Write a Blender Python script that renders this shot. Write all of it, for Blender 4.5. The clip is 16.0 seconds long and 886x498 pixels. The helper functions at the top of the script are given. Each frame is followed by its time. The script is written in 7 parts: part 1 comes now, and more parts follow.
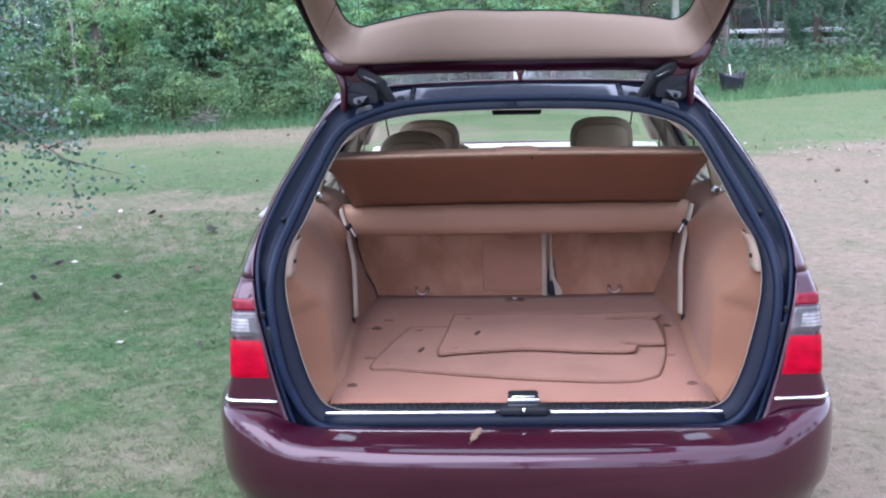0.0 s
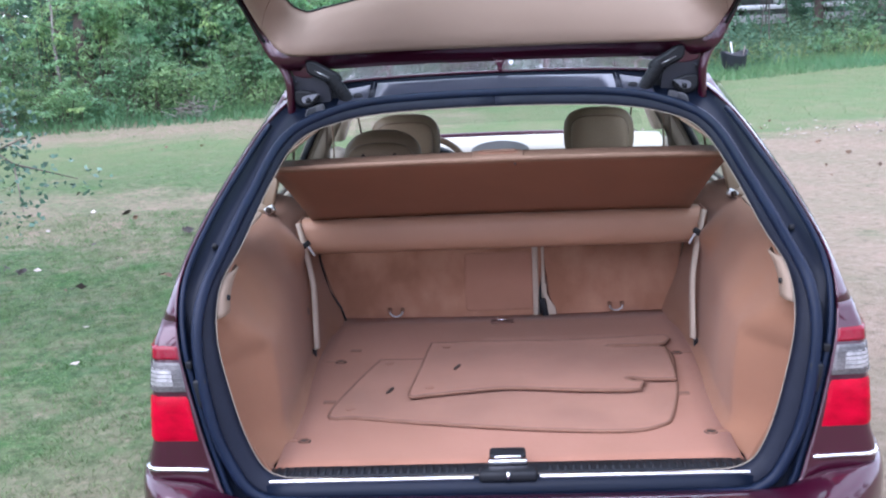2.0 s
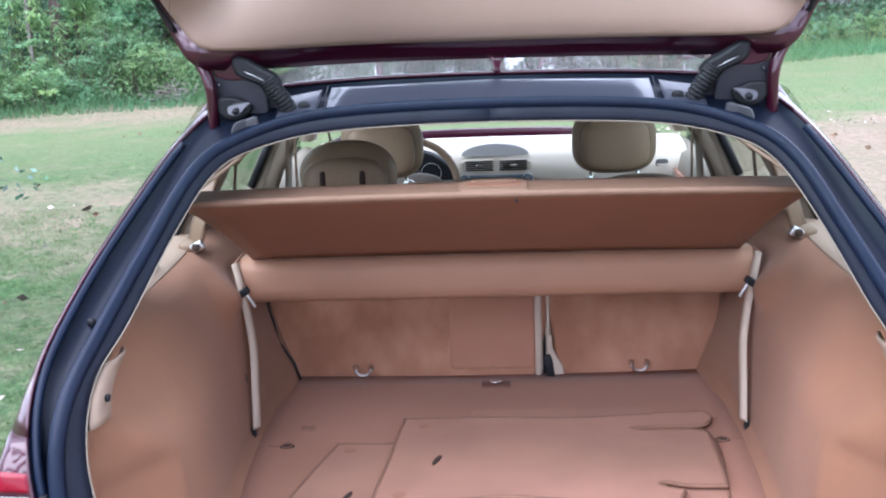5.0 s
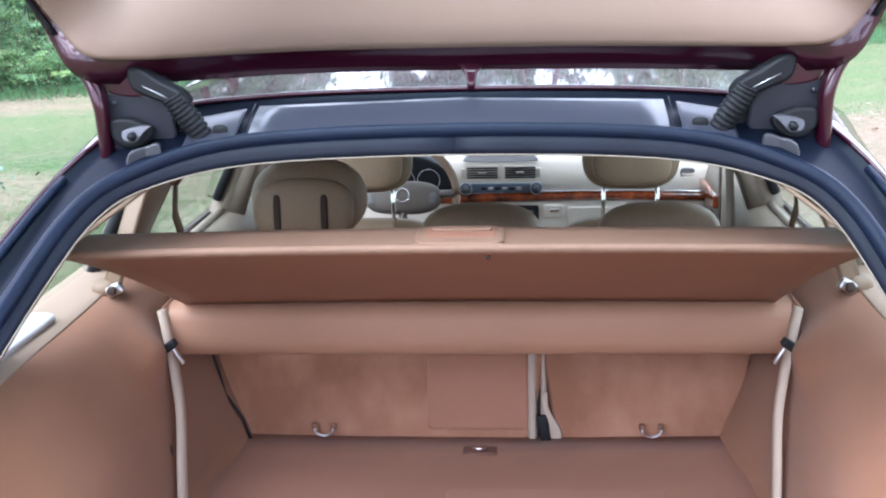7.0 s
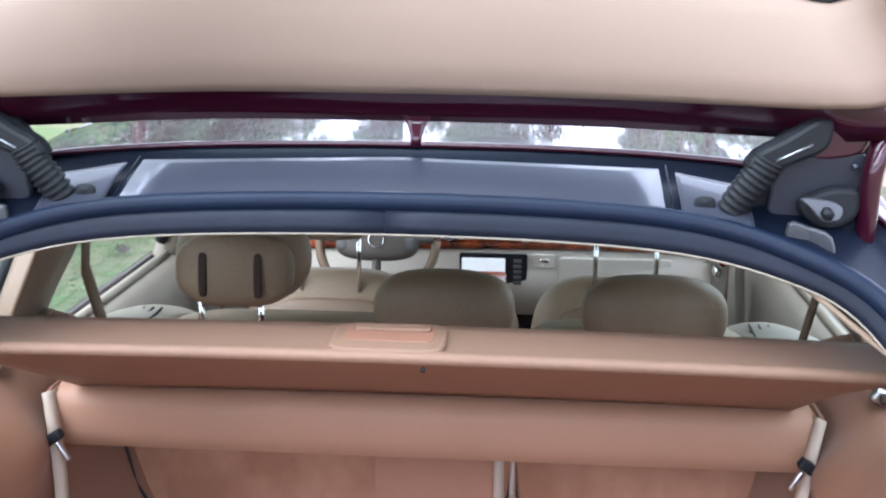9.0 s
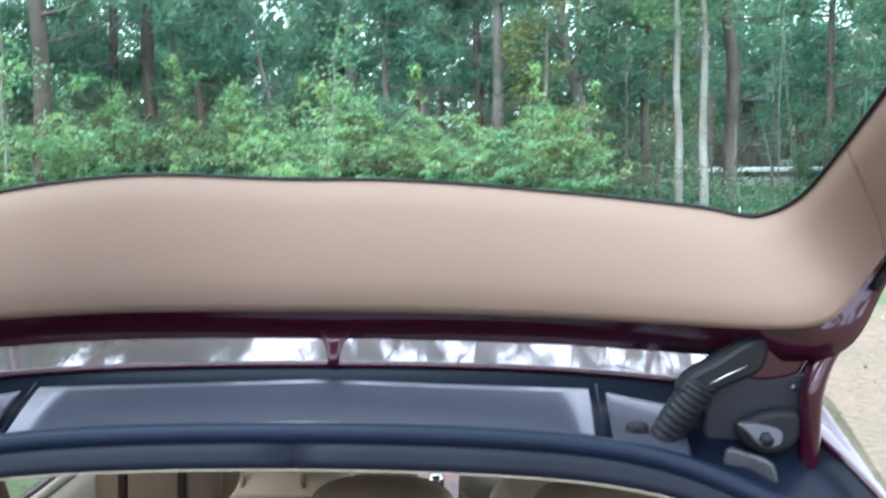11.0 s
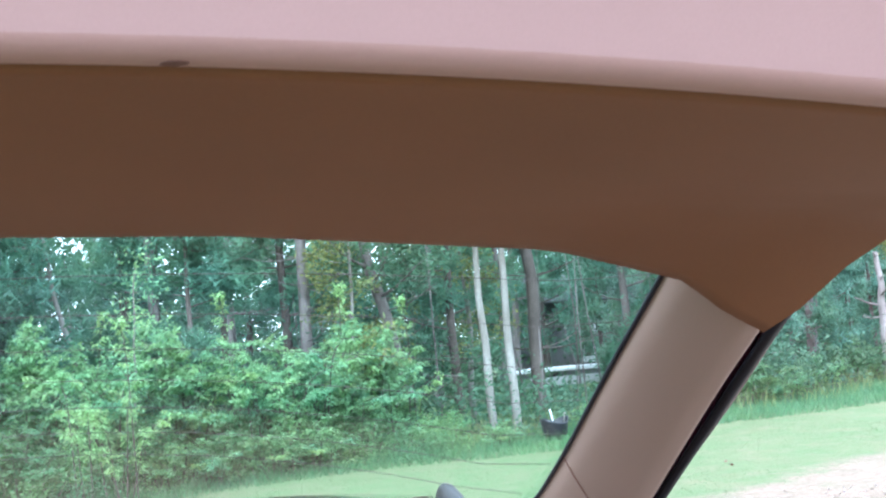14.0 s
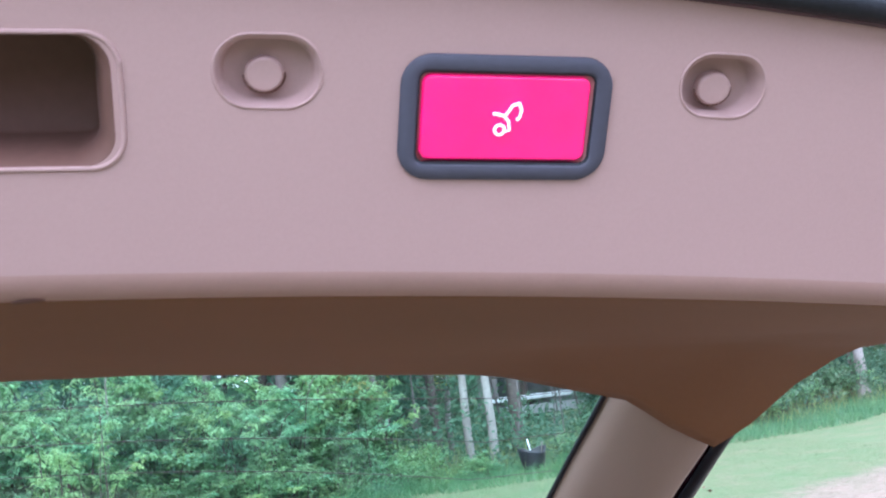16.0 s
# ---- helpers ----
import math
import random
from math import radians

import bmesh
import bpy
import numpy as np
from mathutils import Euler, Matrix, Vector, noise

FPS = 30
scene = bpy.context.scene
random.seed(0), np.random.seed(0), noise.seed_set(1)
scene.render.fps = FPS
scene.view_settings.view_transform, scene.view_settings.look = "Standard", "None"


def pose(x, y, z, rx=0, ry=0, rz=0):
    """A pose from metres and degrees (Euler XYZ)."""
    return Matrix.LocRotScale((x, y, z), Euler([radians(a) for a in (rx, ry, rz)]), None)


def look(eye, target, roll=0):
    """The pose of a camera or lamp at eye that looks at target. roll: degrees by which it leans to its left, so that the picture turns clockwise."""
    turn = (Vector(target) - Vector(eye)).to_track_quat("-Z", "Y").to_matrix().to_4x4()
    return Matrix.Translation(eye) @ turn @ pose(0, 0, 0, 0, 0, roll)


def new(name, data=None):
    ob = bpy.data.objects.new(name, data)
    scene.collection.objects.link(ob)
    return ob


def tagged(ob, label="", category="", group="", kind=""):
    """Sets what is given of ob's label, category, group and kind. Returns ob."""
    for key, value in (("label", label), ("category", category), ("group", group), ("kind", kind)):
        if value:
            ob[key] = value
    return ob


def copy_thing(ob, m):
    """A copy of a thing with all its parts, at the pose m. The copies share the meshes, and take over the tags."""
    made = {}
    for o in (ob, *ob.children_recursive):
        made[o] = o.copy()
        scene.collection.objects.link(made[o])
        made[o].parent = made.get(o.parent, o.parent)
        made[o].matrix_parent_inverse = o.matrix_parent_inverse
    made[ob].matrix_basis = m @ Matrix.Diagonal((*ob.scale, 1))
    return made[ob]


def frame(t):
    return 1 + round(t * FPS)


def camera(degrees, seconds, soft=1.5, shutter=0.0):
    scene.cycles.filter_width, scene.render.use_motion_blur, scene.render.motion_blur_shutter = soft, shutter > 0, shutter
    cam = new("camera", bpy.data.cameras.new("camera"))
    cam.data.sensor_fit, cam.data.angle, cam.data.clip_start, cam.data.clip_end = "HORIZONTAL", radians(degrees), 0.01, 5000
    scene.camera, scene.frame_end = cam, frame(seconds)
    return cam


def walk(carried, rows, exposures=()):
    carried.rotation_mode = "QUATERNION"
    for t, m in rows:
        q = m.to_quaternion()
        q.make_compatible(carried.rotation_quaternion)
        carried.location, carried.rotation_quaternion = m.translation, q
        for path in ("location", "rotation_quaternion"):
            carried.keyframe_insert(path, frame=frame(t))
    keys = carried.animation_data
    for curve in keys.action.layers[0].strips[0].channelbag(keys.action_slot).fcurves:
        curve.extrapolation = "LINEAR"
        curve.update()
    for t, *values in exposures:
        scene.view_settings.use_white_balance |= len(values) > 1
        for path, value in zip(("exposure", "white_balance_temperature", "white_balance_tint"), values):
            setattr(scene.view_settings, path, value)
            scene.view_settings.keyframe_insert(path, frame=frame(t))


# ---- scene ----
cam = camera(43.8, 16.0, soft=2.1, shutter=0.5)
PATH = [
    (0, (-0.052, -2.891, 1.655), (-0.156, -0.938, 1.237), -1.4),
    (0.5, (-0.001, -2.743, 1.651), (-0.116, -0.795, 1.215), -0.3),
    (1, (0.039, -2.643, 1.651), (-0.11, -0.699, 1.205), -0.7),
    (1.5, (0.037, -2.518, 1.639), (-0.127, -0.576, 1.19), -1.0),
    (2, (0.007, -2.366, 1.645), (-0.101, -0.42, 1.198), -2.6),
    (2.5, (-0.009, -2.251, 1.644), (-0.101, -0.309, 1.178), -1.9),
    (3, (0.014, -2.119, 1.642), (-0.094, -0.174, 1.186), 0.2),
    (3.5, (0.051, -2.01, 1.634), (-0.093, -0.07, 1.167), 0.1),
    (4, (0.041, -1.872, 1.637), (-0.127, 0.062, 1.158), -0.7),
    (4.5, (-0.004, -1.747, 1.632), (-0.094, 0.193, 1.154), -2.1),
    (7, (0.097, -1.153, 1.643), (-0.052, 0.775, 1.131), -1.6),
    (7.5, (0.108, -1.056, 1.636), (-0.019, 0.871, 1.118), -1.4),
    (8, (0.151, -0.949, 1.638), (-0.036, 0.978, 1.135), 0.3),
    (10.5, (0.167, -0.663, 1.669), (0.058, 1.309, 1.354), 0.2),
    (11, (0.206, -0.685, 1.695), (0.103, 1.304, 1.507), -0.5),
    (11.5, (0.228, -0.674, 1.715), (0.227, 1.322, 1.585), -1.6),
    (12, (0.247, -0.668, 1.73), (0.288, 1.33, 1.652), -2.0),
    (12.5, (0.266, -0.665, 1.75), (0.387, 1.331, 1.75), -2.7),
    (13, (0.278, -0.671, 1.765), (0.424, 1.322, 1.857), -3.7),
    (13.5, (0.288, -0.668, 1.78), (0.491, 1.316, 1.932), -4.0),
    (14, (0.297, -0.667, 1.795), (0.543, 1.31, 1.975), -4.8),
    (14.5, (0.307, -0.667, 1.812), (0.585, 1.302, 2.027), -5.5),
    (15, (0.319, -0.665, 1.824), (0.625, 1.298, 2.058), -6.0),
    (15.5, (0.322, -0.659, 1.84), (0.618, 1.306, 2.064), -5.2),
    (16, (0.33, -0.65, 1.854), (0.627, 1.315, 2.08), -6.4),
]
EXPOSURES = [(0.0, 0.78, 5380, 22), (3.5, 1.04, 5560, 20), (7.5, 1.53, 5600, 16), (8.2, 1.57, 5600, 16), (10.5, 1.29, 5640, 10), (12.0, 1.06, 5560, 11), (13.0, 1.00, 5500, 8), (14.0, 1.50, 5320, 15), (14.5, 1.62, 5250, 17), (15.0, 1.52, 5150, 18), (15.5, 1.42, 5250, 17), (16.0, 1.17, 5220, 18)]
walk(cam, [(t, look(eye, target, roll)) for t, eye, target, roll in PATH], EXPOSURES)

# ---- light ----
world = bpy.data.worlds.new("sky")
scene.world = world
world.use_nodes = True
wn = world.node_tree.nodes
sky = wn.new("ShaderNodeTexSky")
sky.sky_type = "NISHITA"
sky.sun_disc = False
sky.sun_elevation, sky.sun_rotation = radians(47), radians(225)
sky.air_density, sky.dust_density, sky.ozone_density = 1.0, 0.8, 1.4
wn["Background"].inputs["Strength"].default_value = 0.15
# thin cloud over the whole sky, paler and thicker in drifts
drift = wn.new("ShaderNodeTexNoise")
drift.inputs["Scale"].default_value, drift.inputs["Detail"].default_value = 2.2, 5
cover_range = wn.new("ShaderNodeMapRange")
cover_range.inputs["From Min"].default_value, cover_range.inputs["From Max"].default_value = 0.30, 0.70
cover_range.inputs["To Min"].default_value, cover_range.inputs["To Max"].default_value = 0.62, 0.92
veil = wn.new("ShaderNodeMix")
veil.data_type = "RGBA"
veil.inputs["B"].default_value = (13.6, 14.0, 14.8, 1)
for a, b in ((wn.new("ShaderNodeTexCoord").outputs["Generated"], drift.inputs["Vector"]), (drift.outputs["Fac"], cover_range.inputs["Value"]), (cover_range.outputs["Result"], veil.inputs["Factor"]), (sky.outputs[0], veil.inputs["A"]), (veil.outputs["Result"], wn["Background"].inputs["Color"])):
    world.node_tree.links.new(a, b)
sun = new("sun", bpy.data.lights.new("sun", "SUN"))
sun.data.energy, sun.data.angle, sun.data.color = 3.0, radians(72), (1.0, 0.97, 0.94)
sun.matrix_world = look((-3.2, -3.2, 4.8), (0, 0, 0))
scene.view_settings.exposure = 0.8


# ---- materials ----
def material(name, color, rough=0.6, metal=0.0, var=0.12, scale=6.0, fine=150.0, bump=0.08, coat=0.0, spec=0.5, tint=None, sheen=0.0, glow=0.0, thin=0.0, per_piece=0.0, stretch=(1, 1, 1)):
    """A node material with colour changes at two scales and a fine relief. tint: the second colour of the large stains."""
    m = bpy.data.materials.new(name)
    m.use_nodes = True
    nt = m.node_tree
    p = nt.nodes["Principled BSDF"]
    co = nt.nodes.new("ShaderNodeTexCoord")
    mp = nt.nodes.new("ShaderNodeMapping")
    mp.inputs["Scale"].default_value = stretch
    nt.links.new(co.outputs["Object"], mp.inputs["Vector"])
    big, small = nt.nodes.new("ShaderNodeTexNoise"), nt.nodes.new("ShaderNodeTexNoise")
    big.inputs["Scale"].default_value, big.inputs["Detail"].default_value = scale, 4
    small.inputs["Scale"].default_value, small.inputs["Detail"].default_value = fine, 3
    for n in (big, small):
        nt.links.new(mp.outputs["Vector"], n.inputs["Vector"])
    ramp = nt.nodes.new("ShaderNodeMix")
    ramp.data_type = "RGBA"
    second = tint or tuple(c * (1 - 1.6 * var) for c in color)
    ramp.inputs["A"].default_value, ramp.inputs["B"].default_value = (*color, 1), (*second, 1)
    steep = nt.nodes.new("ShaderNodeMapRange")
    steep.inputs["From Min"].default_value, steep.inputs["From Max"].default_value = 0.35, 0.68
    nt.links.new(big.outputs["Fac"], steep.inputs["Value"])
    nt.links.new(steep.outputs["Result"], ramp.inputs["Factor"])
    last = ramp.outputs["Result"]
    grain = nt.nodes.new("ShaderNodeMapRange")
    grain.inputs["From Min"].default_value, grain.inputs["From Max"].default_value = 0.25, 0.75
    grain.inputs["To Min"].default_value, grain.inputs["To Max"].default_value = 1 - var, 1 + var
    nt.links.new(small.outputs["Fac"], grain.inputs["Value"])
    value = grain.outputs["Result"]
    if per_piece:
        info = nt.nodes.new("ShaderNodeNewGeometry")
        pr = nt.nodes.new("ShaderNodeMapRange")
        pr.inputs["To Min"].default_value, pr.inputs["To Max"].default_value = 1 - per_piece, 1 + per_piece
        nt.links.new(info.outputs["Random Per Island"], pr.inputs["Value"])
        both = nt.nodes.new("ShaderNodeMath")
        both.operation = "MULTIPLY"
        nt.links.new(value, both.inputs[0])
        nt.links.new(pr.outputs["Result"], both.inputs[1])
        value = both.outputs[0]
    scl = nt.nodes.new("ShaderNodeVectorMath")
    scl.operation = "SCALE"
    nt.links.new(last, scl.inputs[0])
    nt.links.new(value, scl.inputs["Scale"])
    nt.links.new(scl.outputs["Vector"], p.inputs["Base Color"])
    p.inputs["Roughness"].default_value, p.inputs["Metallic"].default_value = rough, metal
    p.inputs["Coat Weight"].default_value, p.inputs["Coat Roughness"].default_value, p.inputs["Coat IOR"].default_value = coat, 0.05, 1.55
    p.inputs["Specular IOR Level"].default_value = spec
    p.inputs["Sheen Weight"].default_value, p.inputs["Sheen Roughness"].default_value = sheen, 0.5
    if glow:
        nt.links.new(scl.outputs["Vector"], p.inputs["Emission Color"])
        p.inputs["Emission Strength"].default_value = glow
    if bump:
        b = nt.nodes.new("ShaderNodeBump")
        b.inputs["Strength"].default_value, b.inputs["Distance"].default_value = bump, 0.002
        nt.links.new(small.outputs["Fac"], b.inputs["Height"])
        nt.links.new(b.outputs["Normal"], p.inputs["Normal"])
    if thin:
        out = nt.nodes["Material Output"]
        tr, mix = nt.nodes.new("ShaderNodeBsdfTranslucent"), nt.nodes.new("ShaderNodeMixShader")
        nt.links.new(scl.outputs["Vector"], tr.inputs["Color"])
        mix.inputs[0].default_value = thin
        nt.links.new(p.outputs[0], mix.inputs[1])
        nt.links.new(tr.outputs[0], mix.inputs[2])
        nt.links.new(mix.outputs[0], out.inputs["Surface"])
    return m


def glass_material(name, tint=(0.9, 0.95, 0.92), gloss=0.05):
    """Thin glass: mostly clear, with a sharp reflection that grows at grazing angles."""
    m = bpy.data.materials.new(name)
    m.use_nodes = True
    nt = m.node_tree
    out = nt.nodes["Material Output"]
    clear, shine, mix, facing, power, scale = (nt.nodes.new("ShaderNode" + k) for k in ("BsdfTransparent", "BsdfGlossy", "MixShader", "LayerWeight", "Math", "Math"))
    clear.inputs["Color"].default_value = (*tint, 1)
    shine.inputs["Roughness"].default_value = 0.02
    power.operation, scale.operation = "POWER", "MULTIPLY_ADD"
    power.inputs[1].default_value = 4.5
    scale.inputs[1].default_value, scale.inputs[2].default_value = 0.7, gloss
    nt.links.new(facing.outputs["Facing"], power.inputs[0])
    nt.links.new(power.outputs[0], scale.inputs[0])
    nt.links.new(scale.outputs[0], mix.inputs[0])
    nt.links.new(clear.outputs[0], mix.inputs[1])
    nt.links.new(shine.outputs[0], mix.inputs[2])
    nt.links.new(mix.outputs[0], out.inputs["Surface"])
    return m


PAINT = material("burgundy_paint", (0.036, 0.0026, 0.0125), 0.36, 0.35, 0.05, 1.5, 900, 0.004, coat=1.0, spec=0.12)
PAINT.node_tree.nodes["Principled BSDF"].inputs["Coat Roughness"].default_value = 0.025
PAINT.node_tree.nodes["Principled BSDF"].inputs["Coat IOR"].default_value = 1.52
BLACK_SEAL = material("rubber", (0.005, 0.010, 0.026), 0.42, 0, 0.12, 14, 260, 0.05, spec=0.17)
SEAL_GREY = material("grey_rubber_flange", (0.008, 0.010, 0.019), 0.46, 0, 0.12, 14, 260, 0.05, spec=0.14)
CHANNEL = material("dark_channel_paint", (0.004, 0.007, 0.016), 0.40, 0.1, 0.15, 5, 300, 0.03, coat=0.03, spec=0.12)
PLASTIC = material("black_plastic", (0.011, 0.012, 0.015), 0.5, 0, 0.15, 20, 500, 0.12, spec=0.22)
GREY_PLATE = material("grey_satin_plate", (0.032, 0.035, 0.052), 0.36, 0.15, 0.06, 4, 300, 0.02, coat=0.3, spec=0.6)
HINGE_SATIN = material("satin_hinge_plastic", (0.027, 0.028, 0.038), 0.48, 0, 0.08, 12, 400, 0.04, spec=0.3)
HINGE_STEEL = material("dark_hinge_steel", (0.080, 0.082, 0.092), 0.34, 0.5, 0.1, 12, 300, 0.03, spec=0.4)
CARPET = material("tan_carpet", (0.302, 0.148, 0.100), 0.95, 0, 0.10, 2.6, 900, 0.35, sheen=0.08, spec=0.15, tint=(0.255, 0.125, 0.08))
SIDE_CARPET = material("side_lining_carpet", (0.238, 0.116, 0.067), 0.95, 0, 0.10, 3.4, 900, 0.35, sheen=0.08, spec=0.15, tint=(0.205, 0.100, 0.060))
SEAT_CARPET = material("seat_back_velour", (0.230, 0.106, 0.064), 0.92, 0, 0.12, 9, 700, 0.25, sheen=0.08, spec=0.15, tint=(0.345, 0.178, 0.116), stretch=(1.0, 1, 0.7))
MAT_PILE = material("floor_mat_pile", (0.300, 0.154, 0.104), 0.95, 0, 0.12, 5, 1000, 0.4, sheen=0.08, spec=0.15)
MAT_EDGE = material("floor_mat_binding", (0.195, 0.098, 0.062), 0.85, 0, 0.12, 30, 600, 0.3)
VINYL = material("tan_vinyl", (0.245, 0.118, 0.074), 0.62, 0, 0.07, 5, 700, 0.12, spec=0.35)
CASSETTE = material("cover_vinyl", (0.315, 0.172, 0.110), 0.55, 0, 0.06, 4, 600, 0.10, spec=0.4)
FLAP_EDGE = material("flap_edge_vinyl", (0.205, 0.122, 0.080), 0.6, 0, 0.08, 5, 600, 0.12, spec=0.25)
BEIGE = material("beige_trim", (0.246, 0.170, 0.131), 0.66, 0, 0.035, 2.5, 900, 0.10, spec=0.35)
BEIGE_LIGHT = material("light_beige_plastic", (0.215, 0.180, 0.140), 0.55, 0, 0.04, 4, 700, 0.06)
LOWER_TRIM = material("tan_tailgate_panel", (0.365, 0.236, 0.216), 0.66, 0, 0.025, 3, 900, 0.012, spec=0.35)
# step between panel and lining colour: the rounded edge's shading, painted
EDGE_HALF_SHADED = material("half_shaded_panel_edge", (0.335, 0.206, 0.175), 0.7, 0, 0.03, 3, 900, 0.012, spec=0.3)
# the panel's underside, with its shade and warm bounce put into the colour
LINING_SHADED = material("shaded_lining_brown", (0.172, 0.074, 0.030), 0.75, 0, 0.08, 5, 900, 0.12, spec=0.25)
LEDGE_TRIM = material("cream_ledge_trim", (0.27, 0.198, 0.148), 0.7, 0, 0.05, 3, 700, 0.15, spec=0.25)
PALE_GREY = material("pale_grey_plastic", (0.325, 0.325, 0.3315), 0.5, 0, 0.05, 8, 400, 0.08)
DOOR_TRIM = material("pale_door_trim", (0.185, 0.155, 0.120), 0.6, 0, 0.06, 5, 400, 0.08)
LEATHER = material("tan_leather", (0.225, 0.162, 0.104), 0.5, 0, 0.10, 6, 260, 0.18, spec=0.4)
LEATHER_PALE = material("pale_tan_leather", (0.275, 0.195, 0.128), 0.5, 0, 0.08, 6, 260, 0.15, spec=0.35)
LEATHER_DARK = material("tan_leather_shell", (0.165, 0.108, 0.066), 0.55, 0, 0.08, 6, 260, 0.12)
DASH = material("pale_dashboard", (0.580, 0.525, 0.455), 0.7, 0, 0.05, 5, 600, 0.1)
DASH_DARK = material("grey_dash_top", (0.1105, 0.1073, 0.1073), 0.7, 0, 0.1, 8, 500, 0.1)
CHROME = material("chrome", (0.80, 0.80, 0.82), 0.10, 1.0, 0.03, 8, 200, 0.0)
STEEL = material("brushed_steel", (0.55, 0.55, 0.57), 0.28, 1.0, 0.08, 20, 300, 0.03)
RED_LENS = material("red_lens", (0.36, 0.0004, 0.016), 0.22, 0, 0.10, 22, 220, 0.15, coat=0.05, spec=0.06, tint=(0.24, 0.0004, 0.010), stretch=(1, 1, 1.8))
RED_DARK = material("dark_red_lens", (0.17, 0.0010, 0.012), 0.2, 0, 0.10, 30, 220, 0.1, coat=0.2, spec=0.2)
CLEAR_LENS = material("clear_lens", (0.065, 0.062, 0.064), 0.22, 0.2, 0.30, 20, 170, 0.5, coat=0.20, tint=(0.11, 0.10, 0.10), stretch=(1, 1, 1.6))
REFLECTOR = material("silver_reflector", (0.40, 0.385, 0.385), 0.36, 0.6, 0.25, 60, 220, 0.5)
CLIMATE = material("blue_grey_panel", (0.075, 0.105, 0.150), 0.4, 0, 0.1, 30, 300, 0.02)
WHEEL_PAD = material("grey_brown_pad", (0.105, 0.088, 0.075), 0.6, 0, 0.08, 10, 400, 0.1)
LEAF_BLACK = material("dark_fallen_leaf", (0.035, 0.026, 0.020), 0.7, 0, 0.25, 40, 300, 0.2, per_piece=0.3)
DARK_SLOT = material("dark_brown_slot", (0.030, 0.016, 0.010), 0.8, 0, 0.1, 10, 300, 0.08)
GLASS = glass_material("window_glass", (0.74, 0.84, 0.77))
GLASS_FRONT = glass_material("windscreen_glass", (0.88, 0.94, 0.90))
GLASS_REAR = glass_material("rear_window_glass", (0.83, 0.99, 0.91), 0.030)
DEFROST = material("defrost_wire", (0.05, 0.04, 0.03), 0.6, 0, 0.1, 20, 200, 0)
WOOD = material("walnut_burl_trim", (0.33, 0.065, 0.018), 0.18, 0, 0.45, 14, 60, 0.0, coat=0.8, tint=(0.06, 0.014, 0.008))
# key colour lifted by a faint added glow
SWITCH_RED = material("glowing_red_switch", (0.85, 0.005, 0.145), 0.25, 0, 0.08, 12, 90, 0.0, coat=0.3, glow=0.22)
SWITCH_FRAME = material("grey_switch_frame", (0.050, 0.048, 0.068), 0.7, 0, 0.06, 12, 400, 0.05)
# print brightened by an added glow
WHITE_PRINT = material("glowing_white_print", (0.85, 0.80, 0.82), 0.5, 0, 0.03, 12, 300, 0, glow=0.4)
HINGE_GREY = material("dark_grey_plastic", (0.011, 0.0115, 0.015), 0.42, 0, 0.15, 20, 500, 0.10, spec=0.18)
LIT_SCREEN = material("lit_display", (0.50, 0.52, 0.51), 0.2, 0, 0.05, 20, 200, 0.0, glow=0.45)
# brown for shade painted into hollows, and for plain dark marks
RECESS = material("brown_shade_and_marks", (0.115, 0.052, 0.036), 0.75, 0, 0.08, 10, 300, 0.08)
TYRE = material("tyre_rubber", (0.02, 0.02, 0.02), 0.85, 0, 0.2, 12, 200, 0.2)
DARK_UNDER = material("underbody", (0.02, 0.02, 0.02), 0.9, 0, 0.2, 4, 90, 0.1)
STRAP = material("beige_strap", (0.403, 0.325, 0.26), 0.7, 0, 0.05, 10, 800, 0.2)
LEAF_BROWN = material("dry_leaf", (0.1365, 0.0813, 0.0455), 0.7, 0, 0.25, 40, 300, 0.2, per_piece=0.3)
LITTER = material("pale_leaf_litter", (0.36, 0.32, 0.28), 0.8, 0, 0.2, 20, 200, 0.1, per_piece=0.35)
BARK_PINE = material("pine_bark", (0.13, 0.1008, 0.0878), 0.9, 0, 0.25, 3, 26, 0.7, tint=(0.0715, 0.052, 0.0455), stretch=(1, 1, 0.35))
BARK_PALE = material("pale_bark", (0.29, 0.265, 0.245), 0.85, 0, 0.2, 2.5, 30, 0.5, tint=(0.156, 0.13, 0.1105), stretch=(1, 1, 0.4))
LEAF_LIGHT = material("light_green_leaves", (0.19, 0.38, 0.22), 0.6, 0, 0.15, 1.3, 9, 0, thin=0.5, per_piece=0.34, spec=0.25, tint=(0.30, 0.43, 0.17))
LEAF_PALE = material("pale_yellow_green_leaves", (0.34, 0.48, 0.20), 0.6, 0, 0.15, 2.0, 9, 0, thin=0.5, per_piece=0.34, spec=0.25, tint=(0.24, 0.42, 0.20))
LEAF_MID = material("green_leaves", (0.125, 0.255, 0.140), 0.65, 0, 0.15, 0.8, 9, 0, thin=0.45, per_piece=0.25, spec=0.2, tint=(0.185, 0.270, 0.105))
LEAF_DARK = material("dark_green_leaves", (0.092, 0.180, 0.118), 0.7, 0, 0.15, 0.5, 7, 0, thin=0.4, per_piece=0.22, spec=0.2, tint=(0.105, 0.165, 0.085))
NEEDLES = material("pine_needles", (0.112, 0.225, 0.165), 0.6, 0, 0.15, 0.45, 7, 0, thin=0.35, per_piece=0.28, spec=0.2, tint=(0.135, 0.225, 0.115))
LEAF_NEAR = material("bluish_green_leaves", (0.078, 0.150, 0.100), 0.26, 0, 0.12, 3, 40, 0, thin=0.2, per_piece=0.40)
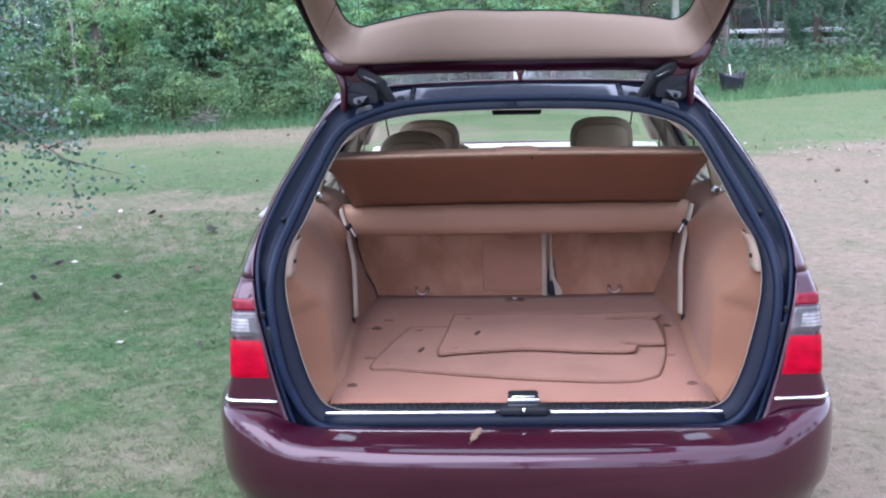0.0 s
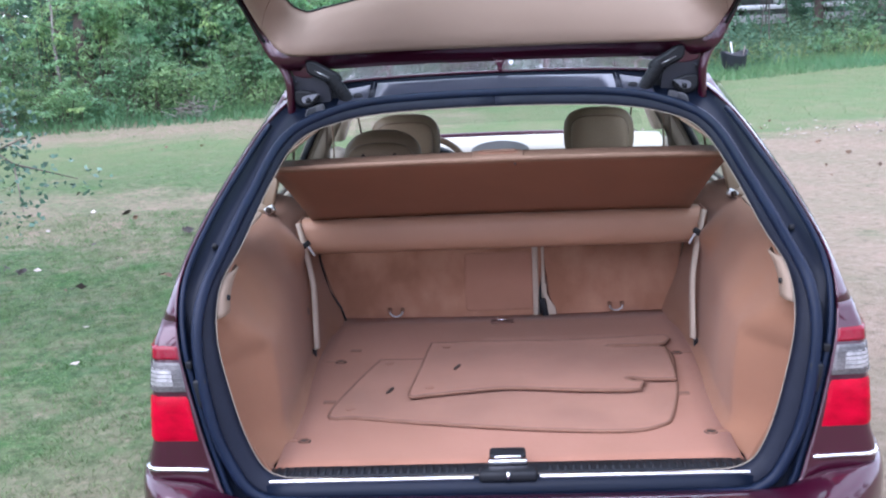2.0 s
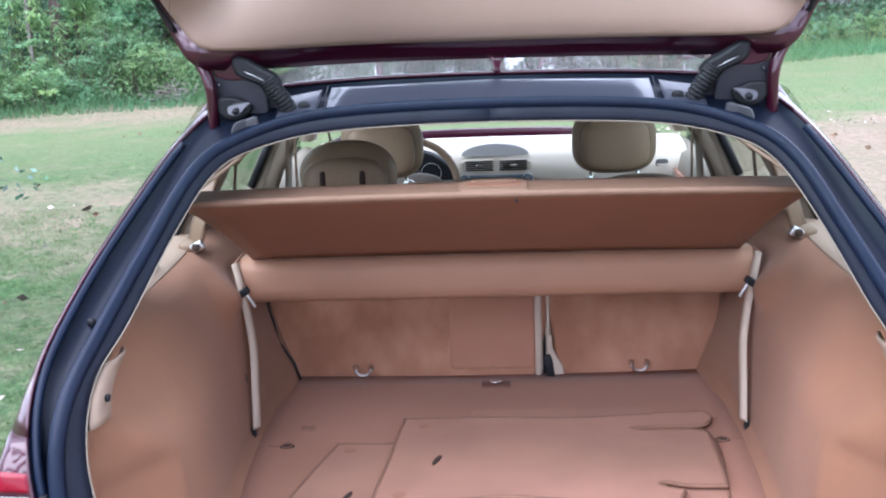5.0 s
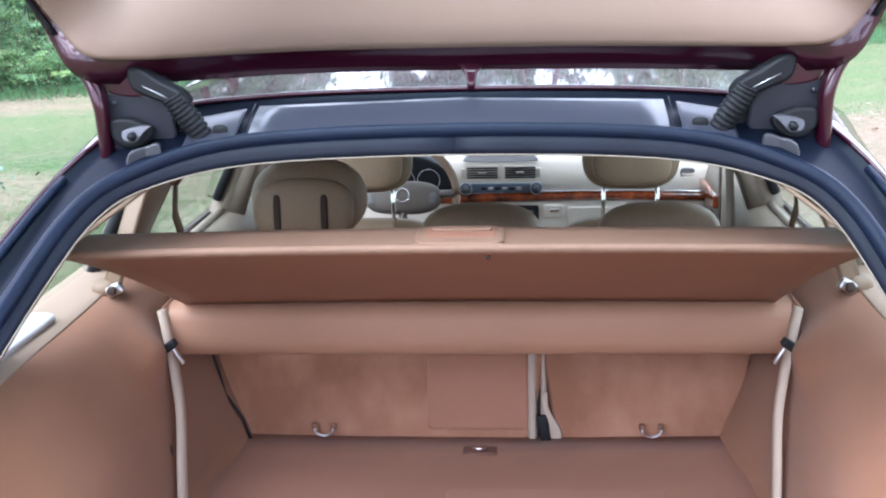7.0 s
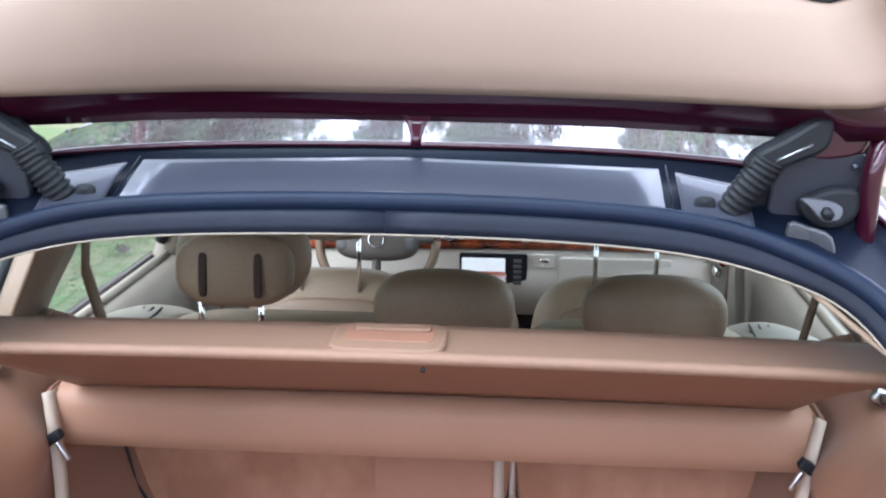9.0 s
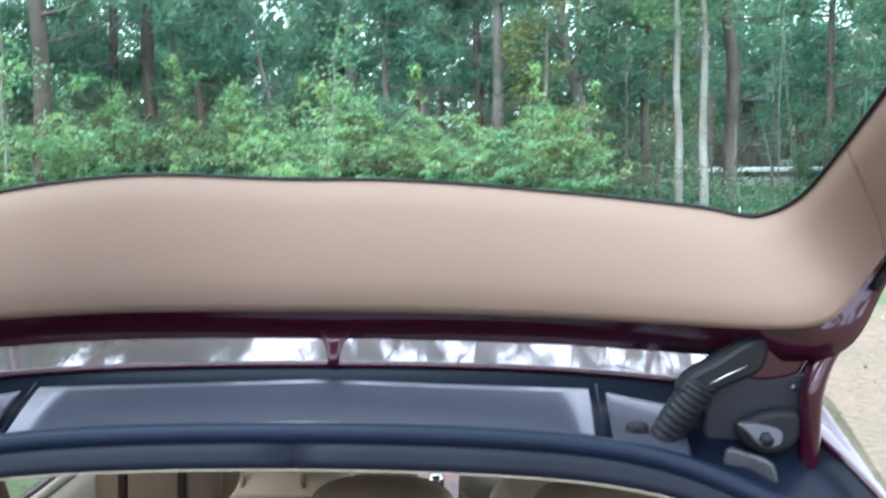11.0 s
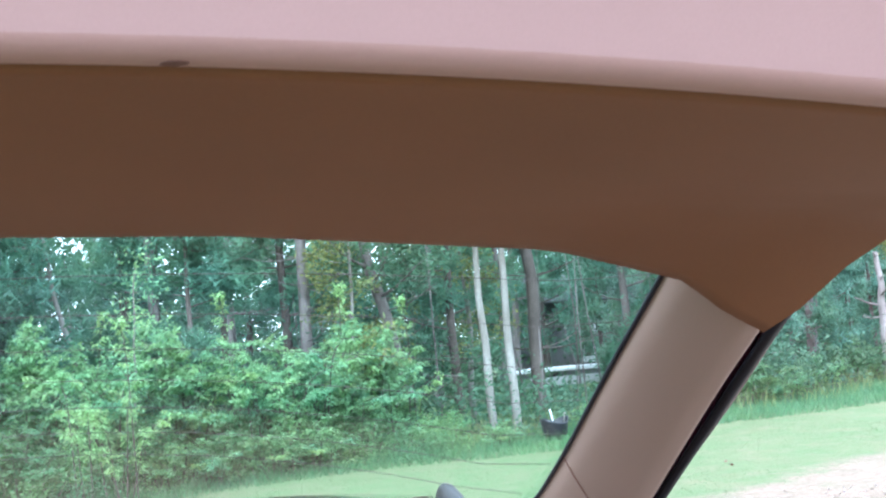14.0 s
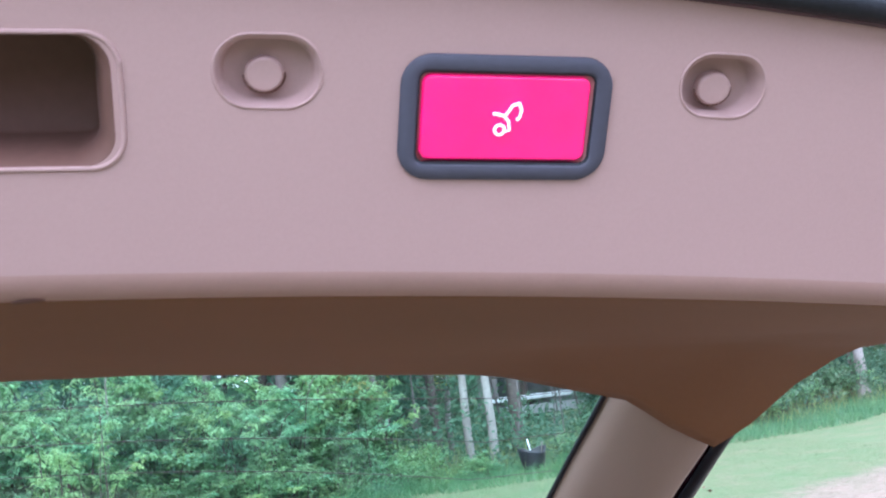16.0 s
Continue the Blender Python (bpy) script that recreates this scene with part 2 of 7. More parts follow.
LEAF_YELLOW = material("yellowing_leaves", (0.24, 0.24, 0.075), 0.7, 0, 0.2, 1, 9, 0, thin=0.4, per_piece=0.4, tint=(0.14, 0.19, 0.08))
BARK_GREY = material("grey_bark", (0.20, 0.17, 0.165), 0.9, 0, 0.25, 3, 26, 0.6, tint=(0.12, 0.095, 0.09), stretch=(1, 1, 0.35))
GRASS = material("grass_blades", (0.078, 0.168, 0.056), 0.7, 0, 0.15, 1.6, 7, 0, thin=0.45, per_piece=0.45, tint=(0.150, 0.195, 0.088))
GRASS_DRY = material("dry_grass_blades", (0.26, 0.2242, 0.1593), 0.8, 0, 0.2, 0.5, 4, 0, thin=0.35, per_piece=0.22, tint=(0.1755, 0.169, 0.104))
GRASS_TALL = material("tall_grass", (0.072, 0.185, 0.085), 0.6, 0, 0.2, 0.7, 4, 0, thin=0.4, per_piece=0.35, tint=(0.115, 0.215, 0.085))
GRASS_YELLOW = material("yellowing_weeds", (0.25, 0.29, 0.11), 0.7, 0, 0.2, 0.9, 5, 0, thin=0.4, per_piece=0.35, tint=(0.15, 0.23, 0.09))
WHITE_WALL = material("white_boards", (0.66, 0.66, 0.69), 0.6, 0, 0.1, 1.5, 20, 0.1)
GREY_WALL = material("grey_boards", (0.143, 0.143, 0.1495), 0.7, 0, 0.15, 1.5, 20, 0.1)
TUB = material("black_tub_plastic", (0.018, 0.020, 0.028), 0.4, 0, 0.2, 9, 120, 0.1)


# ---- mesh tools ----
def mesh_object(name, verts, faces, mat, parent=None, label="", smooth=True, solid=0.0, bevel=0.0, sub=0):
    me = bpy.data.meshes.new(name)
    me.from_pydata([tuple(map(float, v)) for v in verts], [], faces)
    me.materials.append(mat)
    if smooth:
        me.polygons.foreach_set("use_smooth", [True] * len(me.polygons))
    me.update()
    ob = new(name, me)
    if parent is not None:
        ob.parent = parent
    if label:
        tagged(ob, label)
    if solid:
        m = ob.modifiers.new("thickness", "SOLIDIFY")
        m.thickness, m.offset = solid, 0.0
    if bevel:
        m = ob.modifiers.new("edges", "BEVEL")
        m.width, m.segments, m.limit_method = bevel, 2, "ANGLE"
    if sub:
        m = ob.modifiers.new("round", "SUBSURF")
        m.levels = m.render_levels = sub
    return ob


def part(name, bm, mat, parent, label="", smooth=True):
    me = bpy.data.meshes.new(name)
    bm.to_mesh(me)
    bm.free()
    me.materials.append(mat)
    if smooth:
        me.polygons.foreach_set("use_smooth", [True] * len(me.polygons))
    ob = new(name, me)
    ob.parent = parent
    return tagged(ob, label) if label else ob


def grid_faces(rows, cols, closed=False):
    out = []
    for i in range(rows - 1):
        for j in range(cols if closed else cols - 1):
            k = (j + 1) % cols
            out.append((i * cols + j, i * cols + k, (i + 1) * cols + k, (i + 1) * cols + j))
    return out


def sheet(name, rows, mat, parent=None, label="", closed=False, solid=0.0, sub=0, bevel=0.0, smooth=True):
    """A surface through rows of points, one row after the other."""
    verts = [p for r in rows for p in r]
    return mesh_object(name, verts, grid_faces(len(rows), len(rows[0]), closed), mat, parent, label, smooth, solid, bevel, sub)


def tube_data(points, radius, sides=8, squash=1.0, base=0):
    pts = [Vector(p) for p in points]
    rad = radius if isinstance(radius, (list, tuple)) else [radius] * len(pts)
    verts, up = [], Vector((0, 0, 1))
    side = None
    for i, p in enumerate(pts):
        t = (pts[min(i + 1, len(pts) - 1)] - pts[max(i - 1, 0)]).normalized()
        if side is None:
            side = t.cross(up if abs(t.z) < 0.9 else Vector((1, 0, 0))).normalized()
        side = (side - t * side.dot(t)).normalized()
        other = t.cross(side)
        for k in range(sides):
            a = 2 * math.pi * k / sides
            verts.append(p + side * (rad[i] * math.cos(a)) + other * (rad[i] * squash * math.sin(a)))
    n = len(pts)
    faces = [tuple(base + v for v in f) for f in grid_faces(n, sides, True)]
    faces.append(tuple(base + k for k in range(sides))[::-1])
    faces.append(tuple(base + (n - 1) * sides + k for k in range(sides)))
    return verts, faces


def tube(name, points, radius, mat, parent=None, label="", sides=8, squash=1.0):
    v, f = tube_data(points, radius, sides, squash)
    return mesh_object(name, v, f, mat, parent, label)


def ring_tube(name, points, radius, mat, parent, label="", sides=10, squash=1.0, axis=(0, -0.85, -0.52)):
    """A tube along a closed line that lies roughly square to the axis."""
    pts, n = [Vector(p) for p in points], len(points)
    rows = []
    for i, p in enumerate(pts):
        t = (pts[(i + 1) % n] - pts[i - 1]).normalized()
        side = t.cross(Vector(axis)).normalized()
        other = t.cross(side)
        rows.append([p + side * (radius * math.cos(2 * math.pi * k / sides)) + other * (radius * squash * math.sin(2 * math.pi * k / sides)) for k in range(sides)])
    return sheet(name, rows + rows[:1], mat, parent, label, closed=True)


def spline(points, per=6, closed=False):
    """A smooth line through the points."""
    p = [np.array(q, float) for q in points]
    n, out = len(p), []
    for i in range(n if closed else n - 1):
        a, b = p[i], p[(i + 1) % n]
        z = p[(i - 1) % n] if closed or i else a
        c = p[(i + 2) % n] if closed or i + 2 < n else b
        for k in range(per):
            t = k / per
            out.append(0.5 * (2 * a + (b - z) * t + (2 * z - 5 * a + 4 * b - c) * t * t + (3 * a - z - 3 * b + c) * t ** 3))
    if not closed:
        out.append(p[-1])
    return out


def half_ring(points, per):
    """A smooth line from one point on the mirror plane to another, square to the plane at both ends."""
    p = [np.array(q, float) for q in points]
    flip = np.array((-1, 1, 1))
    return spline([p[1] * flip] + p + [p[-2] * flip], per)[per:-per]


def box(name, centre, size, mat, parent=None, label="", bevel=0.004, turn=(0, 0, 0), seg=3, taper=None):
    bm = bmesh.new()
    bmesh.ops.create_cube(bm, size=1.0)
    for v in bm.verts:
        v.co = Vector((v.co.x * size[0], v.co.y * size[1], v.co.z * size[2]))
        if taper and v.co.z > 0:
            v.co.x *= taper[0]
            v.co.y *= taper[1]
    if bevel:
        bmesh.ops.bevel(bm, geom=bm.edges[:], offset=bevel, segments=seg, profile=0.5, affect="EDGES")
    bm.transform(pose(*centre, *turn))
    return part(name, bm, mat, parent, label)


def pillow(name, centre, size, mat, parent=None, label="", power=3.0, turn=(0, 0, 0), n=20):
    """A rounded cushion: a superellipsoid."""
    rows = []
    f = lambda c: math.copysign(abs(c) ** (2 / power), c)  # noqa: E731
    m = pose(*centre, *turn)
    for i in range(n + 1):
        a = math.pi * (i / n - 0.5)
        rows.append([m @ Vector((size[0] / 2 * f(math.cos(a)) * f(math.cos(b)), size[1] / 2 * f(math.cos(a)) * f(math.sin(b)), size[2] / 2 * f(math.sin(a)))) for b in [2 * math.pi * k / (2 * n) for k in range(2 * n)]])
    return sheet(name, rows, mat, parent, label, closed=True)


def plate(name, outline, place, mat, parent=None, label="", thick=0.01, edge=0.003):
    """A slab with rounded rims from an outline in u, v; place(u, v, h) gives the world point at height h."""
    o = np.array(outline, float)
    n = len(o)
    area = 0.5 * sum(o[i][0] * o[(i + 1) % n][1] - o[(i + 1) % n][0] * o[i][1] for i in range(n))
    if area < 0:
        o = o[::-1]
    rings = []
    tan = np.roll(o, -1, 0) - np.roll(o, 1, 0)
    nor = np.stack([tan[:, 1], -tan[:, 0]], 1) / (np.linalg.norm(tan, axis=1)[:, None] + 1e-9)
    for h, k in ((0, edge * 0.5), (thick * 0.25, 0), (thick * 0.7, 0), (thick * 0.93, edge * 0.4), (thick, edge)):
        rings.append([place(*(p - q * k), h) for p, q in zip(o, nor)])
    verts = [p for r in rings for p in r]
    faces = grid_faces(len(rings), n, True)
    bm = bmesh.new()
    bv = [bm.verts.new(v) for v in verts]
    for f in faces:
        bm.faces.new([bv[i] for i in f])
    top = [bv[(len(rings) - 1) * n + i] for i in range(n)]
    es = [bm.edges.get((top[i], top[(i + 1) % n])) for i in range(n)]
    bmesh.ops.triangle_fill(bm, edges=es, use_beauty=True, use_dissolve=False)
    bot = bv[:n]
    es = [bm.edges.get((bot[i], bot[(i + 1) % n])) for i in range(n)]
    bmesh.ops.triangle_fill(bm, edges=es, use_beauty=True, use_dissolve=False)
    bmesh.ops.recalc_face_normals(bm, faces=bm.faces[:])
    return part(name, bm, mat, parent, label, smooth=False)


def rounded(w, h, r, n=6, cx=0.0, cy=0.0):
    out = []
    for k, (sx, sy) in enumerate(((1, 1), (-1, 1), (-1, -1), (1, -1))):
        for i in range(n + 1):
            a = math.pi / 2 * (k + i / n)
            out.append((cx + sx * (w / 2 - r) + r * math.cos(a), cy + sy * (h / 2 - r) + r * math.sin(a)))
    return out


def lerp(x, xs, ys):
    return float(np.interp(x, xs, ys))


# ---- setting: ground ----
def ground_height(x, y):
    return 0.012 * math.sin(0.9 * x + 0.4 * y) + 0.010 * math.sin(0.5 * y - 1.1 * x) if math.hypot(x, y - 2) < 60 else 0.0


def wood_edge(x):
    """Where the mown lawn ends."""
    return lerp(x, [-40, -12, -5.6, -3.0, -1.3, 1.1, 4.2, 6.5, 8.6, 11.5, 14, 20, 40], [9, 11, 12.8, 13.9, 15.9, 16.6, 17.2, 18.4, 19.2, 20.4, 22.6, 27, 36])


def ground_material():
    m = bpy.data.materials.new("lawn")
    m.use_nodes = True
    nt = m.node_tree
    p = nt.nodes["Principled BSDF"]
    co = nt.nodes.new("ShaderNodeTexCoord")

    def noise_node(scale, detail=5, rough=0.6):
        n = nt.nodes.new("ShaderNodeTexNoise")
        n.inputs["Scale"].default_value, n.inputs["Detail"].default_value, n.inputs["Roughness"].default_value = scale, detail, rough
        nt.links.new(co.outputs["Object"], n.inputs["Vector"])
        return n.outputs["Fac"]

    def blend(fac, a, b, lo, hi):
        r = nt.nodes.new("ShaderNodeMapRange")
        r.inputs["From Min"].default_value, r.inputs["From Max"].default_value = lo, hi
        nt.links.new(fac, r.inputs["Value"])
        x = nt.nodes.new("ShaderNodeMix")
        x.data_type = "RGBA"
        nt.links.new(r.outputs["Result"], x.inputs["Factor"])
        for k, c in (("A", a), ("B", b)):
            if isinstance(c, tuple):
                x.inputs[k].default_value = (*c, 1)
            else:
                nt.links.new(c, x.inputs[k])
        return x.outputs["Result"]

    green = blend(noise_node(0.55), (0.058, 0.104, 0.044), (0.100, 0.118, 0.062), 0.38, 0.62)
    green = blend(noise_node(5.5, 6, 0.7), green, (0.172, 0.150, 0.098), 0.50, 0.66)
    green = blend(noise_node(2.2, 6, 0.7), green, (0.044, 0.104, 0.030), 0.48, 0.62)
    tan = blend(noise_node(1.3, 6, 0.65), (0.228, 0.176, 0.130), (0.165, 0.150, 0.098), 0.40, 0.68)
    tan = blend(noise_node(11, 6, 0.7), tan, (0.290, 0.240, 0.188), 0.50, 0.78)
    green = blend(noise_node(38, 4, 0.8), green, (0.185, 0.225, 0.112), 0.54, 0.70)
    clump = noise_node(13, 6, 0.78)
    green = blend(clump, (0.030, 0.060, 0.020), green, 0.38, 0.53)
    tan = blend(clump, (0.110, 0.090, 0.060), tan, 0.32, 0.50)
    sep = nt.nodes.new("ShaderNodeSeparateXYZ")
    nt.links.new(co.outputs["Object"], sep.inputs[0])

    def calc(op, a, b, c=None):
        n = nt.nodes.new("ShaderNodeMath")
        n.operation = op
        for k, v in enumerate((a, b, c)):
            if v is not None:
                if isinstance(v, (int, float)):
                    n.inputs[k].default_value = v
                else:
                    nt.links.new(v, n.inputs[k])
        return n.outputs[0]

    def step(v, lo, hi):
        r = nt.nodes.new("ShaderNodeMapRange")
        r.interpolation_type = "SMOOTHSTEP"
        r.inputs["From Min"].default_value, r.inputs["From Max"].default_value = lo, hi
        nt.links.new(v, r.inputs["Value"])
        return r.outputs["Result"]

    # the dry side of the lawn lies beyond x = 1 as far as y = 10 to 13; dry strips cross the green side
    wob = calc("SUBTRACT", noise_node(0.45, 5, 0.65), 0.5)
    xs = calc("MULTIPLY_ADD", wob, 2.6, sep.outputs["X"])
    ys = calc("MULTIPLY_ADD", wob, 2.4, sep.outputs["Y"])
    slant = calc("MULTIPLY_ADD", sep.outputs["X"], -0.7, ys)
    dry_side = calc("MULTIPLY", step(xs, 0.2, 1.5), step(slant, 8.4, 7.2))
    strip_a = calc("MULTIPLY", calc("MULTIPLY", step(ys, 4.0, 6.4), step(ys, 8.6, 6.8)), 0.62)
    strip_b = calc("MULTIPLY", calc("MULTIPLY", step(ys, 10.6, 12.2), step(ys, 15.0, 13.2)), step(sep.outputs["X"], 0.5, -1.5))
    dry = calc("MAXIMUM", dry_side, calc("MAXIMUM", strip_a, calc("MULTIPLY", strip_b, 0.8)))
    dry = calc("MULTIPLY_ADD", calc("SUBTRACT", noise_node(1.7, 8, 0.72), 0.5), 2.3, dry)
    dry = calc("MULTIPLY_ADD", step(ys, 5.2, 0.8), 0.30, dry)
    green = blend(step(sep.outputs["Y"], 6.0, 12.0), green, blend(noise_node(1.2, 6, 0.7), (0.100, 0.146, 0.064), (0.138, 0.152, 0.078), 0.4, 0.65), 0.0, 1.0)
    col = blend(dry, green, tan, 0.1, 0.9)
    fine = noise_node(60, 4, 0.7)
    col = blend(fine, col, (0.070, 0.076, 0.042), 0.58, 0.98)
    nt.links.new(col, p.inputs["Base Color"])
    p.inputs["Roughness"].default_value = 0.95
    p.inputs["Specular IOR Level"].default_value = 0.20
    b = nt.nodes.new("ShaderNodeBump")
    b.inputs["Strength"].default_value, b.inputs["Distance"].default_value = 0.6, 0.03
    nt.links.new(fine, b.inputs["Height"])
    nt.links.new(b.outputs["Normal"], p.inputs["Normal"])
    return m


def build_ground():
    xs = sorted(set([-900, -300, -120, -70, 70, 120, 300, 900] + [round(-50 + i * 1.0, 2) for i in range(101)]))
    ys = sorted(set([-900, -300, -100, -50, 90, 150, 400, 900] + [round(-30 + i * 1.0, 2) for i in range(111)]))
    rows = [[(x, y, ground_height(x, y) if abs(x) < 50 and -30 < y < 80 else 0.0) for x in xs] for y in ys]
    tagged(sheet("ground", rows, ground_material()), "mown lawn, green with dry tan patches and fallen leaves", "lawn", kind="structure")


build_ground()


# ---- the car ----
car = tagged(new("car"), "burgundy estate car parked on the lawn with its tailgate open", "car")

# the rear end's profile: how far back the body reaches at each height
PROFILE_Z = [0.45, 0.62, 0.80, 0.94, 1.03, 1.10, 1.42, 1.46]
PROFILE_Y = [-0.235, -0.20, -0.18, -0.153, -0.11, -0.03, 0.425, 0.485]


def tail(z):
    return lerp(z, PROFILE_Z, PROFILE_Y)


# rings of the rear opening from the top centre to the bottom centre: x, z of trim lip, seal and channel rim
RING = [
    ((0, 1.373), (0, 1.401), (0, 1.446)),
    ((0.28, 1.366), (0.30, 1.392), (0.30, 1.442)),
    ((0.42, 1.343), (0.445, 1.359), (0.47, 1.425)),
    ((0.49, 1.308), (0.518, 1.314), (0.561, 1.364)),
    ((0.535, 1.23), (0.565, 1.218), (0.621, 1.262)),
    ((0.577, 1.12), (0.607, 1.116), (0.671, 1.158)),
    ((0.610, 1.05), (0.638, 1.03), (0.697, 1.06)),
    ((0.612, 0.955), (0.645, 0.93), (0.690, 0.95)),
    ((0.585, 0.83), (0.623, 0.79), (0.662, 0.82)),
    ((0.548, 0.715), (0.592, 0.700), (0.628, 0.69)),
    ((0.500, 0.655), (0.535, 0.622), (0.588, 0.60)),
    ((0.38, 0.643), (0.42, 0.604), (0.48, 0.580)),
    ((0, 0.643), (0, 0.602), (0, 0.580)),
]
RIM_Y = {0: 0.552, 1: 0.532, 2: 0.478, 3: 0.380}


def ring_line(which, off=0.0, per=6):
    """The whole closed line of one ring, both sides, at its place along the body."""
    pts = []
    for k, row in enumerate(RING):
        x, z = row[which]
        y = RIM_Y[k] if which == 2 and k in RIM_Y else tail(z)
        pts.append((x, y + off, z))
    half = half_ring(pts, per)
    return half + [np.array((-p[0], p[1], p[2])) for p in reversed(half[1:-1])]


lip, seal, rim = ring_line(0, 0.022), ring_line(1), ring_line(2)
mid = [0.5 * (a + b) for a, b in zip(seal, rim)]
# the gutter runs deeper down the sides than across the top
gutter = [m + np.array((0, lerp(m[2], [0.6, 1.30, 1.40], [0.030, 0.038, 0.004]), 0)) for m in mid]
inner_wall = [0.75 * s + 0.25 * r + np.array((0, lerp(s[2], [0.6, 1.30, 1.40], [0.028, 0.034, 0.0]), 0)) for s, r in zip(seal, rim)]
gutter_rows = [list(r) for r in zip(*[[s + np.array((0, 0.006, 0)) for s in seal], inner_wall, gutter, [0.15 * m + 0.85 * r + np.array((0, 0.012, 0)) for m, r in zip(mid, rim)], rim])]
sheet("gutter", gutter_rows + gutter_rows[:1], CHANNEL, car, "dark painted gutter round the rear opening")
outer_seal = [0.88 * a + 0.12 * b + np.array((0, -0.004, 0)) for a, b in zip(seal, mid)]
ring_tube("weather_seal", outer_seal, 0.0125, BLACK_SEAL, car, "thick black rubber weather seal", 12, 0.9)
flange_rows = [[p + np.array((0, 0.004, 0)) for p in seal], [0.75 * a + 0.25 * b + np.array((0, -0.003, 0)) for a, b in zip(seal, lip)], [0.35 * a + 0.65 * b + np.array((0, -0.002, 0)) for a, b in zip(seal, lip)], [p + np.array((0, 0.002, 0)) for p in lip]]
sheet("seal_flange", [list(r) + [r[0]] for r in flange_rows], SEAL_GREY, car, "grey-black flange inside the rubber seal", solid=0.002)
ring_tube("trim_lip", lip, 0.0012, BEIGE_LIGHT, car, "thin pale trim edge", 6)
# a second rubber bead along the outer channel
bead = [p + np.array((-0.010 * np.sign(p[0]), 0.006, 0)) for p in rim if p[2] < 1.36]
for sgn in (1, -1):
    side_bead = [p for p in bead if p[0] * sgn > 0.50 and p[2] > 0.6]
    side_bead.sort(key=lambda p: -p[2])
    tube("outer_bead", side_bead, 0.007, BLACK_SEAL, car, sides=6)
    box("seal_clip", (sgn * 0.640, -0.172, 0.845), (0.030, 0.02, 0.062), PLASTIC, car, "black rubber buffer", 0.005, (0, sgn * 10, 0))
    box("seal_clip", (sgn * 0.667, -0.165, 0.905), (0.014, 0.012, 0.016), HINGE_GREY, car, "small steel screw plate", 0.003)
    for zz in (0.98, 1.12):
        pillow("channel_screw", (sgn * (0.664 if zz < 1 else 0.638), tail(zz) + 0.022, zz), (0.014, 0.01, 0.014), PLASTIC, car, n=6)


seam = sorted([p for p in rim if p[2] > 1.415], key=lambda p: p[0])
tube("roof_flange", [p + np.array((0, -0.004, 0.001)) for p in seam], 0.0042, PAINT, car, "burgundy folded edge of the roof", 8)
# grey cover plates and bolts in the gutter above the opening
def gutter_point(x, t):
    """Across the top gutter: t = 0 at the seal, 1 at the roof's edge."""
    a = [lerp(abs(x), [0, 0.30, 0.445], [1.401, 1.392, 1.359]), lerp(abs(x), [0, 0.30, 0.47], [1.446, 1.442, 1.425])]
    b = [lerp(abs(x), [0, 0.30, 0.445], [tail(1.401), tail(1.392), tail(1.359)]), lerp(abs(x), [0, 0.30, 0.47], [0.552, 0.532, 0.478])]
    return np.array((x, b[0] + (b[1] - b[0]) * t - 0.004, a[0] + (a[1] - a[0]) * t + 0.003))


def gutter_plate(x0, x1, t0=0.10, t1=0.70):
    rows = [[gutter_point(x0 + (x1 - x0) * i / 16, t0 + (t1 - t0) * j / 10) + np.array((0, -0.002, 0.003)) + 0.0015 * math.sin(math.pi * j / 10) * np.array((0, -0.5, 0.85)) for i in range(17)] for j in range(11)]
    return sheet("gutter_plate", rows, GREY_PLATE, car, "satin grey cover plate", solid=0.0015)


gutter_plate(-0.300, 0.300)
for sgn in (1, -1):
    gutter_plate(sgn * 0.318, sgn * 0.392)
    c = gutter_point(sgn * 0.343, 0.30)
    pillow("plate_bolt", (c[0], c[1] - 0.002, c[2] + 0.005), (0.024, 0.008, 0.021), PLASTIC, car, "dark bolt head", n=8)
    pillow("bolt_core", (c[0], c[1] - 0.004, c[2] + 0.008), (0.010, 0.005, 0.008), PLASTIC, car, n=6)
    tube("plate_rib", [gutter_point(sgn * 0.309, t) + np.array((0, -0.001, 0.002)) for t in (0.1, 0.4, 0.6, 0.80)], 0.0010, CHANNEL, car, sides=6)


# ---- body sides ----
def half_width(y):
    return lerp(y, [-0.45, -0.15, 0.0, 0.2, 0.5, 0.9, 1.5, 2.5, 3.2, 3.8, 4.15, 4.35, 4.45], [0.70, 0.755, 0.785, 0.815, 0.838, 0.856, 0.865, 0.868, 0.86, 0.84, 0.78, 0.66, 0.40])


def swell(z):
    return lerp(z, [0.20, 0.32, 0.48, 0.66, 0.80, 0.92, 1.00], [-0.075, -0.03, -0.004, 0.0, -0.006, -0.028, -0.060])


CORNER_Z = [0.45, 0.57, 0.65, 0.705, 0.718, 0.75, 0.84, 0.94, 1.0, 1.05, 1.165, 1.30, 1.41]
CORNER_X = [0.745, 0.776, 0.777, 0.774, 0.767, 0.764, 0.762, 0.756, 0.740, 0.722, 0.680, 0.610, 0.535]


def rim_at(z):
    pts = [p for p in rim[: len(rim) // 2 + 1]]
    zs = [p[2] for p in pts][::-1]
    return np.array((np.interp(z, zs, [p[0] for p in pts][::-1]), np.interp(z, zs, [p[1] for p in pts][::-1]), z))


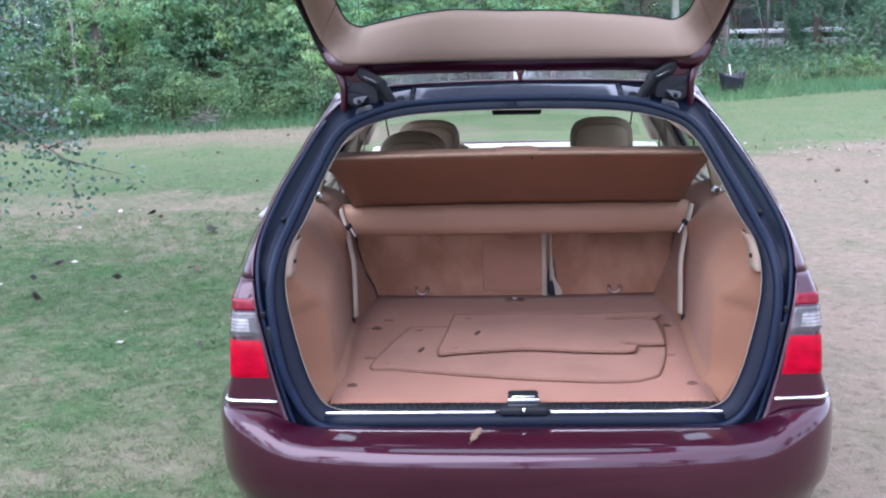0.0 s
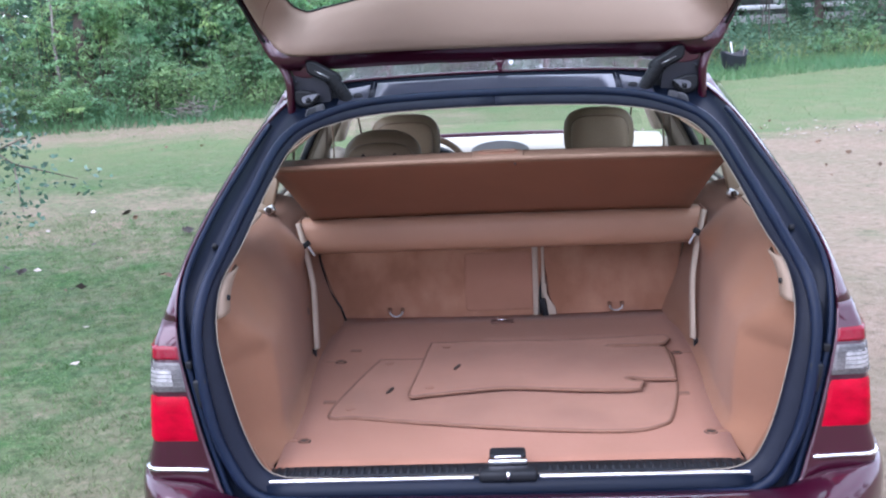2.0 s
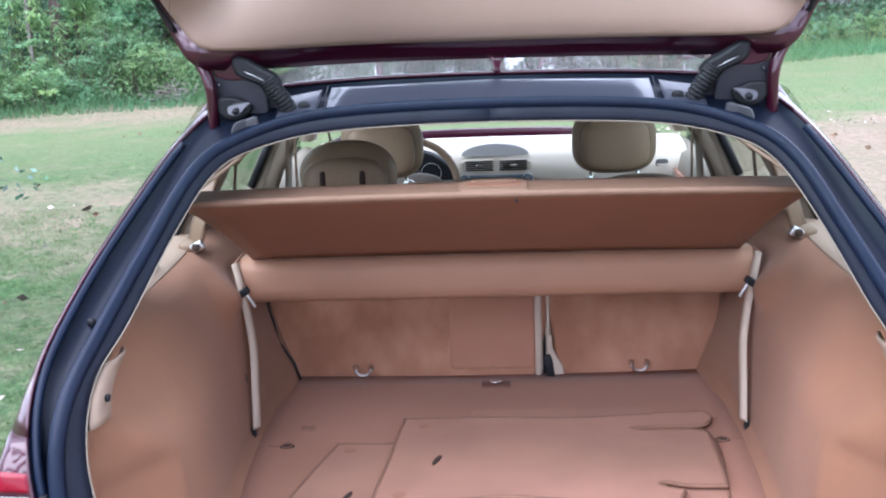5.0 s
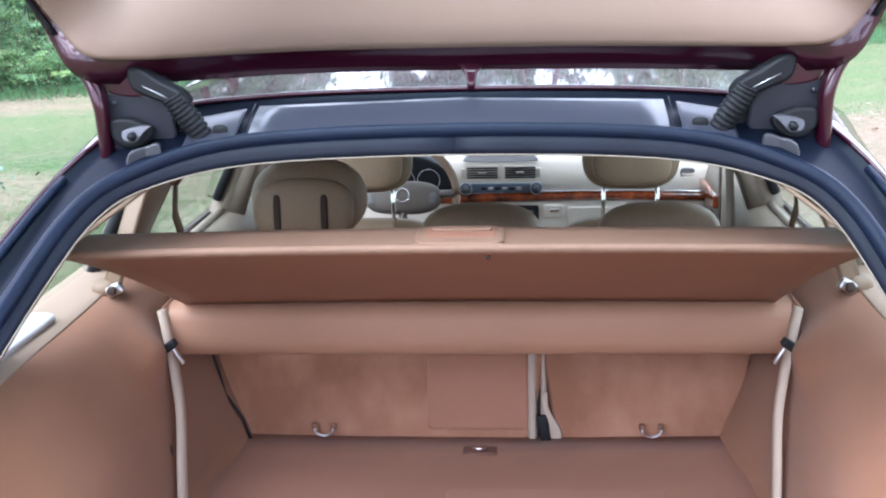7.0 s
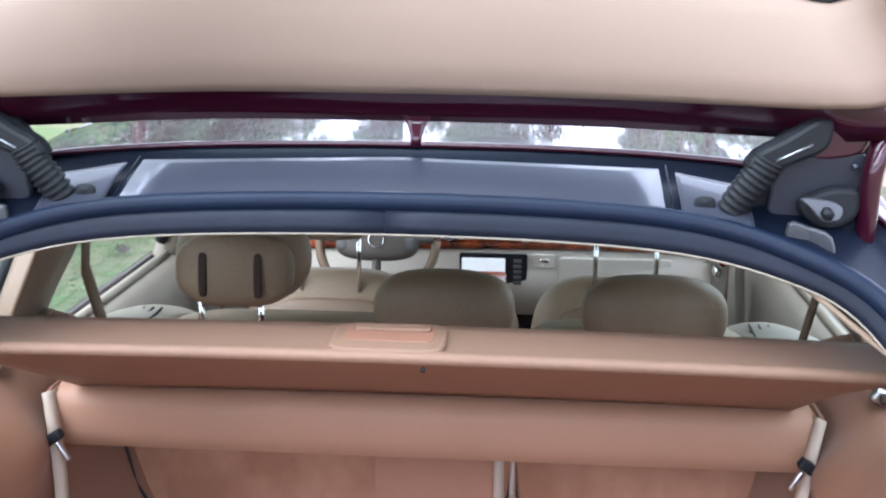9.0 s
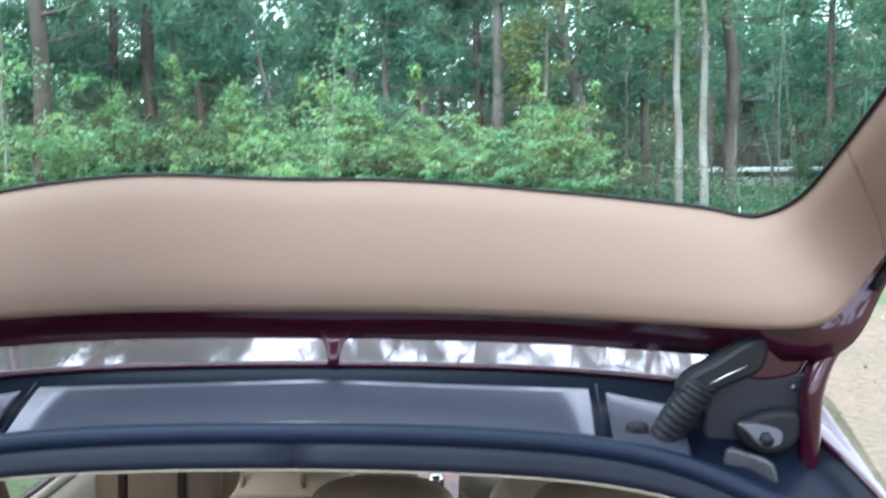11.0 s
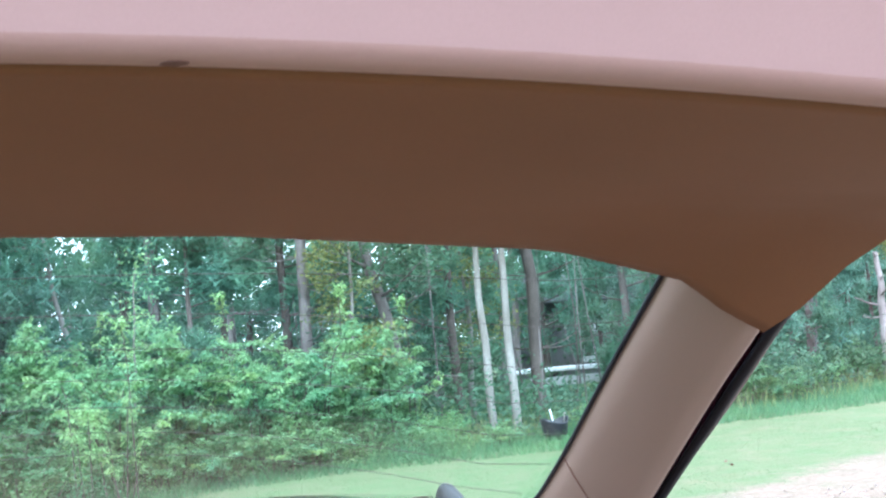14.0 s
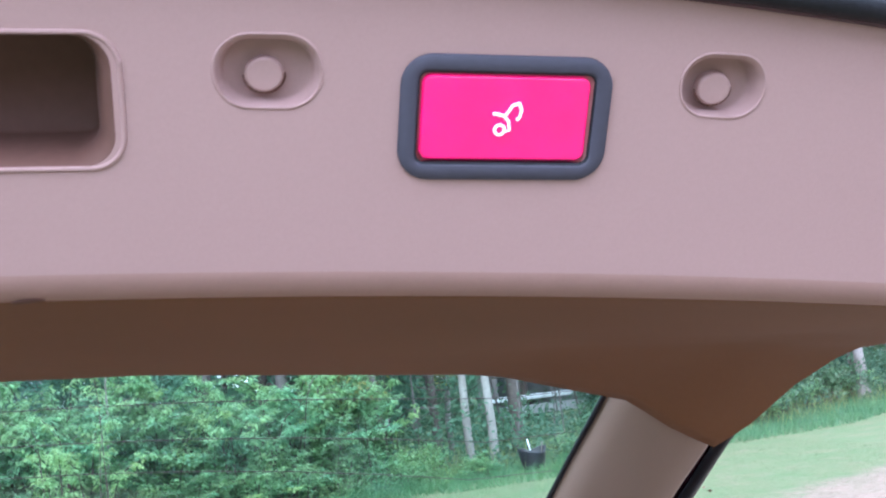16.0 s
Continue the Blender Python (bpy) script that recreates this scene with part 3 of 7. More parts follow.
def skin_point(z, u, lift=0.0):
    """The rear corner's skin: u = 0 at the channel's rim, 1 round the corner, 2 on the flank at y = 0.3."""
    a = rim_at(z)
    cx = lerp(z, CORNER_Z, CORNER_X)
    if z <= 1.0:
        flank = np.array((half_width(0.3) + swell(z), 0.30, z))
    else:
        flank = np.array((lerp(z, [1.0, 1.20, 1.41], [0.780, 0.672, 0.560]), 0.30 + (z - 1.0) * 0.75, z))
    # above the lamps the skin turns sideways at once
    turn = lerp(z, [0.945, 1.01, 1.25], [0.0, 1.0, 2.2])
    b = np.array((cx - 0.012 + 0.003 * turn, tail(z) + 0.012 + 0.036 * turn, z))
    c = np.array((cx + 0.004, tail(z) + 0.085 + 0.035 * turn, z))
    line = spline([a, 0.5 * (a + b) + np.array((0.005 * turn, -0.004, 0)), b, c, 0.5 * (c + flank) + np.array((0.012, 0, 0)), flank], 4)
    k = min(u / 2 * (len(line) - 1), len(line) - 1.001)
    i = int(k)
    p = line[i] * (1 - (k - i)) + line[i + 1] * (k - i)
    if lift:
        t = line[i + 1] - line[i]
        nrm = np.array((t[1], -t[0], 0))
        p = p + lift * nrm / (np.linalg.norm(nrm) + 1e-9)
    return p


def mirrored(rows, sgn):
    return [[(sgn * p[0], p[1], p[2]) for p in r] for r in rows]


WHEEL_R, AXLES = 0.355, (0.74, 3.594)


def flank_rows(y0, y1, z0=0.22, z1=1.0, ny=30, nz=22):
    rows = []
    for j in range(nz + 1):
        z = z0 + (z1 - z0) * j / nz
        rows.append([(half_width(y) + swell(z), y, z) for y in [y0 + (y1 - y0) * i / ny for i in range(ny + 1)]])
    return rows


def flank(name, y0, y1, sgn, label, belt=1.0):
    """A side panel with the wheel arch cut out."""
    rows = flank_rows(y0, y1, z1=belt, ny=max(8, int((y1 - y0) / 0.03)))
    verts, keep = [p for r in rows for p in r], []
    cols = len(rows[0])
    moved = []
    for p in verts:
        q = list(p)
        for ay in AXLES:
            d = math.hypot(p[1] - ay, p[2] - 0.32)
            if d < WHEEL_R + 0.02:
                s = (WHEEL_R + 0.02) / max(d, 0.01)
                if d > WHEEL_R - 0.03:
                    q = [p[0], ay + (p[1] - ay) * s, 0.32 + (p[2] - 0.32) * s]
                else:
                    q = None
                break
        moved.append(q)
    for f in grid_faces(len(rows), cols):
        if all(moved[i] is not None for i in f):
            keep.append(f)
    used = sorted({i for f in keep for i in f})
    idx = {o: n for n, o in enumerate(used)}
    pts = [(sgn * moved[i][0], moved[i][1], moved[i][2]) for i in used]
    return mesh_object(name, pts, [tuple(idx[i] for i in f) for f in keep], PAINT, car, label, solid=0.012)


for sgn in (1, -1):
    # rear corner up to the roof, one sheet
    zs = [0.60 + i * (1.415 - 0.60) / 44 for i in range(45)]
    sheet("rear_quarter_corner", mirrored([[skin_point(z, u / 12) for u in range(25)] for z in zs if z <= 1.0], sgn), PAINT, car, "burgundy rear corner panel", solid=0.006)
    sheet("rear_pillar", mirrored([[skin_point(z, u / 12) for u in range(25)] for z in zs if z >= 0.985], sgn), PAINT, car, "burgundy roof pillar beside the tailgate", solid=0.006)
    flank("rear_quarter_panel", 0.30, 1.15, sgn, "burgundy rear wing with wheel arch")
    flank("rear_door", 1.156, 1.98, sgn, "burgundy rear door", 0.945)
    flank("front_door", 1.986, 3.06, sgn, "burgundy front door", 0.945)
    flank("front_wing", 3.066, 4.40, sgn, "burgundy front wing", 0.845)
    # tail lamp in three bands
    lamp = tagged(new("tail_lamp"), "red and clear tail lamp")
    lamp.parent = car

    def lens(name, z0, z1, mat, label):
        rows = []
        for j in range(9):
            z = z0 + (z1 - z0) * j / 8
            u0 = lerp(z, [0.72, 0.95], [0.10, 0.04])
            lift = 0.006 if 0 < j < 8 else 0.001
            rows.append([skin_point(z, u0 + (1.36 - u0) * i / 22, lift if 0 < i < 22 else 0.001) for i in range(23)])
        return sheet(name, mirrored(rows, sgn), mat, lamp, label)

    lens("upper_lens", 0.914, 0.944, RED_DARK, "dark red lens band")
    lens("clear_lens", 0.844, 0.913, CLEAR_LENS, "clear ribbed reversing lens")
    rows = [[skin_point(0.857 + 0.042 * j / 6, 0.30 + 0.62 * i / 10, 0.0068 if 0 < i < 10 and 0 < j < 6 else 0.0055) for i in range(11)] for j in range(7)]
    sheet("reflector", mirrored(rows, sgn), REFLECTOR, lamp, "silver reflector behind the clear lens")
    for k in range(7):
        z = 0.851 + 0.0088 * k
        u0, u1 = lerp(z, [0.72, 0.95], [0.10, 0.04]) + 0.05, 1.30
        tube("lens_rib", [(sgn * p[0], p[1], p[2]) for p in (skin_point(z, u0 + (u1 - u0) * q / 12, 0.0068) for q in range(13))], 0.0009, CLEAR_LENS, lamp, sides=5)
    lens("lower_lens", 0.736, 0.843, RED_LENS, "bright red brake lens")
    # chrome strip on the bumper corner
    strip = [skin_point(0.680 - 0.004 * abs(u - 0.6), u, 0.004) for u in [0.10 + 0.1 * k for k in range(17)]]
    tube("bumper_chrome_strip", [(sgn * p[0], p[1], p[2]) for p in strip], 0.0052, CHROME, car, "chrome trim strip", 8)

# ---- bumper ----
BUMP_PLAN = [(0, -0.397), (0.30, -0.388), (0.52, -0.357), (0.680, -0.300), (0.775, -0.205), (0.818, -0.06), (0.830, 0.10), (0.836, 0.26), (0.838, 0.345)]
plan = spline([(x, y, 0) for x, y in BUMP_PLAN], 5)
plan = [np.array((-p[0], p[1], 0)) for p in reversed(plan[1:])] + plan
SECTION = [(0.20, 0.125), (0.26, 0.095), (0.36, 0.050), (0.44, 0.026), (0.465, 0.010), (0.50, 0.003), (0.545, 0.0), (0.575, 0.002), (0.590, 0.006), (0.599, 0.013), (0.605, 0.023), (0.609, 0.036), (0.614, 0.066), (0.617, 0.095)]


def bumper_row(z, inset):
    out = []
    for i, p in enumerate(plan):
        t = plan[min(i + 1, len(plan) - 1)] - plan[max(i - 1, 0)]
        nrm = np.array((-t[1], t[0], 0)) / np.linalg.norm(t)
        q = p + nrm * inset * (lerp(abs(p[0]), [0.66, 0.78], [1.0, 0.12]) if z > 0.56 else 1.0)
        out.append((q[0], q[1], z + 0.044 * max(0.0, (z - 0.55) / 0.07) * lerp(abs(q[0]), [0.55, 0.60, 0.66, 0.72], [0.0, 0.12, 0.88, 1.0])))
    return out


rows = [bumper_row(z, i) for z, i in SECTION]
# the ledge runs in to the sill below the opening, and up the corners below the lamps
ledge = []
for t, z in ((0.5, 0.617), (0.85, 0.612), (1.0, 0.588)):
    row = []
    for i, p in enumerate(rows[-1]):
        x = p[0]
        inner = (np.sign(x) * min(abs(x), 0.9) if abs(x) < 0.58 else x * 0.985, max(-0.205, p[1] + 0.012) if abs(x) > 0.62 else -0.200, z)
        up = p[2] - 0.617
        row.append(tuple((1 - t) * a + t * b for a, b in zip((p[0], p[1], z + up), (inner[0], inner[1], inner[2] + up))))
    ledge.append(row)
sheet("rear_bumper", rows + ledge, PAINT, car, "glossy burgundy rear bumper", solid=0.006)
tube("bumper_crease", [(p[0], p[1], 0.462) for p in bumper_row(0.462, 0.016)][14:-14], 0.004, CHANNEL, car, sides=6)

# ---- roof, pillars and glass ----
def roof_z(x, y):
    c = lerp(y, [0.45, 0.55, 1.0, 1.6, 2.2, 2.62], [1.430, 1.446, 1.474, 1.480, 1.456, 1.412])
    return c - 0.075 * (abs(x) / 0.60) ** 2.6


def roof_half(y):
    return lerp(y, [0.3, 0.52, 0.9, 1.6, 2.3, 2.65], [0.53, 0.555, 0.585, 0.60, 0.59, 0.56])


rows = []
for j in range(25):
    y = 0.553 + (2.62 - 0.553) * j / 24
    w = roof_half(y)
    row = []
    for i in range(25):
        x = -w + 2 * w * i / 24
        yy = y - (0.080 * (abs(x) / w) ** 2.2 if j == 0 else 0.080 * (abs(x) / w) ** 2.2 * (1 - j / 24))
        row.append((x, yy, roof_z(x, y)))
    rows.append(row)
sheet("roof", rows, PAINT, car, "glossy burgundy roof")
# headlining under the roof
sheet("headlining", [[(x * 0.97, y, z - 0.035) for x, y, z in r] for r in rows[1:]], BEIGE_LIGHT, car, "pale fabric headlining", solid=0.01)
# small bracket at the middle of the roof's rear edge
sheet("roof_bracket", [[(x * w + 0.016, 0.545 + 0.005 * k, 1.444 + 0.013 * k) for x in (-1, -0.4, 0.4, 1)] for k, w in ((0, 0.006), (1, 0.007), (2, 0.011), (3, 0.022))], PAINT, car, "small painted bracket", solid=0.008)
# low fin on the roof's edge
fin = []
for y, z, w in ((1.44, 1.450, 0.012), (1.52, 1.470, 0.016), (1.60, 1.487, 0.019), (1.68, 1.499, 0.020), (1.74, 1.504, 0.019), (1.78, 1.497, 0.015), (1.80, 1.47, 0.008)):
    fin.append([(0.572 - 0.05 * (y - 1.50) + 1.5 * k * w, y, 1.415 + (z - 1.405) * h) for k, h in ((-1, 0.0), (-1, 0.5), (-0.75, 0.85), (0, 1.0), (0.75, 0.85), (1, 0.5), (1, 0.0))])
sheet("roof_aerial", fin, HINGE_GREY, car, "grey shark-fin aerial", closed=True, sub=1)


def side_x(z):
    return lerp(z, [0.92, 1.0, 1.41], [0.838, 0.812, 0.592])


for sgn in (1, -1):
    # upright posts between the side windows, outside and inside
    for name, y0, y1, lean in (("c_pillar", 0.905, 1.12, 0.10), ("b_pillar", 1.94, 2.06, 0.02)):
        rows = [[(sgn * (side_x(z) - d), y0 + (y1 - y0) * t + lean * (z - 1.0), z) for t, d in ((0, 0.0), (0.5, -0.004), (1, 0.0), (1, 0.05), (0.5, 0.062), (0, 0.05))] for z in (0.92, 1.08, 1.19, 1.30, 1.40)]
        sheet(name, rows, BEIGE_LIGHT, car, "pale beige window post", closed=True)
        tube("window_gasket", [(sgn * (side_x(z) - 0.02), y0 - 0.012 + lean * (z - 1), z) for z in (0.98, 1.1, 1.25, 1.40)], 0.014, PLASTIC, car, sides=6)
    rows = [[(sgn * (side_x(z) - 0.005 - d), 2.98 - (z - 1.0) * 0.90 + t, z) for t, d in ((0, 0), (0.07, 0.01), (0.07, 0.06), (0, 0.05))] for z in (0.97, 1.08, 1.19, 1.30, 1.355)]
    sheet("a_pillar", rows, BEIGE_LIGHT, car, "pale windscreen post", closed=True)
    # roof rail above the windows
    rows = [[(sgn * (roof_half(y) + dx), y, roof_z(roof_half(y), y) + dz) for dx, dz in ((-0.01, 0.006), (0.012, -0.01), (0.012, -0.045), (-0.03, -0.05))] for y in [0.42 + 2.2 * k / 20 for k in range(21)]]
    sheet("roof_side_rail", rows, PAINT, car, "burgundy roof edge", closed=True)
    rows = [[(sgn * (roof_half(y) - dx), y, roof_z(roof_half(y), y) + dz) for dx, dz in ((0.026, -0.012), (0.04, -0.052), (0.12, -0.035))] for y in [0.45 + 2.1 * k / 20 for k in range(21)]]
    sheet("headlining_edge", rows, BEIGE_LIGHT, car, "pale trim along the roof edge", solid=0.008)
    for name, y0, y1, l0, l1 in (("quarter_window", 0.30, 0.90, 0.75, 0.10), ("rear_door_window", 1.12, 1.95, 0.10, 0.02), ("front_door_window", 2.06, 2.98, 0.02, -0.90)):
        rows = [[(sgn * (side_x(z) - 0.008), (y0 + l0 * (z - 1)) * (1 - t) + (y1 + l1 * (z - 1)) * t, z) for t in [k / 8 for k in range(9)]] for z in [0.93 + 0.465 * k / 6 for k in range(7)]]
        g = sheet(name, rows, GLASS, car, "side window glass")
        g.visible_shadow = False
    # window sill ledge inside, door cards
    rows = [[(sgn * x, y, z) for x, z in ((0.830, 0.925), (0.790, 0.942), (0.745, 0.925), (0.728, 0.87), (0.728, 0.60), (0.735, 0.40))] for y in [1.12 + 1.9 * k / 12 for k in range(13)]]
    sheet("door_card", rows, DOOR_TRIM, car, "pale beige door lining", solid=0.01)
    tube("door_sill_strip", [(sgn * 0.786, y, 0.946) for y in (1.15, 1.5, 1.93)], 0.012, BEIGE_LIGHT, car, sides=6)
    tube("lock_pin", [(sgn * 0.772, 1.22, 0.94), (sgn * 0.772, 1.22, 0.985)], 0.006, PLASTIC, car, sides=8)

# windscreen, bonnet and nose
rows = []
for j in range(9):
    t = j / 8
    y, z, w = 2.62 + 0.62 * t, 1.412 - 0.404 * t, 0.555 + 0.17 * t
    rows.append([(x * w, y - 0.07 * abs(x) ** 2, z - 0.03 * abs(x) ** 2.5) for x in [-1 + k / 8 for k in range(17)]])
g = sheet("windscreen", rows, GLASS_FRONT, car, "clear windscreen")
g.visible_shadow = False
rows = []
for j in range(13):
    t = j / 12
    y = 3.22 + 1.16 * t
    w = min(0.80, half_width(y) - 0.06)
    rows.append([(x * w, y - 0.05 * abs(x) ** 2 - (0.02 if t > 0.9 else 0), 0.885 - 0.08 * t - 0.25 * max(0, t - 0.55) ** 1.5 - 0.05 * abs(x) ** 3) for x in [-1 + k / 10 for k in range(21)]])
sheet("bonnet", rows, PAINT, car, "burgundy bonnet", solid=0.01)
rows = []
for z, d in ((0.82, -0.05), (0.76, 0.0), (0.65, 0.02), (0.50, 0.03), (0.36, 0.02), (0.24, -0.05)):
    rows.append([(x, 4.42 + d - 0.42 * (abs(x) / 0.85) ** 3, z) for x in [-0.82 + 1.64 * k / 20 for k in range(21)]])
sheet("front_bumper", rows, PAINT, car, "burgundy front bumper", solid=0.01)
# floor pan and wheels
rows = [[(x, y, 0.24) for x in (-0.80, -0.3, 0.3, 0.80)] for y in (-0.20, 0.30, 1.2, 2.2, 3.2, 4.1)]
sheet("underbody", rows, DARK_UNDER, car, "dark underbody", solid=0.02)


def wheel_parts(y, sgn):
    holder = tagged(new("wheel"), "alloy wheel with black tyre")
    holder.parent = car
    rows = []
    for x, r in ((0.65, 0.215), (0.64, 0.30), (0.65, 0.322), (0.69, 0.328), (0.81, 0.328), (0.845, 0.318), (0.85, 0.29), (0.84, 0.215)):
        rows.append([(sgn * x, y + r * math.cos(a), 0.328 + r * math.sin(a)) for a in [2 * math.pi * k / 40 for k in range(40)]])
    sheet("tyre", rows, TYRE, holder, closed=True)
    rows = []
    for x, r in ((0.835, 0.218), (0.83, 0.205), (0.79, 0.195), (0.78, 0.08), (0.815, 0.06), (0.82, 0.004)):
        rows.append([(sgn * x, y + r * math.cos(a), 0.328 + r * math.sin(a)) for a in [2 * math.pi * k / 40 for k in range(40)]])
    sheet("rim", rows, STEEL, holder, "silver alloy rim", closed=True)
    for k in range(5):
        a = 2 * math.pi * k / 5
        tube("spoke", [(sgn * 0.818, y + r * math.cos(a), 0.328 + r * math.sin(a)) for r in (0.05, 0.12, 0.205)], 0.022, STEEL, holder, sides=8, squash=0.6)


for ay in AXLES:
    for sgn in (1, -1):
        wheel_parts(ay, sgn)

# ---- load bay ----
FLOOR = 0.63
rows = []
for j in range(15):
    y = -0.135 + 1.20 * j / 14
    w = lerp(y, [-0.15, 0.0, 0.25, 0.6, 1.07], [0.515, 0.515, 0.525, 0.56, 0.56])
    rows.append([(x * w, y, FLOOR - 0.004 * math.cos(x * 2)) for x in [-1 + k / 8 for k in range(17)]])
sheet("load_floor", rows, CARPET, car, "tan carpeted load floor", solid=0.012)
tube("floor_seam", [(0.43, 1.05, FLOOR + 0.003), (0.455, 0.85, FLOOR + 0.003)], 0.002, MAT_EDGE, car, sides=6)

# side lining: x at heights (columns) for places along the bay
COVE = ((0.6265, -0.040), (0.6315, -0.026), (0.640, -0.014), (0.652, -0.006))
LINE_Z = [0.62, 0.66, 0.72, 0.80, 0.87, 0.905, 0.95, 1.00, 1.03, 1.05]
FINE_Z = [0.66, 0.69, 0.72, 0.75, 0.78, 0.81, 0.84, 0.86, 0.88, 0.90, 0.92, 0.94, 0.96, 0.98, 1.00, 1.015, 1.03, 1.05]
EDGE_ROW = [0.502, 0.516, 0.554, 0.584, 0.602, 0.609, 0.616, 0.617, 0.616, 0.615]
LINING = [
    (0.15, [0.527, 0.529, 0.533, 0.539, 0.548, 0.568, 0.604, 0.630, 0.642, 0.660]),
    (0.28, [0.532, 0.533, 0.536, 0.542, 0.550, 0.562, 0.592, 0.622, 0.640, 0.668]),
    (0.45, [0.546, 0.547, 0.550, 0.555, 0.562, 0.570, 0.594, 0.622, 0.644, 0.675]),
    (0.65, [0.556, 0.557, 0.560, 0.566, 0.574, 0.582, 0.600, 0.624, 0.648, 0.680]),
    (0.85, [0.553, 0.555, 0.560, 0.570, 0.584, 0.591, 0.604, 0.626, 0.652, 0.690]),
    (1.00, [0.526, 0.531, 0.552, 0.574, 0.587, 0.592, 0.600, 0.616, 0.648, 0.700]),
    (1.10, [0.505, 0.512, 0.546, 0.578, 0.592, 0.597, 0.604, 0.616, 0.648, 0.705]),
]


def lining_x(y, z):
    """The lining's half width: the wheel arch's inner face, an end face that runs outward behind it, and the edge at the opening."""
    col = [lerp(y, [r[0] for r in LINING], [r[1][k] for r in LINING]) for k in range(len(LINE_Z))]
    x = lerp(z, LINE_Z, col)
    ridge = lerp(z, [0.62, 0.70, 0.86, 0.955, 1.0], [0.060, 0.095, 0.105, -0.020, -0.16])
    d = ridge - y
    x += lerp(z, [0.63, 0.68, 0.95], [0.30, 0.56, 0.56]) * 0.5 * (d + math.sqrt(d * d + 0.00006))
    x -= 0.040 * math.exp(-((y - 0.71) / 0.060) ** 2 - ((z - 0.956) / 0.042) ** 2)
    edge = lerp(z, LINE_Z, EDGE_ROW)
    back = max(0.0, min(1.0, (-0.055 - y) / 0.115))
    return x * (1 - back * back * (3 - 2 * back)) + edge * back * back * (3 - 2 * back)


for sgn in (1, -1):
    rows = []
    for i in range(89):
        y = -0.20 + (0.40 * i / 46 if i <= 46 else 0.40 + 0.90 * (i - 46) / 42)
        low = [(lining_x(y, z) + d * lerp(y, [-0.16, -0.10, 0.95, 1.05], [0.1, 1.0, 1.0, 0.3]), z) for z, d in COVE]
        pairs = low + [(lining_x(y, z), z) for z in FINE_Z]
        xs = [p[0] for p in pairs]
        line = [(sgn * x, max(y, tail(z) + 0.040), z) for x, z in pairs]
        top = lerp(y, [-0.2, 0.0, 0.3, 1.1], [1.045, 1.062, 1.066, 1.05])
        far = lerp(y, [-0.2, -0.05, 0.1, 0.3, 0.6, 1.1], [0.618, 0.640, 0.69, 0.745, 0.80, 0.82])
        line += [(sgn * min(xs[-1] + 0.035, far - 0.01), line[-1][1], top), (sgn * far, line[-1][1], top + 0.004), (sgn * (far + (0.012 if y > 0.05 else 0.002)), line[-1][1] + (0.0 if y > 0.05 else 0.02), 1.02)]
        rows.append(line)
    sheet("ledge_trim", [[(p[0], p[1], p[2] + 0.0015) for p in r[21:]] for r in rows], LEDGE_TRIM, car, "cream moulded ledge above the lining", solid=0.006, sub=1)
    rows = [r[:23] for r in rows]
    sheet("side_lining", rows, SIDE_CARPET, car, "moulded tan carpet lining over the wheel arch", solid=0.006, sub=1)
    # pale moulding along the opening's edge with a fixing hole
    rows = []
    for k in range(9):
        z = 0.985 + 0.085 * k / 8
        a = [p for p in lip[: len(lip) // 2 + 1]]
        x0 = float(np.interp(z, [p[2] for p in a][::-1], [p[0] for p in a][::-1]))
        rows.append([(sgn * (x0 - d), tail(z) + 0.028 + e, z) for d, e in ((0.000, 0.004), (0.010, 0.022), (0.013, 0.060), (0.002, 0.085))])
    sheet("edge_moulding", rows, LEDGE_TRIM, car, "pale plastic edge moulding", solid=0.004)
    pillow("fixing_hole", (sgn * 0.598, -0.052, 1.020), (0.008, 0.012, 0.012), PLASTIC, car, n=8)
    # rear pillar lining inside above the ledge
    rows = [[(sgn * (x0 - d), tail(z) + e, z) for d, e in ((-0.006, 0.026), (-0.004, 0.045), (-0.022, 0.062), (-0.04, 0.075))] for z, x0 in ((1.05, 0.612), (1.12, 0.579), (1.20, 0.55), (1.28, 0.515), (1.34, 0.43))]
    sheet("rear_pillar_lining", rows, LEATHER_DARK, car, "pale lining of the rear pillar", solid=0.006)
    # storage lid on the ledge
    lid = rounded(0.085, 0.235, 0.025)
    plate("ledge_speaker_grille", lid, lambda u, v, h, s=sgn: Vector((s * (0.742 + u), 0.475 + v, 1.062 + h)), PALE_GREY, car, "grey plastic grille on the ledge", 0.012, 0.006)
    # holder boss of the load cover
    box("cover_catch", (sgn * 0.668, 0.765, 1.060), (0.034, 0.018, 0.022), STEEL, car, "steel belt anchor", 0.005, (0, sgn * 25, 0))
    pillow("anchor_bolt", (sgn * 0.668, 0.752, 1.062), (0.018, 0.010, 0.018), DARK_SLOT, car, "dark anchor bolt", 2.4, n=8)
    pillow("anchor_boot", (sgn * 0.690, 0.785, 1.058), (0.050, 0.060, 0.036), LEATHER_DARK, car, "tan belt anchor boot", 2.6, n=10)
    tube("belt", [(sgn * 0.672, 0.77, 1.07), (sgn * 0.655, 0.86, 1.18), (sgn * 0.62, 0.95, 1.33)], 0.020, LEATHER_DARK, car, "tan seat belt", 6, 0.12)
    box("belt_guide", (sgn * 0.640, 1.10, 1.27), (0.028, 0.075, 0.15), LEATHER_DARK, car, "tan belt guide", 0.012, (8, 0, 0))
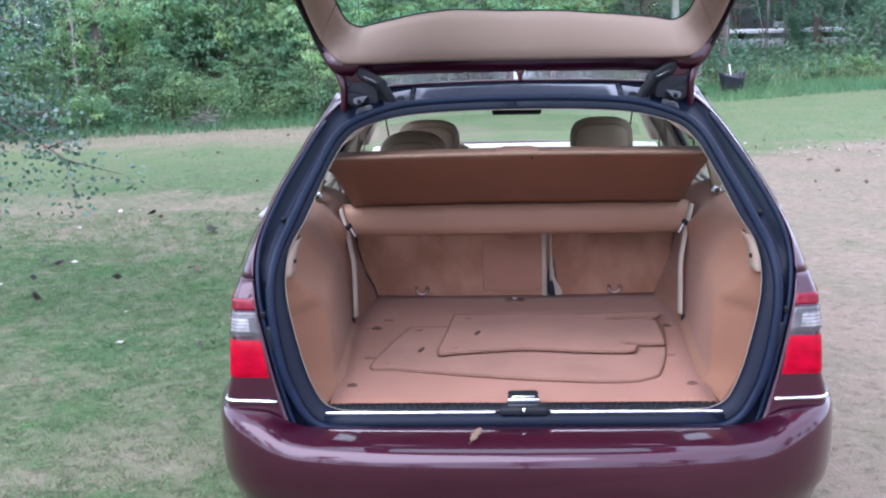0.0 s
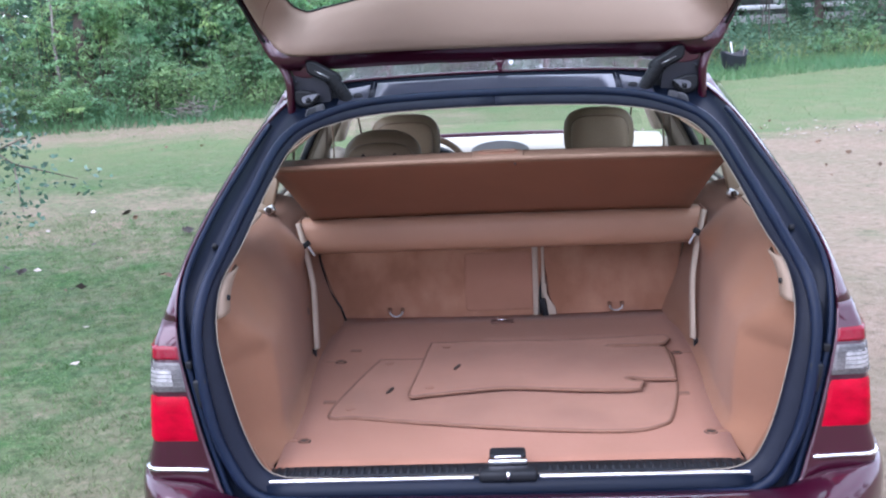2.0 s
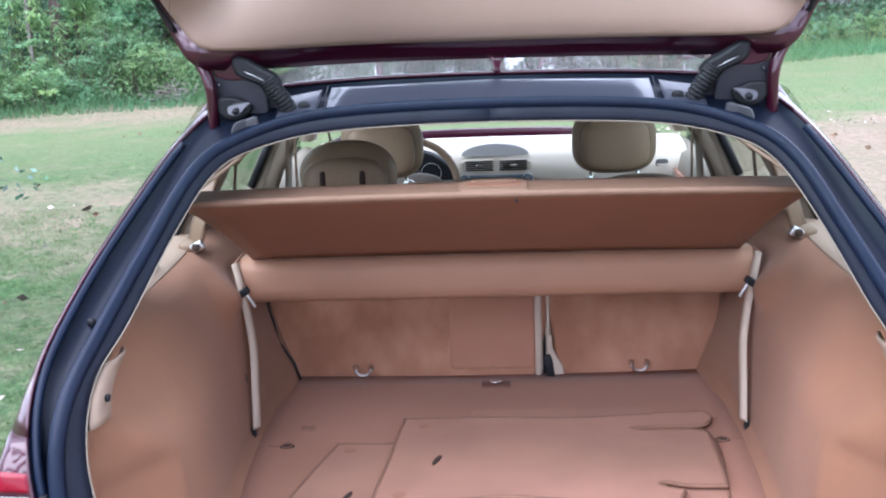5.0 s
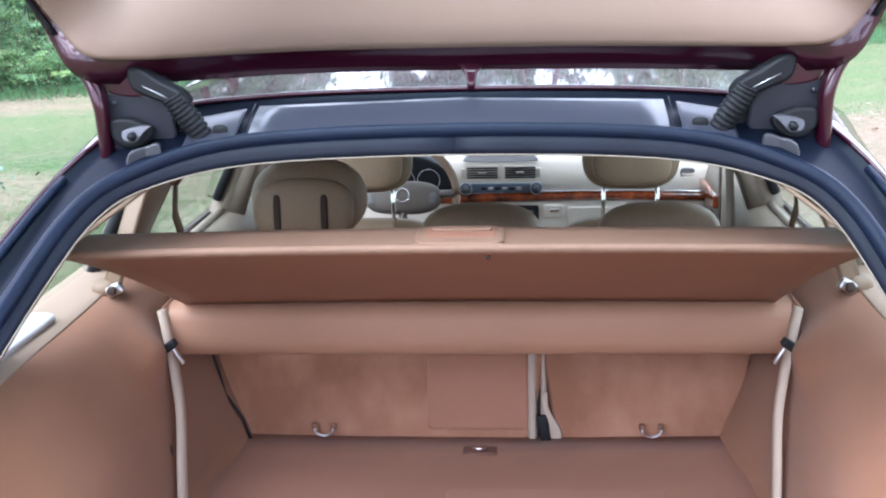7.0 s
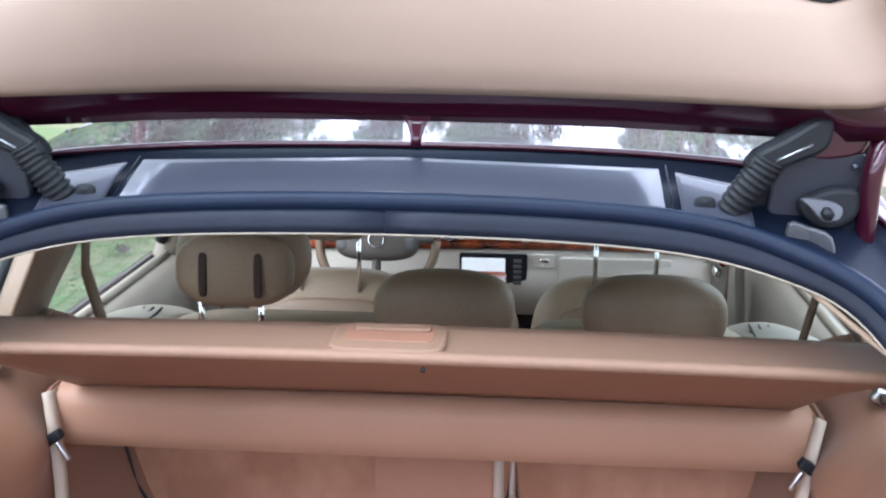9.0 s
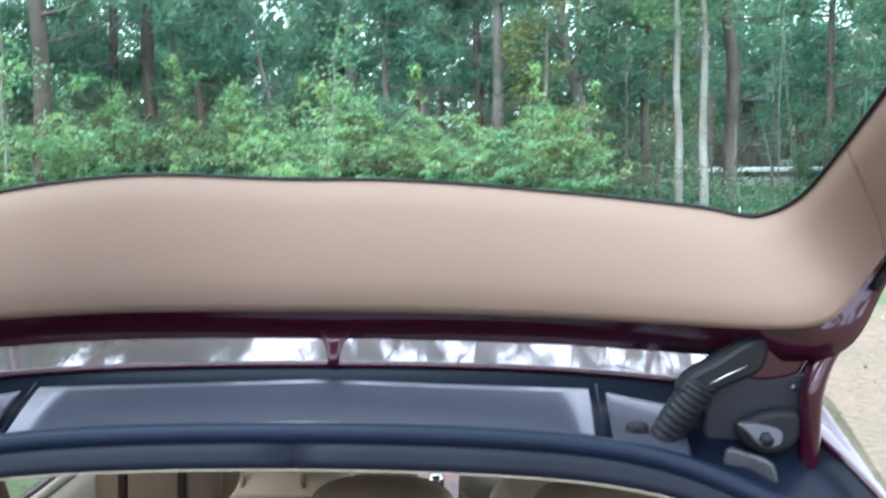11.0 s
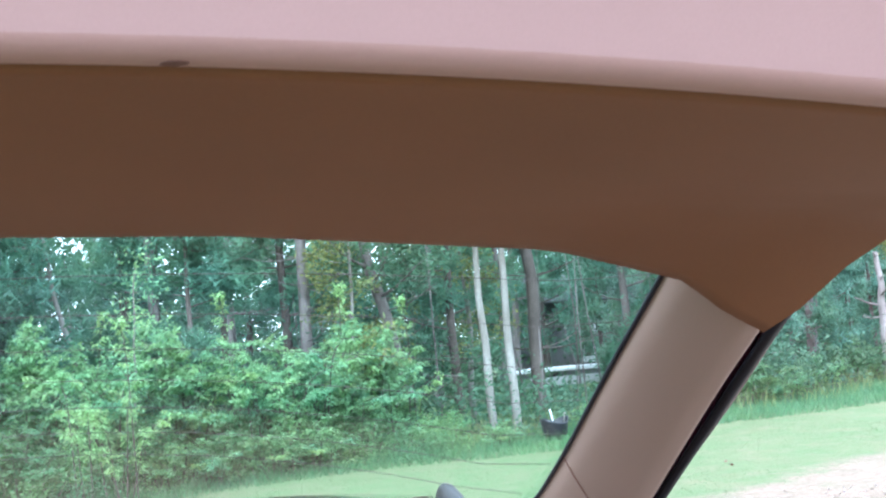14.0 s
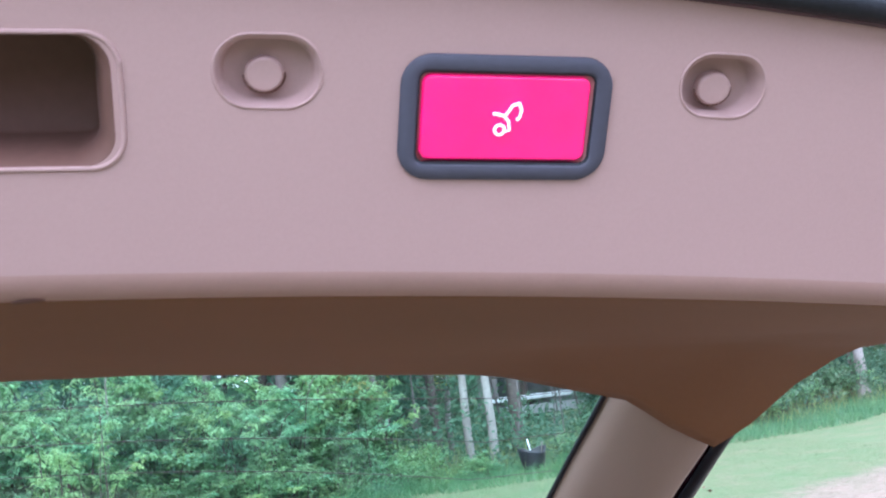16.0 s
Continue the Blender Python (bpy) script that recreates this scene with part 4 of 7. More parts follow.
    plate("b_pillar_trim", rounded(0.085, 0.62, 0.030, 5, 0, 0.98), lambda u, v, h, s=sgn: Vector((s * (0.700 - 0.16 * max(0.0, v - 1.0) + h * 0.2), 2.00 + u - h, v)), BEIGE_LIGHT, car, "pale trim on the door post", 0.030, 0.010)
    rows = [[(sgn * (side_x(z) - d), 1.955 + e + 0.02 * (z - 1.0), z) for d, e in ((0.012, 0.03), (0.020, 0.004), (0.055, -0.004), (0.090, 0.004), (0.102, 0.04))] for z in (0.92, 1.02, 1.12, 1.22, 1.32, 1.375)]
    sheet("b_pillar_lining", rows, BEIGE_LIGHT, car, "pale lining round the door post", solid=0.005)
    tube("belt", [(sgn * 0.648, 1.975, 1.24), (sgn * 0.650, 1.965, 1.02), (sgn * 0.652, 1.96, 0.70)], 0.022, LEATHER_DARK, car, "tan front seat belt", 6, 0.12)
    box("door_wood_strip", (sgn * 0.715, 2.56, 0.852), (0.020, 0.34, 0.045), WOOD, car, "walnut strip on the door", 0.008)
    box("door_pull", (sgn * 0.708, 2.46, 0.800), (0.018, 0.070, 0.026), CHROME, car, "chrome door pull", 0.006)
    tube("belt", [(sgn * 0.635, 1.10, 1.27), (sgn * 0.66, 1.13, 1.12), (sgn * 0.64, 1.16, 0.98)], 0.022, LEATHER_DARK, car, "tan seat belt", 6, 0.12)
    # hanging strap with its slit and clip
    v = []
    for x, y, z in spline([(0.594, 0.800, 1.010), (0.576, 0.772, 0.950), (0.560, 0.745, 0.890), (0.546, 0.710, 0.830), (0.540, 0.670, 0.740), (0.538, 0.650, 0.668)], 6):
        v.append([(sgn * (x + 0.005), y - 0.010, z), (sgn * (x - 0.0035), y, z + 0.001), (sgn * (x - 0.007), y + 0.010, z)])
    sheet("hanging_strap", v, STRAP, car, "pale webbing strap", solid=0.003)
    box("strap_slot", (sgn * 0.546, 0.658, 0.650), (0.010, 0.02, 0.035), PLASTIC, car, "dark slot", 0.003)
    box("strap_clip", (sgn * 0.570, 0.752, 0.952), (0.036, 0.018, 0.016), PLASTIC, car, "dark plastic clip", 0.004, (0, sgn * 35, 0))
    box("strap_tongue", (sgn * 0.548, 0.738, 0.938), (0.007, 0.010, 0.034), STEEL, car, "small steel tongue", 0.003, (0, sgn * 30, 0))
    if sgn < 0:
        pillow("lining_slot", (sgn * (lining_x(0.690, 0.760) + 0.001), 0.690, 0.760), (0.008, 0.020, 0.046), PLASTIC, car, "dark slot in the lining", 3)
    # lashing rings at the seat and lashing eyes in the floor
    x, y, z = sgn * 0.351 + 0.010, 1.040, 0.656
    tube("lashing_ring", [(x + 0.020 * math.cos(a), y - 0.012, z + 0.008 + 0.017 * math.sin(a)) for a in [math.pi * (1 + k / 12) for k in range(13)]], 0.0030, STEEL, car, "steel lashing ring", 8)
    for dx in (-0.021, 0.021):
        box("ring_base", (x + dx * 0.95, y - 0.004, z + 0.010), (0.012, 0.014, 0.014), MAT_EDGE, car, bevel=0.003)
    for ex, ey in ((0.474, 0.045), (0.466 if sgn < 0 else 0.487, 0.620)):
        pillow("floor_eye_cup", (sgn * ex, ey, FLOOR + 0.005), (0.034, 0.028, 0.008), DARK_SLOT, car, "dark recessed floor eye", 2.5, n=10)
        tube("floor_eye", [(sgn * ex + 0.012 * math.cos(a), ey + 0.012 * math.sin(a), FLOOR + 0.009) for a in [2 * math.pi * k / 14 for k in range(15)]], 0.0018, MAT_EDGE, car, sides=6)
        box("floor_eye_tab", (sgn * (ex + 0.030), ey + 0.004, FLOOR + 0.006), (0.024, 0.014, 0.005), VINYL, car, bevel=0.002)
    for ex, ey in ((0.452, 0.300), (0.435, 0.720)):
        if sgn < 0 or ey < 0.5:
            box("floor_tab", (sgn * ex, ey, FLOOR + 0.006), (0.032, 0.022, 0.005), MAT_EDGE, car, "brown fixing tab", bevel=0.002)

# seat back seen from the bay
def seat_back(name, outline, label, mat=SEAT_CARPET, lift=0.0, thick=0.05):
    lean = 0.16
    return plate(name, outline, lambda u, v, h: Vector((u, 1.105 - h - lift + lean * (v - 0.62), v)), mat, car, label, thick, 0.008)


seat_back("seat_back_wide", spline([(-0.515, 0.612), (-0.49, 0.604), (0.084, 0.604), (0.098, 0.618), (0.098, 0.972), (-0.585, 0.972), (-0.588, 0.83), (-0.550, 0.70)], 3, True), "tan velour back of the wide rear seat")
seat_back("seat_back_narrow", spline([(0.160, 0.625), (0.175, 0.606), (0.505, 0.606), (0.540, 0.630), (0.582, 0.85), (0.594, 0.972), (0.142, 0.972), (0.141, 0.75)], 3, True), "tan velour back of the narrow rear seat")
seat_back("seat_flap", rounded(0.218, 0.185, 0.014, 4, -0.009, 0.742), "plain tan flap in the seat back", CARPET, 0.046, 0.008)
for x, w in ((0.109, 0.022), (0.134, 0.013)):
    seat_back("seat_edge_strip", rounded(w, 0.345, 0.005, 3, x, 0.79), "pale beige edging strip", STRAP, 0.010, 0.048)
seat_back("seat_gap", rounded(0.010, 0.34, 0.003, 3, 0.124, 0.79), "dark gap between the seats", PLASTIC, 0.0, 0.03)
box("seat_latch", (0.134, 1.046, 0.655), (0.020, 0.012, 0.066), PLASTIC, car, "dark seat latch", 0.004, (0, -10, 0))
plate("seat_hinge_cover", spline([(0.150, 0.625), (0.170, 0.625), (0.171, 0.652), (0.156, 0.678), (0.144, 0.705), (0.142, 0.735), (0.130, 0.735), (0.131, 0.700), (0.143, 0.668)], 3, True), lambda u, v, h: Vector((u, 1.062 - h, v)), STRAP, car, "pale hinge cover", 0.012, 0.003)

tube("seat_gap_cord", [(-0.505, 1.036, 0.634), (-0.520, 1.040, 0.68), (-0.556, 1.040, 0.74), (-0.566, 1.042, 0.79), (-0.577, 1.044, 0.83), (-0.582, 1.046, 0.92)], 0.0036, PLASTIC, car, "dark gap beside the seat back", 6)
# floor catch, sill plate and lock
box("floor_catch_plate", (-0.002, 0.985, FLOOR + 0.004), (0.072, 0.034, 0.006), RECESS, car, "small metal plate with a ring", 0.002)
tube("floor_catch_ring", [(-0.018 + 0.005 * k, 0.982 - 0.006 * math.sin(math.pi * k / 6), FLOOR + 0.012) for k in range(7)], 0.003, CHROME, car, sides=6)
box("sill_tread", (0, -0.142, 0.638), (1.02, 0.045, 0.012), PLASTIC, car, "black ribbed sill tread", 0.003)
for k in range(60):
    x = -0.50 + 1.0 * k / 59
    if abs(x) > 0.08:
        box("sill_rib", (x, -0.142, 0.6455), (0.007, 0.040, 0.0016), PLASTIC, car, bevel=0.0)
for sgn in (1, -1):
    box("sill_chrome", (sgn * 0.292, -0.182, 0.640), (0.445, 0.010, 0.010), CHROME, car, "polished sill strip", 0.004)
sill = [[(x, y, z) for x in [-0.52 + 1.04 * k / 12 for k in range(13)]] for y, z in ((-0.10, 0.634), (-0.165, 0.638), (-0.190, 0.634), (-0.200, 0.615), (-0.196, 0.59))]
sheet("sill", sill, CHANNEL, car, "dark sill", solid=0.006)
box("lock_housing", (0.003, -0.178, 0.645), (0.125, 0.040, 0.024), PLASTIC, car, "black lock housing", 0.008)
box("lock_cap", (0.003, -0.150, 0.660), (0.085, 0.016, 0.016), CHROME, car, "chrome lock cap", 0.004)
box("lock_pull", (0.003, -0.105, 0.652), (0.080, 0.045, 0.030), PLASTIC, car, "black folding pull", 0.007)
box("lock_pull_face", (0.003, -0.131, 0.660), (0.058, 0.006, 0.014), CHROME, car, bevel=0.002)
tube("lock_bolt", [(0.003, -0.200, 0.640), (0.003, -0.200, 0.658)], 0.004, CHROME, car, sides=8)

# ---- load cover, its flap tipped up ----
cover = tagged(new("load_cover"), "tan roller load cover with its flap tipped up", "load cover")
rows = []
for x in [-0.585 + 1.17 * k / 20 for k in range(21)]:
    rows.append([(x, y, z) for y, z in ((0.800, 0.985), (0.808, 1.004), (0.83, 1.014), (0.875, 1.012), (0.90, 0.99), (0.90, 0.93), (0.885, 0.912), (0.83, 0.908), (0.808, 0.918), (0.802, 0.945))])
sheet("cassette", rows, CASSETTE, cover, "tan cassette of the load cover", closed=True)
for sgn in (1, -1):
    box("cassette_cap", (sgn * 0.592, 0.852, 0.960), (0.022, 0.10, 0.105), VINYL, cover, bevel=0.012)


def flap_point(t, s, h):
    """t along the flap from cassette to free edge, s across, h off its upper face."""
    w = lerp(t, [0, 0.3, 1], [0.556, 0.562, 0.572])
    y, z = 0.835 - 0.490 * t, 1.012 + 0.228 * t + 0.010 * math.sin(math.pi * t)
    return (s * w, y - 0.43 * h, z + 0.9 * h + 0.006 * (1 - s * s))


top = [[flap_point(j / 14, -1 + i / 12, 0.0) for i in range(25)] for j in range(15)]
sheet("flap", top, VINYL, cover, "stiff brown vinyl flap", solid=0.010)
# rolled free edge, thicker than the flap
edge_rows = []
for i in range(25):
    s = -1 + i / 12
    x, y, z = flap_point(1.0, s, 0)
    edge_rows.append([(x * (1 + 0.10 * a), 0.338 + a, 1.242 + 0.006 * (1 - s * s) + b) for a, b in ((0.002, -0.008), (-0.003, -0.001), (0.002, 0.004), (0.012, 0.004), (0.020, 0.0015), (0.060, 0.003), (0.078, 0.006), (0.098, 0.006), (0.108, 0.0), (0.108, -0.038))])
sheet("flap_edge", edge_rows, FLAP_EDGE, cover, "padded tan edge of the flap", closed=True)
handle_place = lambda u, v, h: Vector((0.003 + u, 0.388 + v, 1.2485 + 0.04 * v + h))  # noqa: E731
plate("flap_handle", rounded(0.128, 0.084, 0.020, 6), handle_place, FLAP_EDGE, cover, "moulded grip on the flap", 0.0075, 0.003)
plate("grip_recess", rounded(0.100, 0.046, 0.010, 5, 0, 0.006), lambda u, v, h: handle_place(u, v, h + 0.0070), VINYL, cover, "darker grip hollow", 0.0012, 0.0006)
plate("grip_bar", rounded(0.088, 0.016, 0.006, 5, 0.002, 0.020), lambda u, v, h: handle_place(u, v, h + 0.0078), FLAP_EDGE, cover, "tan grip bar", 0.0040, 0.0015)
pillow("flap_stud", (0.045, 0.344, 1.233), (0.006, 0.006, 0.006), PLASTIC, cover, n=6)

# ---- seats ----
def headrest(x, y, z, w, h, d, name="headrest", parent=None, slots=False, tilt=-6):
    if slots:
        # a tall rest: soft rim round a flat shell with two slots
        pillow(name, (x, y + 0.015, z + 0.004), (w, d, h * 1.06), LEATHER, parent, "raised tan leather head rest", 2.3, (tilt, 0, 0))
        pillow("headrest_shell", (x - 0.004, y - 0.034, z - 0.010), (w * 0.86, d * 0.5, h * 0.80), LEATHER, parent, "plain tan rear shell", 2.8, (tilt, 0, 0))
        for s in (-1, 1):
            pillow("headrest_slot", (x - 0.006 + s * 0.050, y - 0.060, z - 0.014), (0.015, 0.012, 0.080), DARK_SLOT, parent, "dark slot", 4, (tilt, 0, 0))
            tube("headrest_post", [(x - 0.016 + s * 0.055, y - 0.030, z - h * 0.26), (x - 0.016 + s * 0.055, y - 0.022, z - h * 0.5 - 0.10)], 0.0065, CHROME, parent, "chrome post", 8)
    else:
        pillow(name, (x, y, z), (w, d, h), LEATHER, parent, "tan leather head rest", 2.7, (tilt, 0, 0))


rear_seat = tagged(new("rear_seat"), "tan leather rear bench")
rear_seat.parent = car
for x0, x1 in ((-0.60, 0.09), (0.125, 0.60)):
    pillow("backrest", ((x0 + x1) / 2, 1.225, 0.79), (x1 - x0, 0.20, 0.44), LEATHER, rear_seat, "tan leather backrest", 5, (-8, 0, 0))
pillow("cushion", (0, 1.50, 0.50), (1.22, 0.56, 0.20), LEATHER, rear_seat, "tan leather bench cushion", 5)
headrest(-0.368, 1.140, 1.143, 0.252, 0.168, 0.110, parent=rear_seat, slots=True)
headrest(0.003, 1.140, 1.064, 0.256, 0.138, 0.12, parent=rear_seat)
headrest(0.380, 1.140, 1.062, 0.256, 0.140, 0.12, parent=rear_seat)
tube("backrest_seam", [(0.108, 1.135, 0.72), (0.108, 1.150, 1.00), (0.108, 1.23, 1.01)], 0.006, PLASTIC, rear_seat, sides=6)
for sgn in (1, -1):
    rows = []
    for k in range(13):
        y = 1.12 + 0.030 * k
        rows.append([(sgn * (0.545 + 0.16 * i / 8), y, 0.985 + 0.022 * math.sin(math.pi * i / 8) - 0.0016 * k * k * 0.3) for i in range(9)])
    sheet("bolster_top", rows, BEIGE_LIGHT, rear_seat, "pale moulded belt outlet", solid=0.015)
    for k in range(3):
        tube("outlet_groove", [(sgn * (0.575 + 0.018 * k), 1.15 + 0.01 * k, 1.000), (sgn * (0.58 + 0.018 * k), 1.30, 0.997)], 0.0025, PLASTIC, rear_seat, sides=6)

for sx in (-0.361, 0.397):
    seat = tagged(new("front_seat"), "tan leather front seat")
    seat.parent = car
    pillow("backrest", (sx, 1.985, 0.63), (0.48, 0.16, 0.54), LEATHER, seat, "tan leather backrest", 3.6, (-12, 0, 0))
    pillow("backrest_shell", (sx, 1.905, 0.62), (0.40, 0.08, 0.44), LEATHER_DARK, seat, "tan rear shell with a pocket", 4, (-12, 0, 0))
    pillow("cushion", (sx, 2.30, 0.38), (0.50, 0.50, 0.18), LEATHER, seat, "tan leather cushion", 4)
    pillow("headrest", (sx, 1.965, 1.094), (0.274, 0.100, 0.210), LEATHER, seat, "tan leather head rest", 3.0, (-6, 0, 0))
    pillow("headrest_back", (sx, 1.930, 1.088), (0.222, 0.06, 0.165), LEATHER_PALE, seat, "paler tan panel of the rest", 3.4, (-6, 0, 0))
    rim_line = [(sx + 0.112 * math.copysign(abs(math.cos(a)) ** 0.6, math.cos(a)), 1.918 + 0.012 * abs(math.cos(a)), 1.088 + 0.083 * math.copysign(abs(math.sin(a)) ** 0.6, math.sin(a))) for a in [2 * math.pi * k / 32 for k in range(33)]]
    tube("headrest_piping", rim_line, 0.0035, LEATHER_DARK, seat, sides=6)
    for s_ in (-1, 1):
        tube("headrest_post", [(sx + s_ * 0.076, 1.95, 1.03), (sx + s_ * 0.076, 1.965, 0.85)], 0.006, CHROME, seat, "chrome post", 8)

# ---- dashboard ----
dash = tagged(new("dashboard"), "pale dashboard with walnut trim")
dash.parent = car
dash.location = (0.026, -0.18, 0.062)
rows = []
for x in [-0.74 + 1.48 * k / 28 for k in range(29)]:
    b = -0.05 * (abs(x) / 0.74) ** 2
    rows.append([(x, y + b, z) for y, z in ((2.86, 0.52), (2.87, 0.66), (2.90, 0.725), (2.915, 0.765), (2.90, 0.785), (2.93, 0.858), (2.98, 0.882), (3.05, 0.897), (3.13, 0.904), (3.22, 0.898), (3.34, 0.88))])
sheet("dash_body", rows, DASH, dash, "pale grey-beige dashboard", solid=0.01)
rows = [[(x, 2.895 - 0.05 * (abs(x) / 0.74) ** 2 - d, z + 0.006 * math.sin(3 * x)) for d, z in ((0.0, 0.728), (0.010, 0.735), (0.012, 0.748), (0.004, 0.757))] for x in [-0.72 + 1.44 * k / 40 for k in range(41)]]
sheet("wood_strip", rows, WOOD, dash, "glossy walnut trim strip", solid=0.006)
rows = [[(x, 2.888 - 0.05 * (abs(x) / 0.74) ** 2, 0.758 + 0.006 * math.sin(3 * x)), (x, 2.884 - 0.05 * (abs(x) / 0.74) ** 2, 0.766 + 0.006 * math.sin(3 * x))] for x in [-0.72 + 1.44 * k / 40 for k in range(41)]]
rows = [[tuple(np.array(p)) for p in r] for r in rows]
sheet("chrome_line", rows, CHROME, dash, solid=0.004)
plate("vent_hood", [(-0.015 + 0.135 * math.cos(a), 0.872 + (0.045 if math.sin(a) > 0 else 0.006) * math.sin(a)) for a in [2 * math.pi * k / 28 for k in range(28)]], lambda u, v, h: Vector((u, 2.925 - h + 0.3 * (v - 0.86), v)), PALE_GREY, dash, "pale dash-top hood", 0.012, 0.004)
for cx in (-0.080, 0.055):
    plate("vent_surround", rounded(0.118, 0.052, 0.010, 4, cx, 0.832), lambda u, v, h: Vector((u, 2.915 - h, v)), DASH, dash, "pale vent surround", 0.012, 0.003)
    for k in range(5):
        box("vent_slat", (cx, 2.900, 0.815 + 0.0085 * k), (0.108, 0.006, 0.0045), PLASTIC, dash, bevel=0.001)
    box("vent_tab", (cx, 2.896, 0.833), (0.03, 0.008, 0.007), CHROME, dash, bevel=0.002)
for cx in (-0.150, 0.122):
    box("side_button", (cx, 2.905, 0.832), (0.014, 0.01, 0.034), DASH, dash, bevel=0.004)
plate("climate_panel", rounded(0.27, 0.034, 0.012, 4, -0.014, 0.780), lambda u, v, h: Vector((u, 2.890 - h, v)), CLIMATE, dash, "blue-grey climate control panel", 0.012, 0.003)
for cx in (-0.138, 0.112):
    tube("climate_dial", [(cx, 2.880, 0.782), (cx, 2.868, 0.782)], 0.022, CLIMATE, dash, "round blue-grey dial with a steel ring", 20)
    tube("dial_ring", [(cx + 0.022 * math.cos(a), 2.866, 0.782 + 0.022 * math.sin(a)) for a in [2 * math.pi * k / 20 for k in range(21)]], 0.0014, STEEL, dash, sides=6)
    tube("dial_core", [(cx, 2.869, 0.782), (cx, 2.860, 0.782)], 0.010, DASH_DARK, dash, sides=14)
for k in range(6):
    box("climate_button", (-0.075 + 0.025 * k, 2.876, 0.780), (0.018, 0.006, 0.010), STEEL if k % 2 else PLASTIC, dash, bevel=0.002)
plate("centre_screen", rounded(0.22, 0.13, 0.008, 4, 0.010, 0.655), lambda u, v, h: Vector((u, 2.872 - h, v)), PLASTIC, dash, "dark radio panel", 0.01, 0.003)
plate("screen_face", rounded(0.140, 0.060, 0.004, 4, -0.022, 0.676), lambda u, v, h: Vector((u, 2.860 - h, v)), LIT_SCREEN, dash, "pale lit display", 0.004, 0.002)
plate("glovebox_lid", rounded(0.36, 0.12, 0.015, 4, 0.40, 0.655), lambda u, v, h: Vector((u, 2.862 - h, v)), DASH, dash, "glovebox lid", 0.012, 0.004)
plate("switch_panel", rounded(0.07, 0.045, 0.008, 4, 0.172, 0.700), lambda u, v, h: Vector((u, 2.866 - h, v)), DASH, dash, thick=0.01)
for k in range(5):
    box("radio_key", (0.088, 2.860, 0.625 + 0.018 * k), (0.026, 0.006, 0.012), DASH_DARK, dash, bevel=0.002)
box("lid_catch", (0.175, 2.852, 0.703), (0.03, 0.006, 0.012), CHROME, dash, bevel=0.002)
plate("instrument_hood", [(-0.36 + 0.185 * math.cos(a), 0.785 + (0.125 if math.sin(a) > 0 else 0.03) * math.sin(a)) for a in [2 * math.pi * k / 32 for k in range(32)]], lambda u, v, h: Vector((u, 2.93 - h, v)), PLASTIC, dash, "black instrument hood", 0.06, 0.015)
for cx in (-0.45, -0.36, -0.27):
    tube("gauge", [(cx + 0.04 * math.cos(a), 2.864, 0.815 + 0.04 * math.sin(a)) for a in [2 * math.pi * k / 20 for k in range(21)]], 0.0012, STEEL, dash, sides=6)
for cx in (0.64, -0.66):
    plate("side_vent", rounded(0.05, 0.09, 0.012, 4, cx, 0.80), lambda u, v, h: Vector((u, 2.885 - h, v)), DASH_DARK, dash, "side air vent", 0.012, 0.003)
    for k in range(5):
        box("vent_slat", (cx, 2.870, 0.772 + 0.013 * k), (0.044, 0.006, 0.004), DASH, dash, bevel=0.001)
pillow("centre_console", (-0.01, 2.52, 0.45), (0.22, 0.75, 0.24), LEATHER_DARK, dash, "tan centre console", 5)
plate("console_wood", rounded(0.13, 0.30, 0.02, 4, 0, 0), lambda u, v, h: Vector((u - 0.01, 2.72 + 0.8 * v, 0.600 + 0.40 * v + h)), WOOD, dash, "walnut console top", 0.008, 0.003)
pillow("gear_knob", (-0.01, 2.66, 0.64), (0.05, 0.05, 0.06), CHROME, dash, "chrome gear knob", n=10)
box("interior_mirror", (0.010, 2.68, 1.128), (0.24, 0.03, 0.05), PLASTIC, dash, "dark interior mirror", 0.012)
tube("mirror_stalk", [(0.010, 2.70, 1.148), (0.010, 2.80, 1.315)], 0.008, PLASTIC, dash)
wheel = tagged(new("steering_wheel"), "grey steering wheel")
wheel.parent = car
wheel.location = (0.078, -0.18, 0.080)


def wheel_point(a, r, d=0.0):
    return (-0.395 + r * math.cos(a), 2.700 + d + 0.42 * r * math.sin(a), 0.775 + 0.91 * r * math.sin(a) - 0.3 * d)


tube("wheel_rim", [wheel_point(2 * math.pi * k / 40, 0.182) for k in range(41)], 0.0145, LEATHER_DARK, wheel, "leather steering wheel rim", 10)
pillow("wheel_pad", (-0.395, 2.690, 0.772), (0.26, 0.06, 0.115), WHEEL_PAD, wheel, "grey-beige airbag pad", 2.8, (-24, 0, 0))
for a in (0.05, math.pi - 0.05, -math.pi / 2):
    tube("wheel_spoke", [wheel_point(a, 0.06), wheel_point(a, 0.175)], 0.024, WHEEL_PAD, wheel, sides=8, squash=0.6)
tube("wheel_emblem", [wheel_point(2 * math.pi * k / 24, 0.023, -0.042) for k in range(25)], 0.0022, CHROME, wheel, "plain chrome ring", 6)
for sgn in (1, -1):
    pillow("wheel_switch", (-0.395 + sgn * 0.10, 2.672, 0.772), (0.035, 0.02, 0.045), DASH_DARK, wheel, "grey switch pad", 3, (-24, 0, 0), n=10)
tube("belt_post", [(0.52, 2.12, 1.02), (0.55, 2.0, 1.32)], 0.018, LEATHER_DARK, car, "tan front seat belt", 6, 0.15)
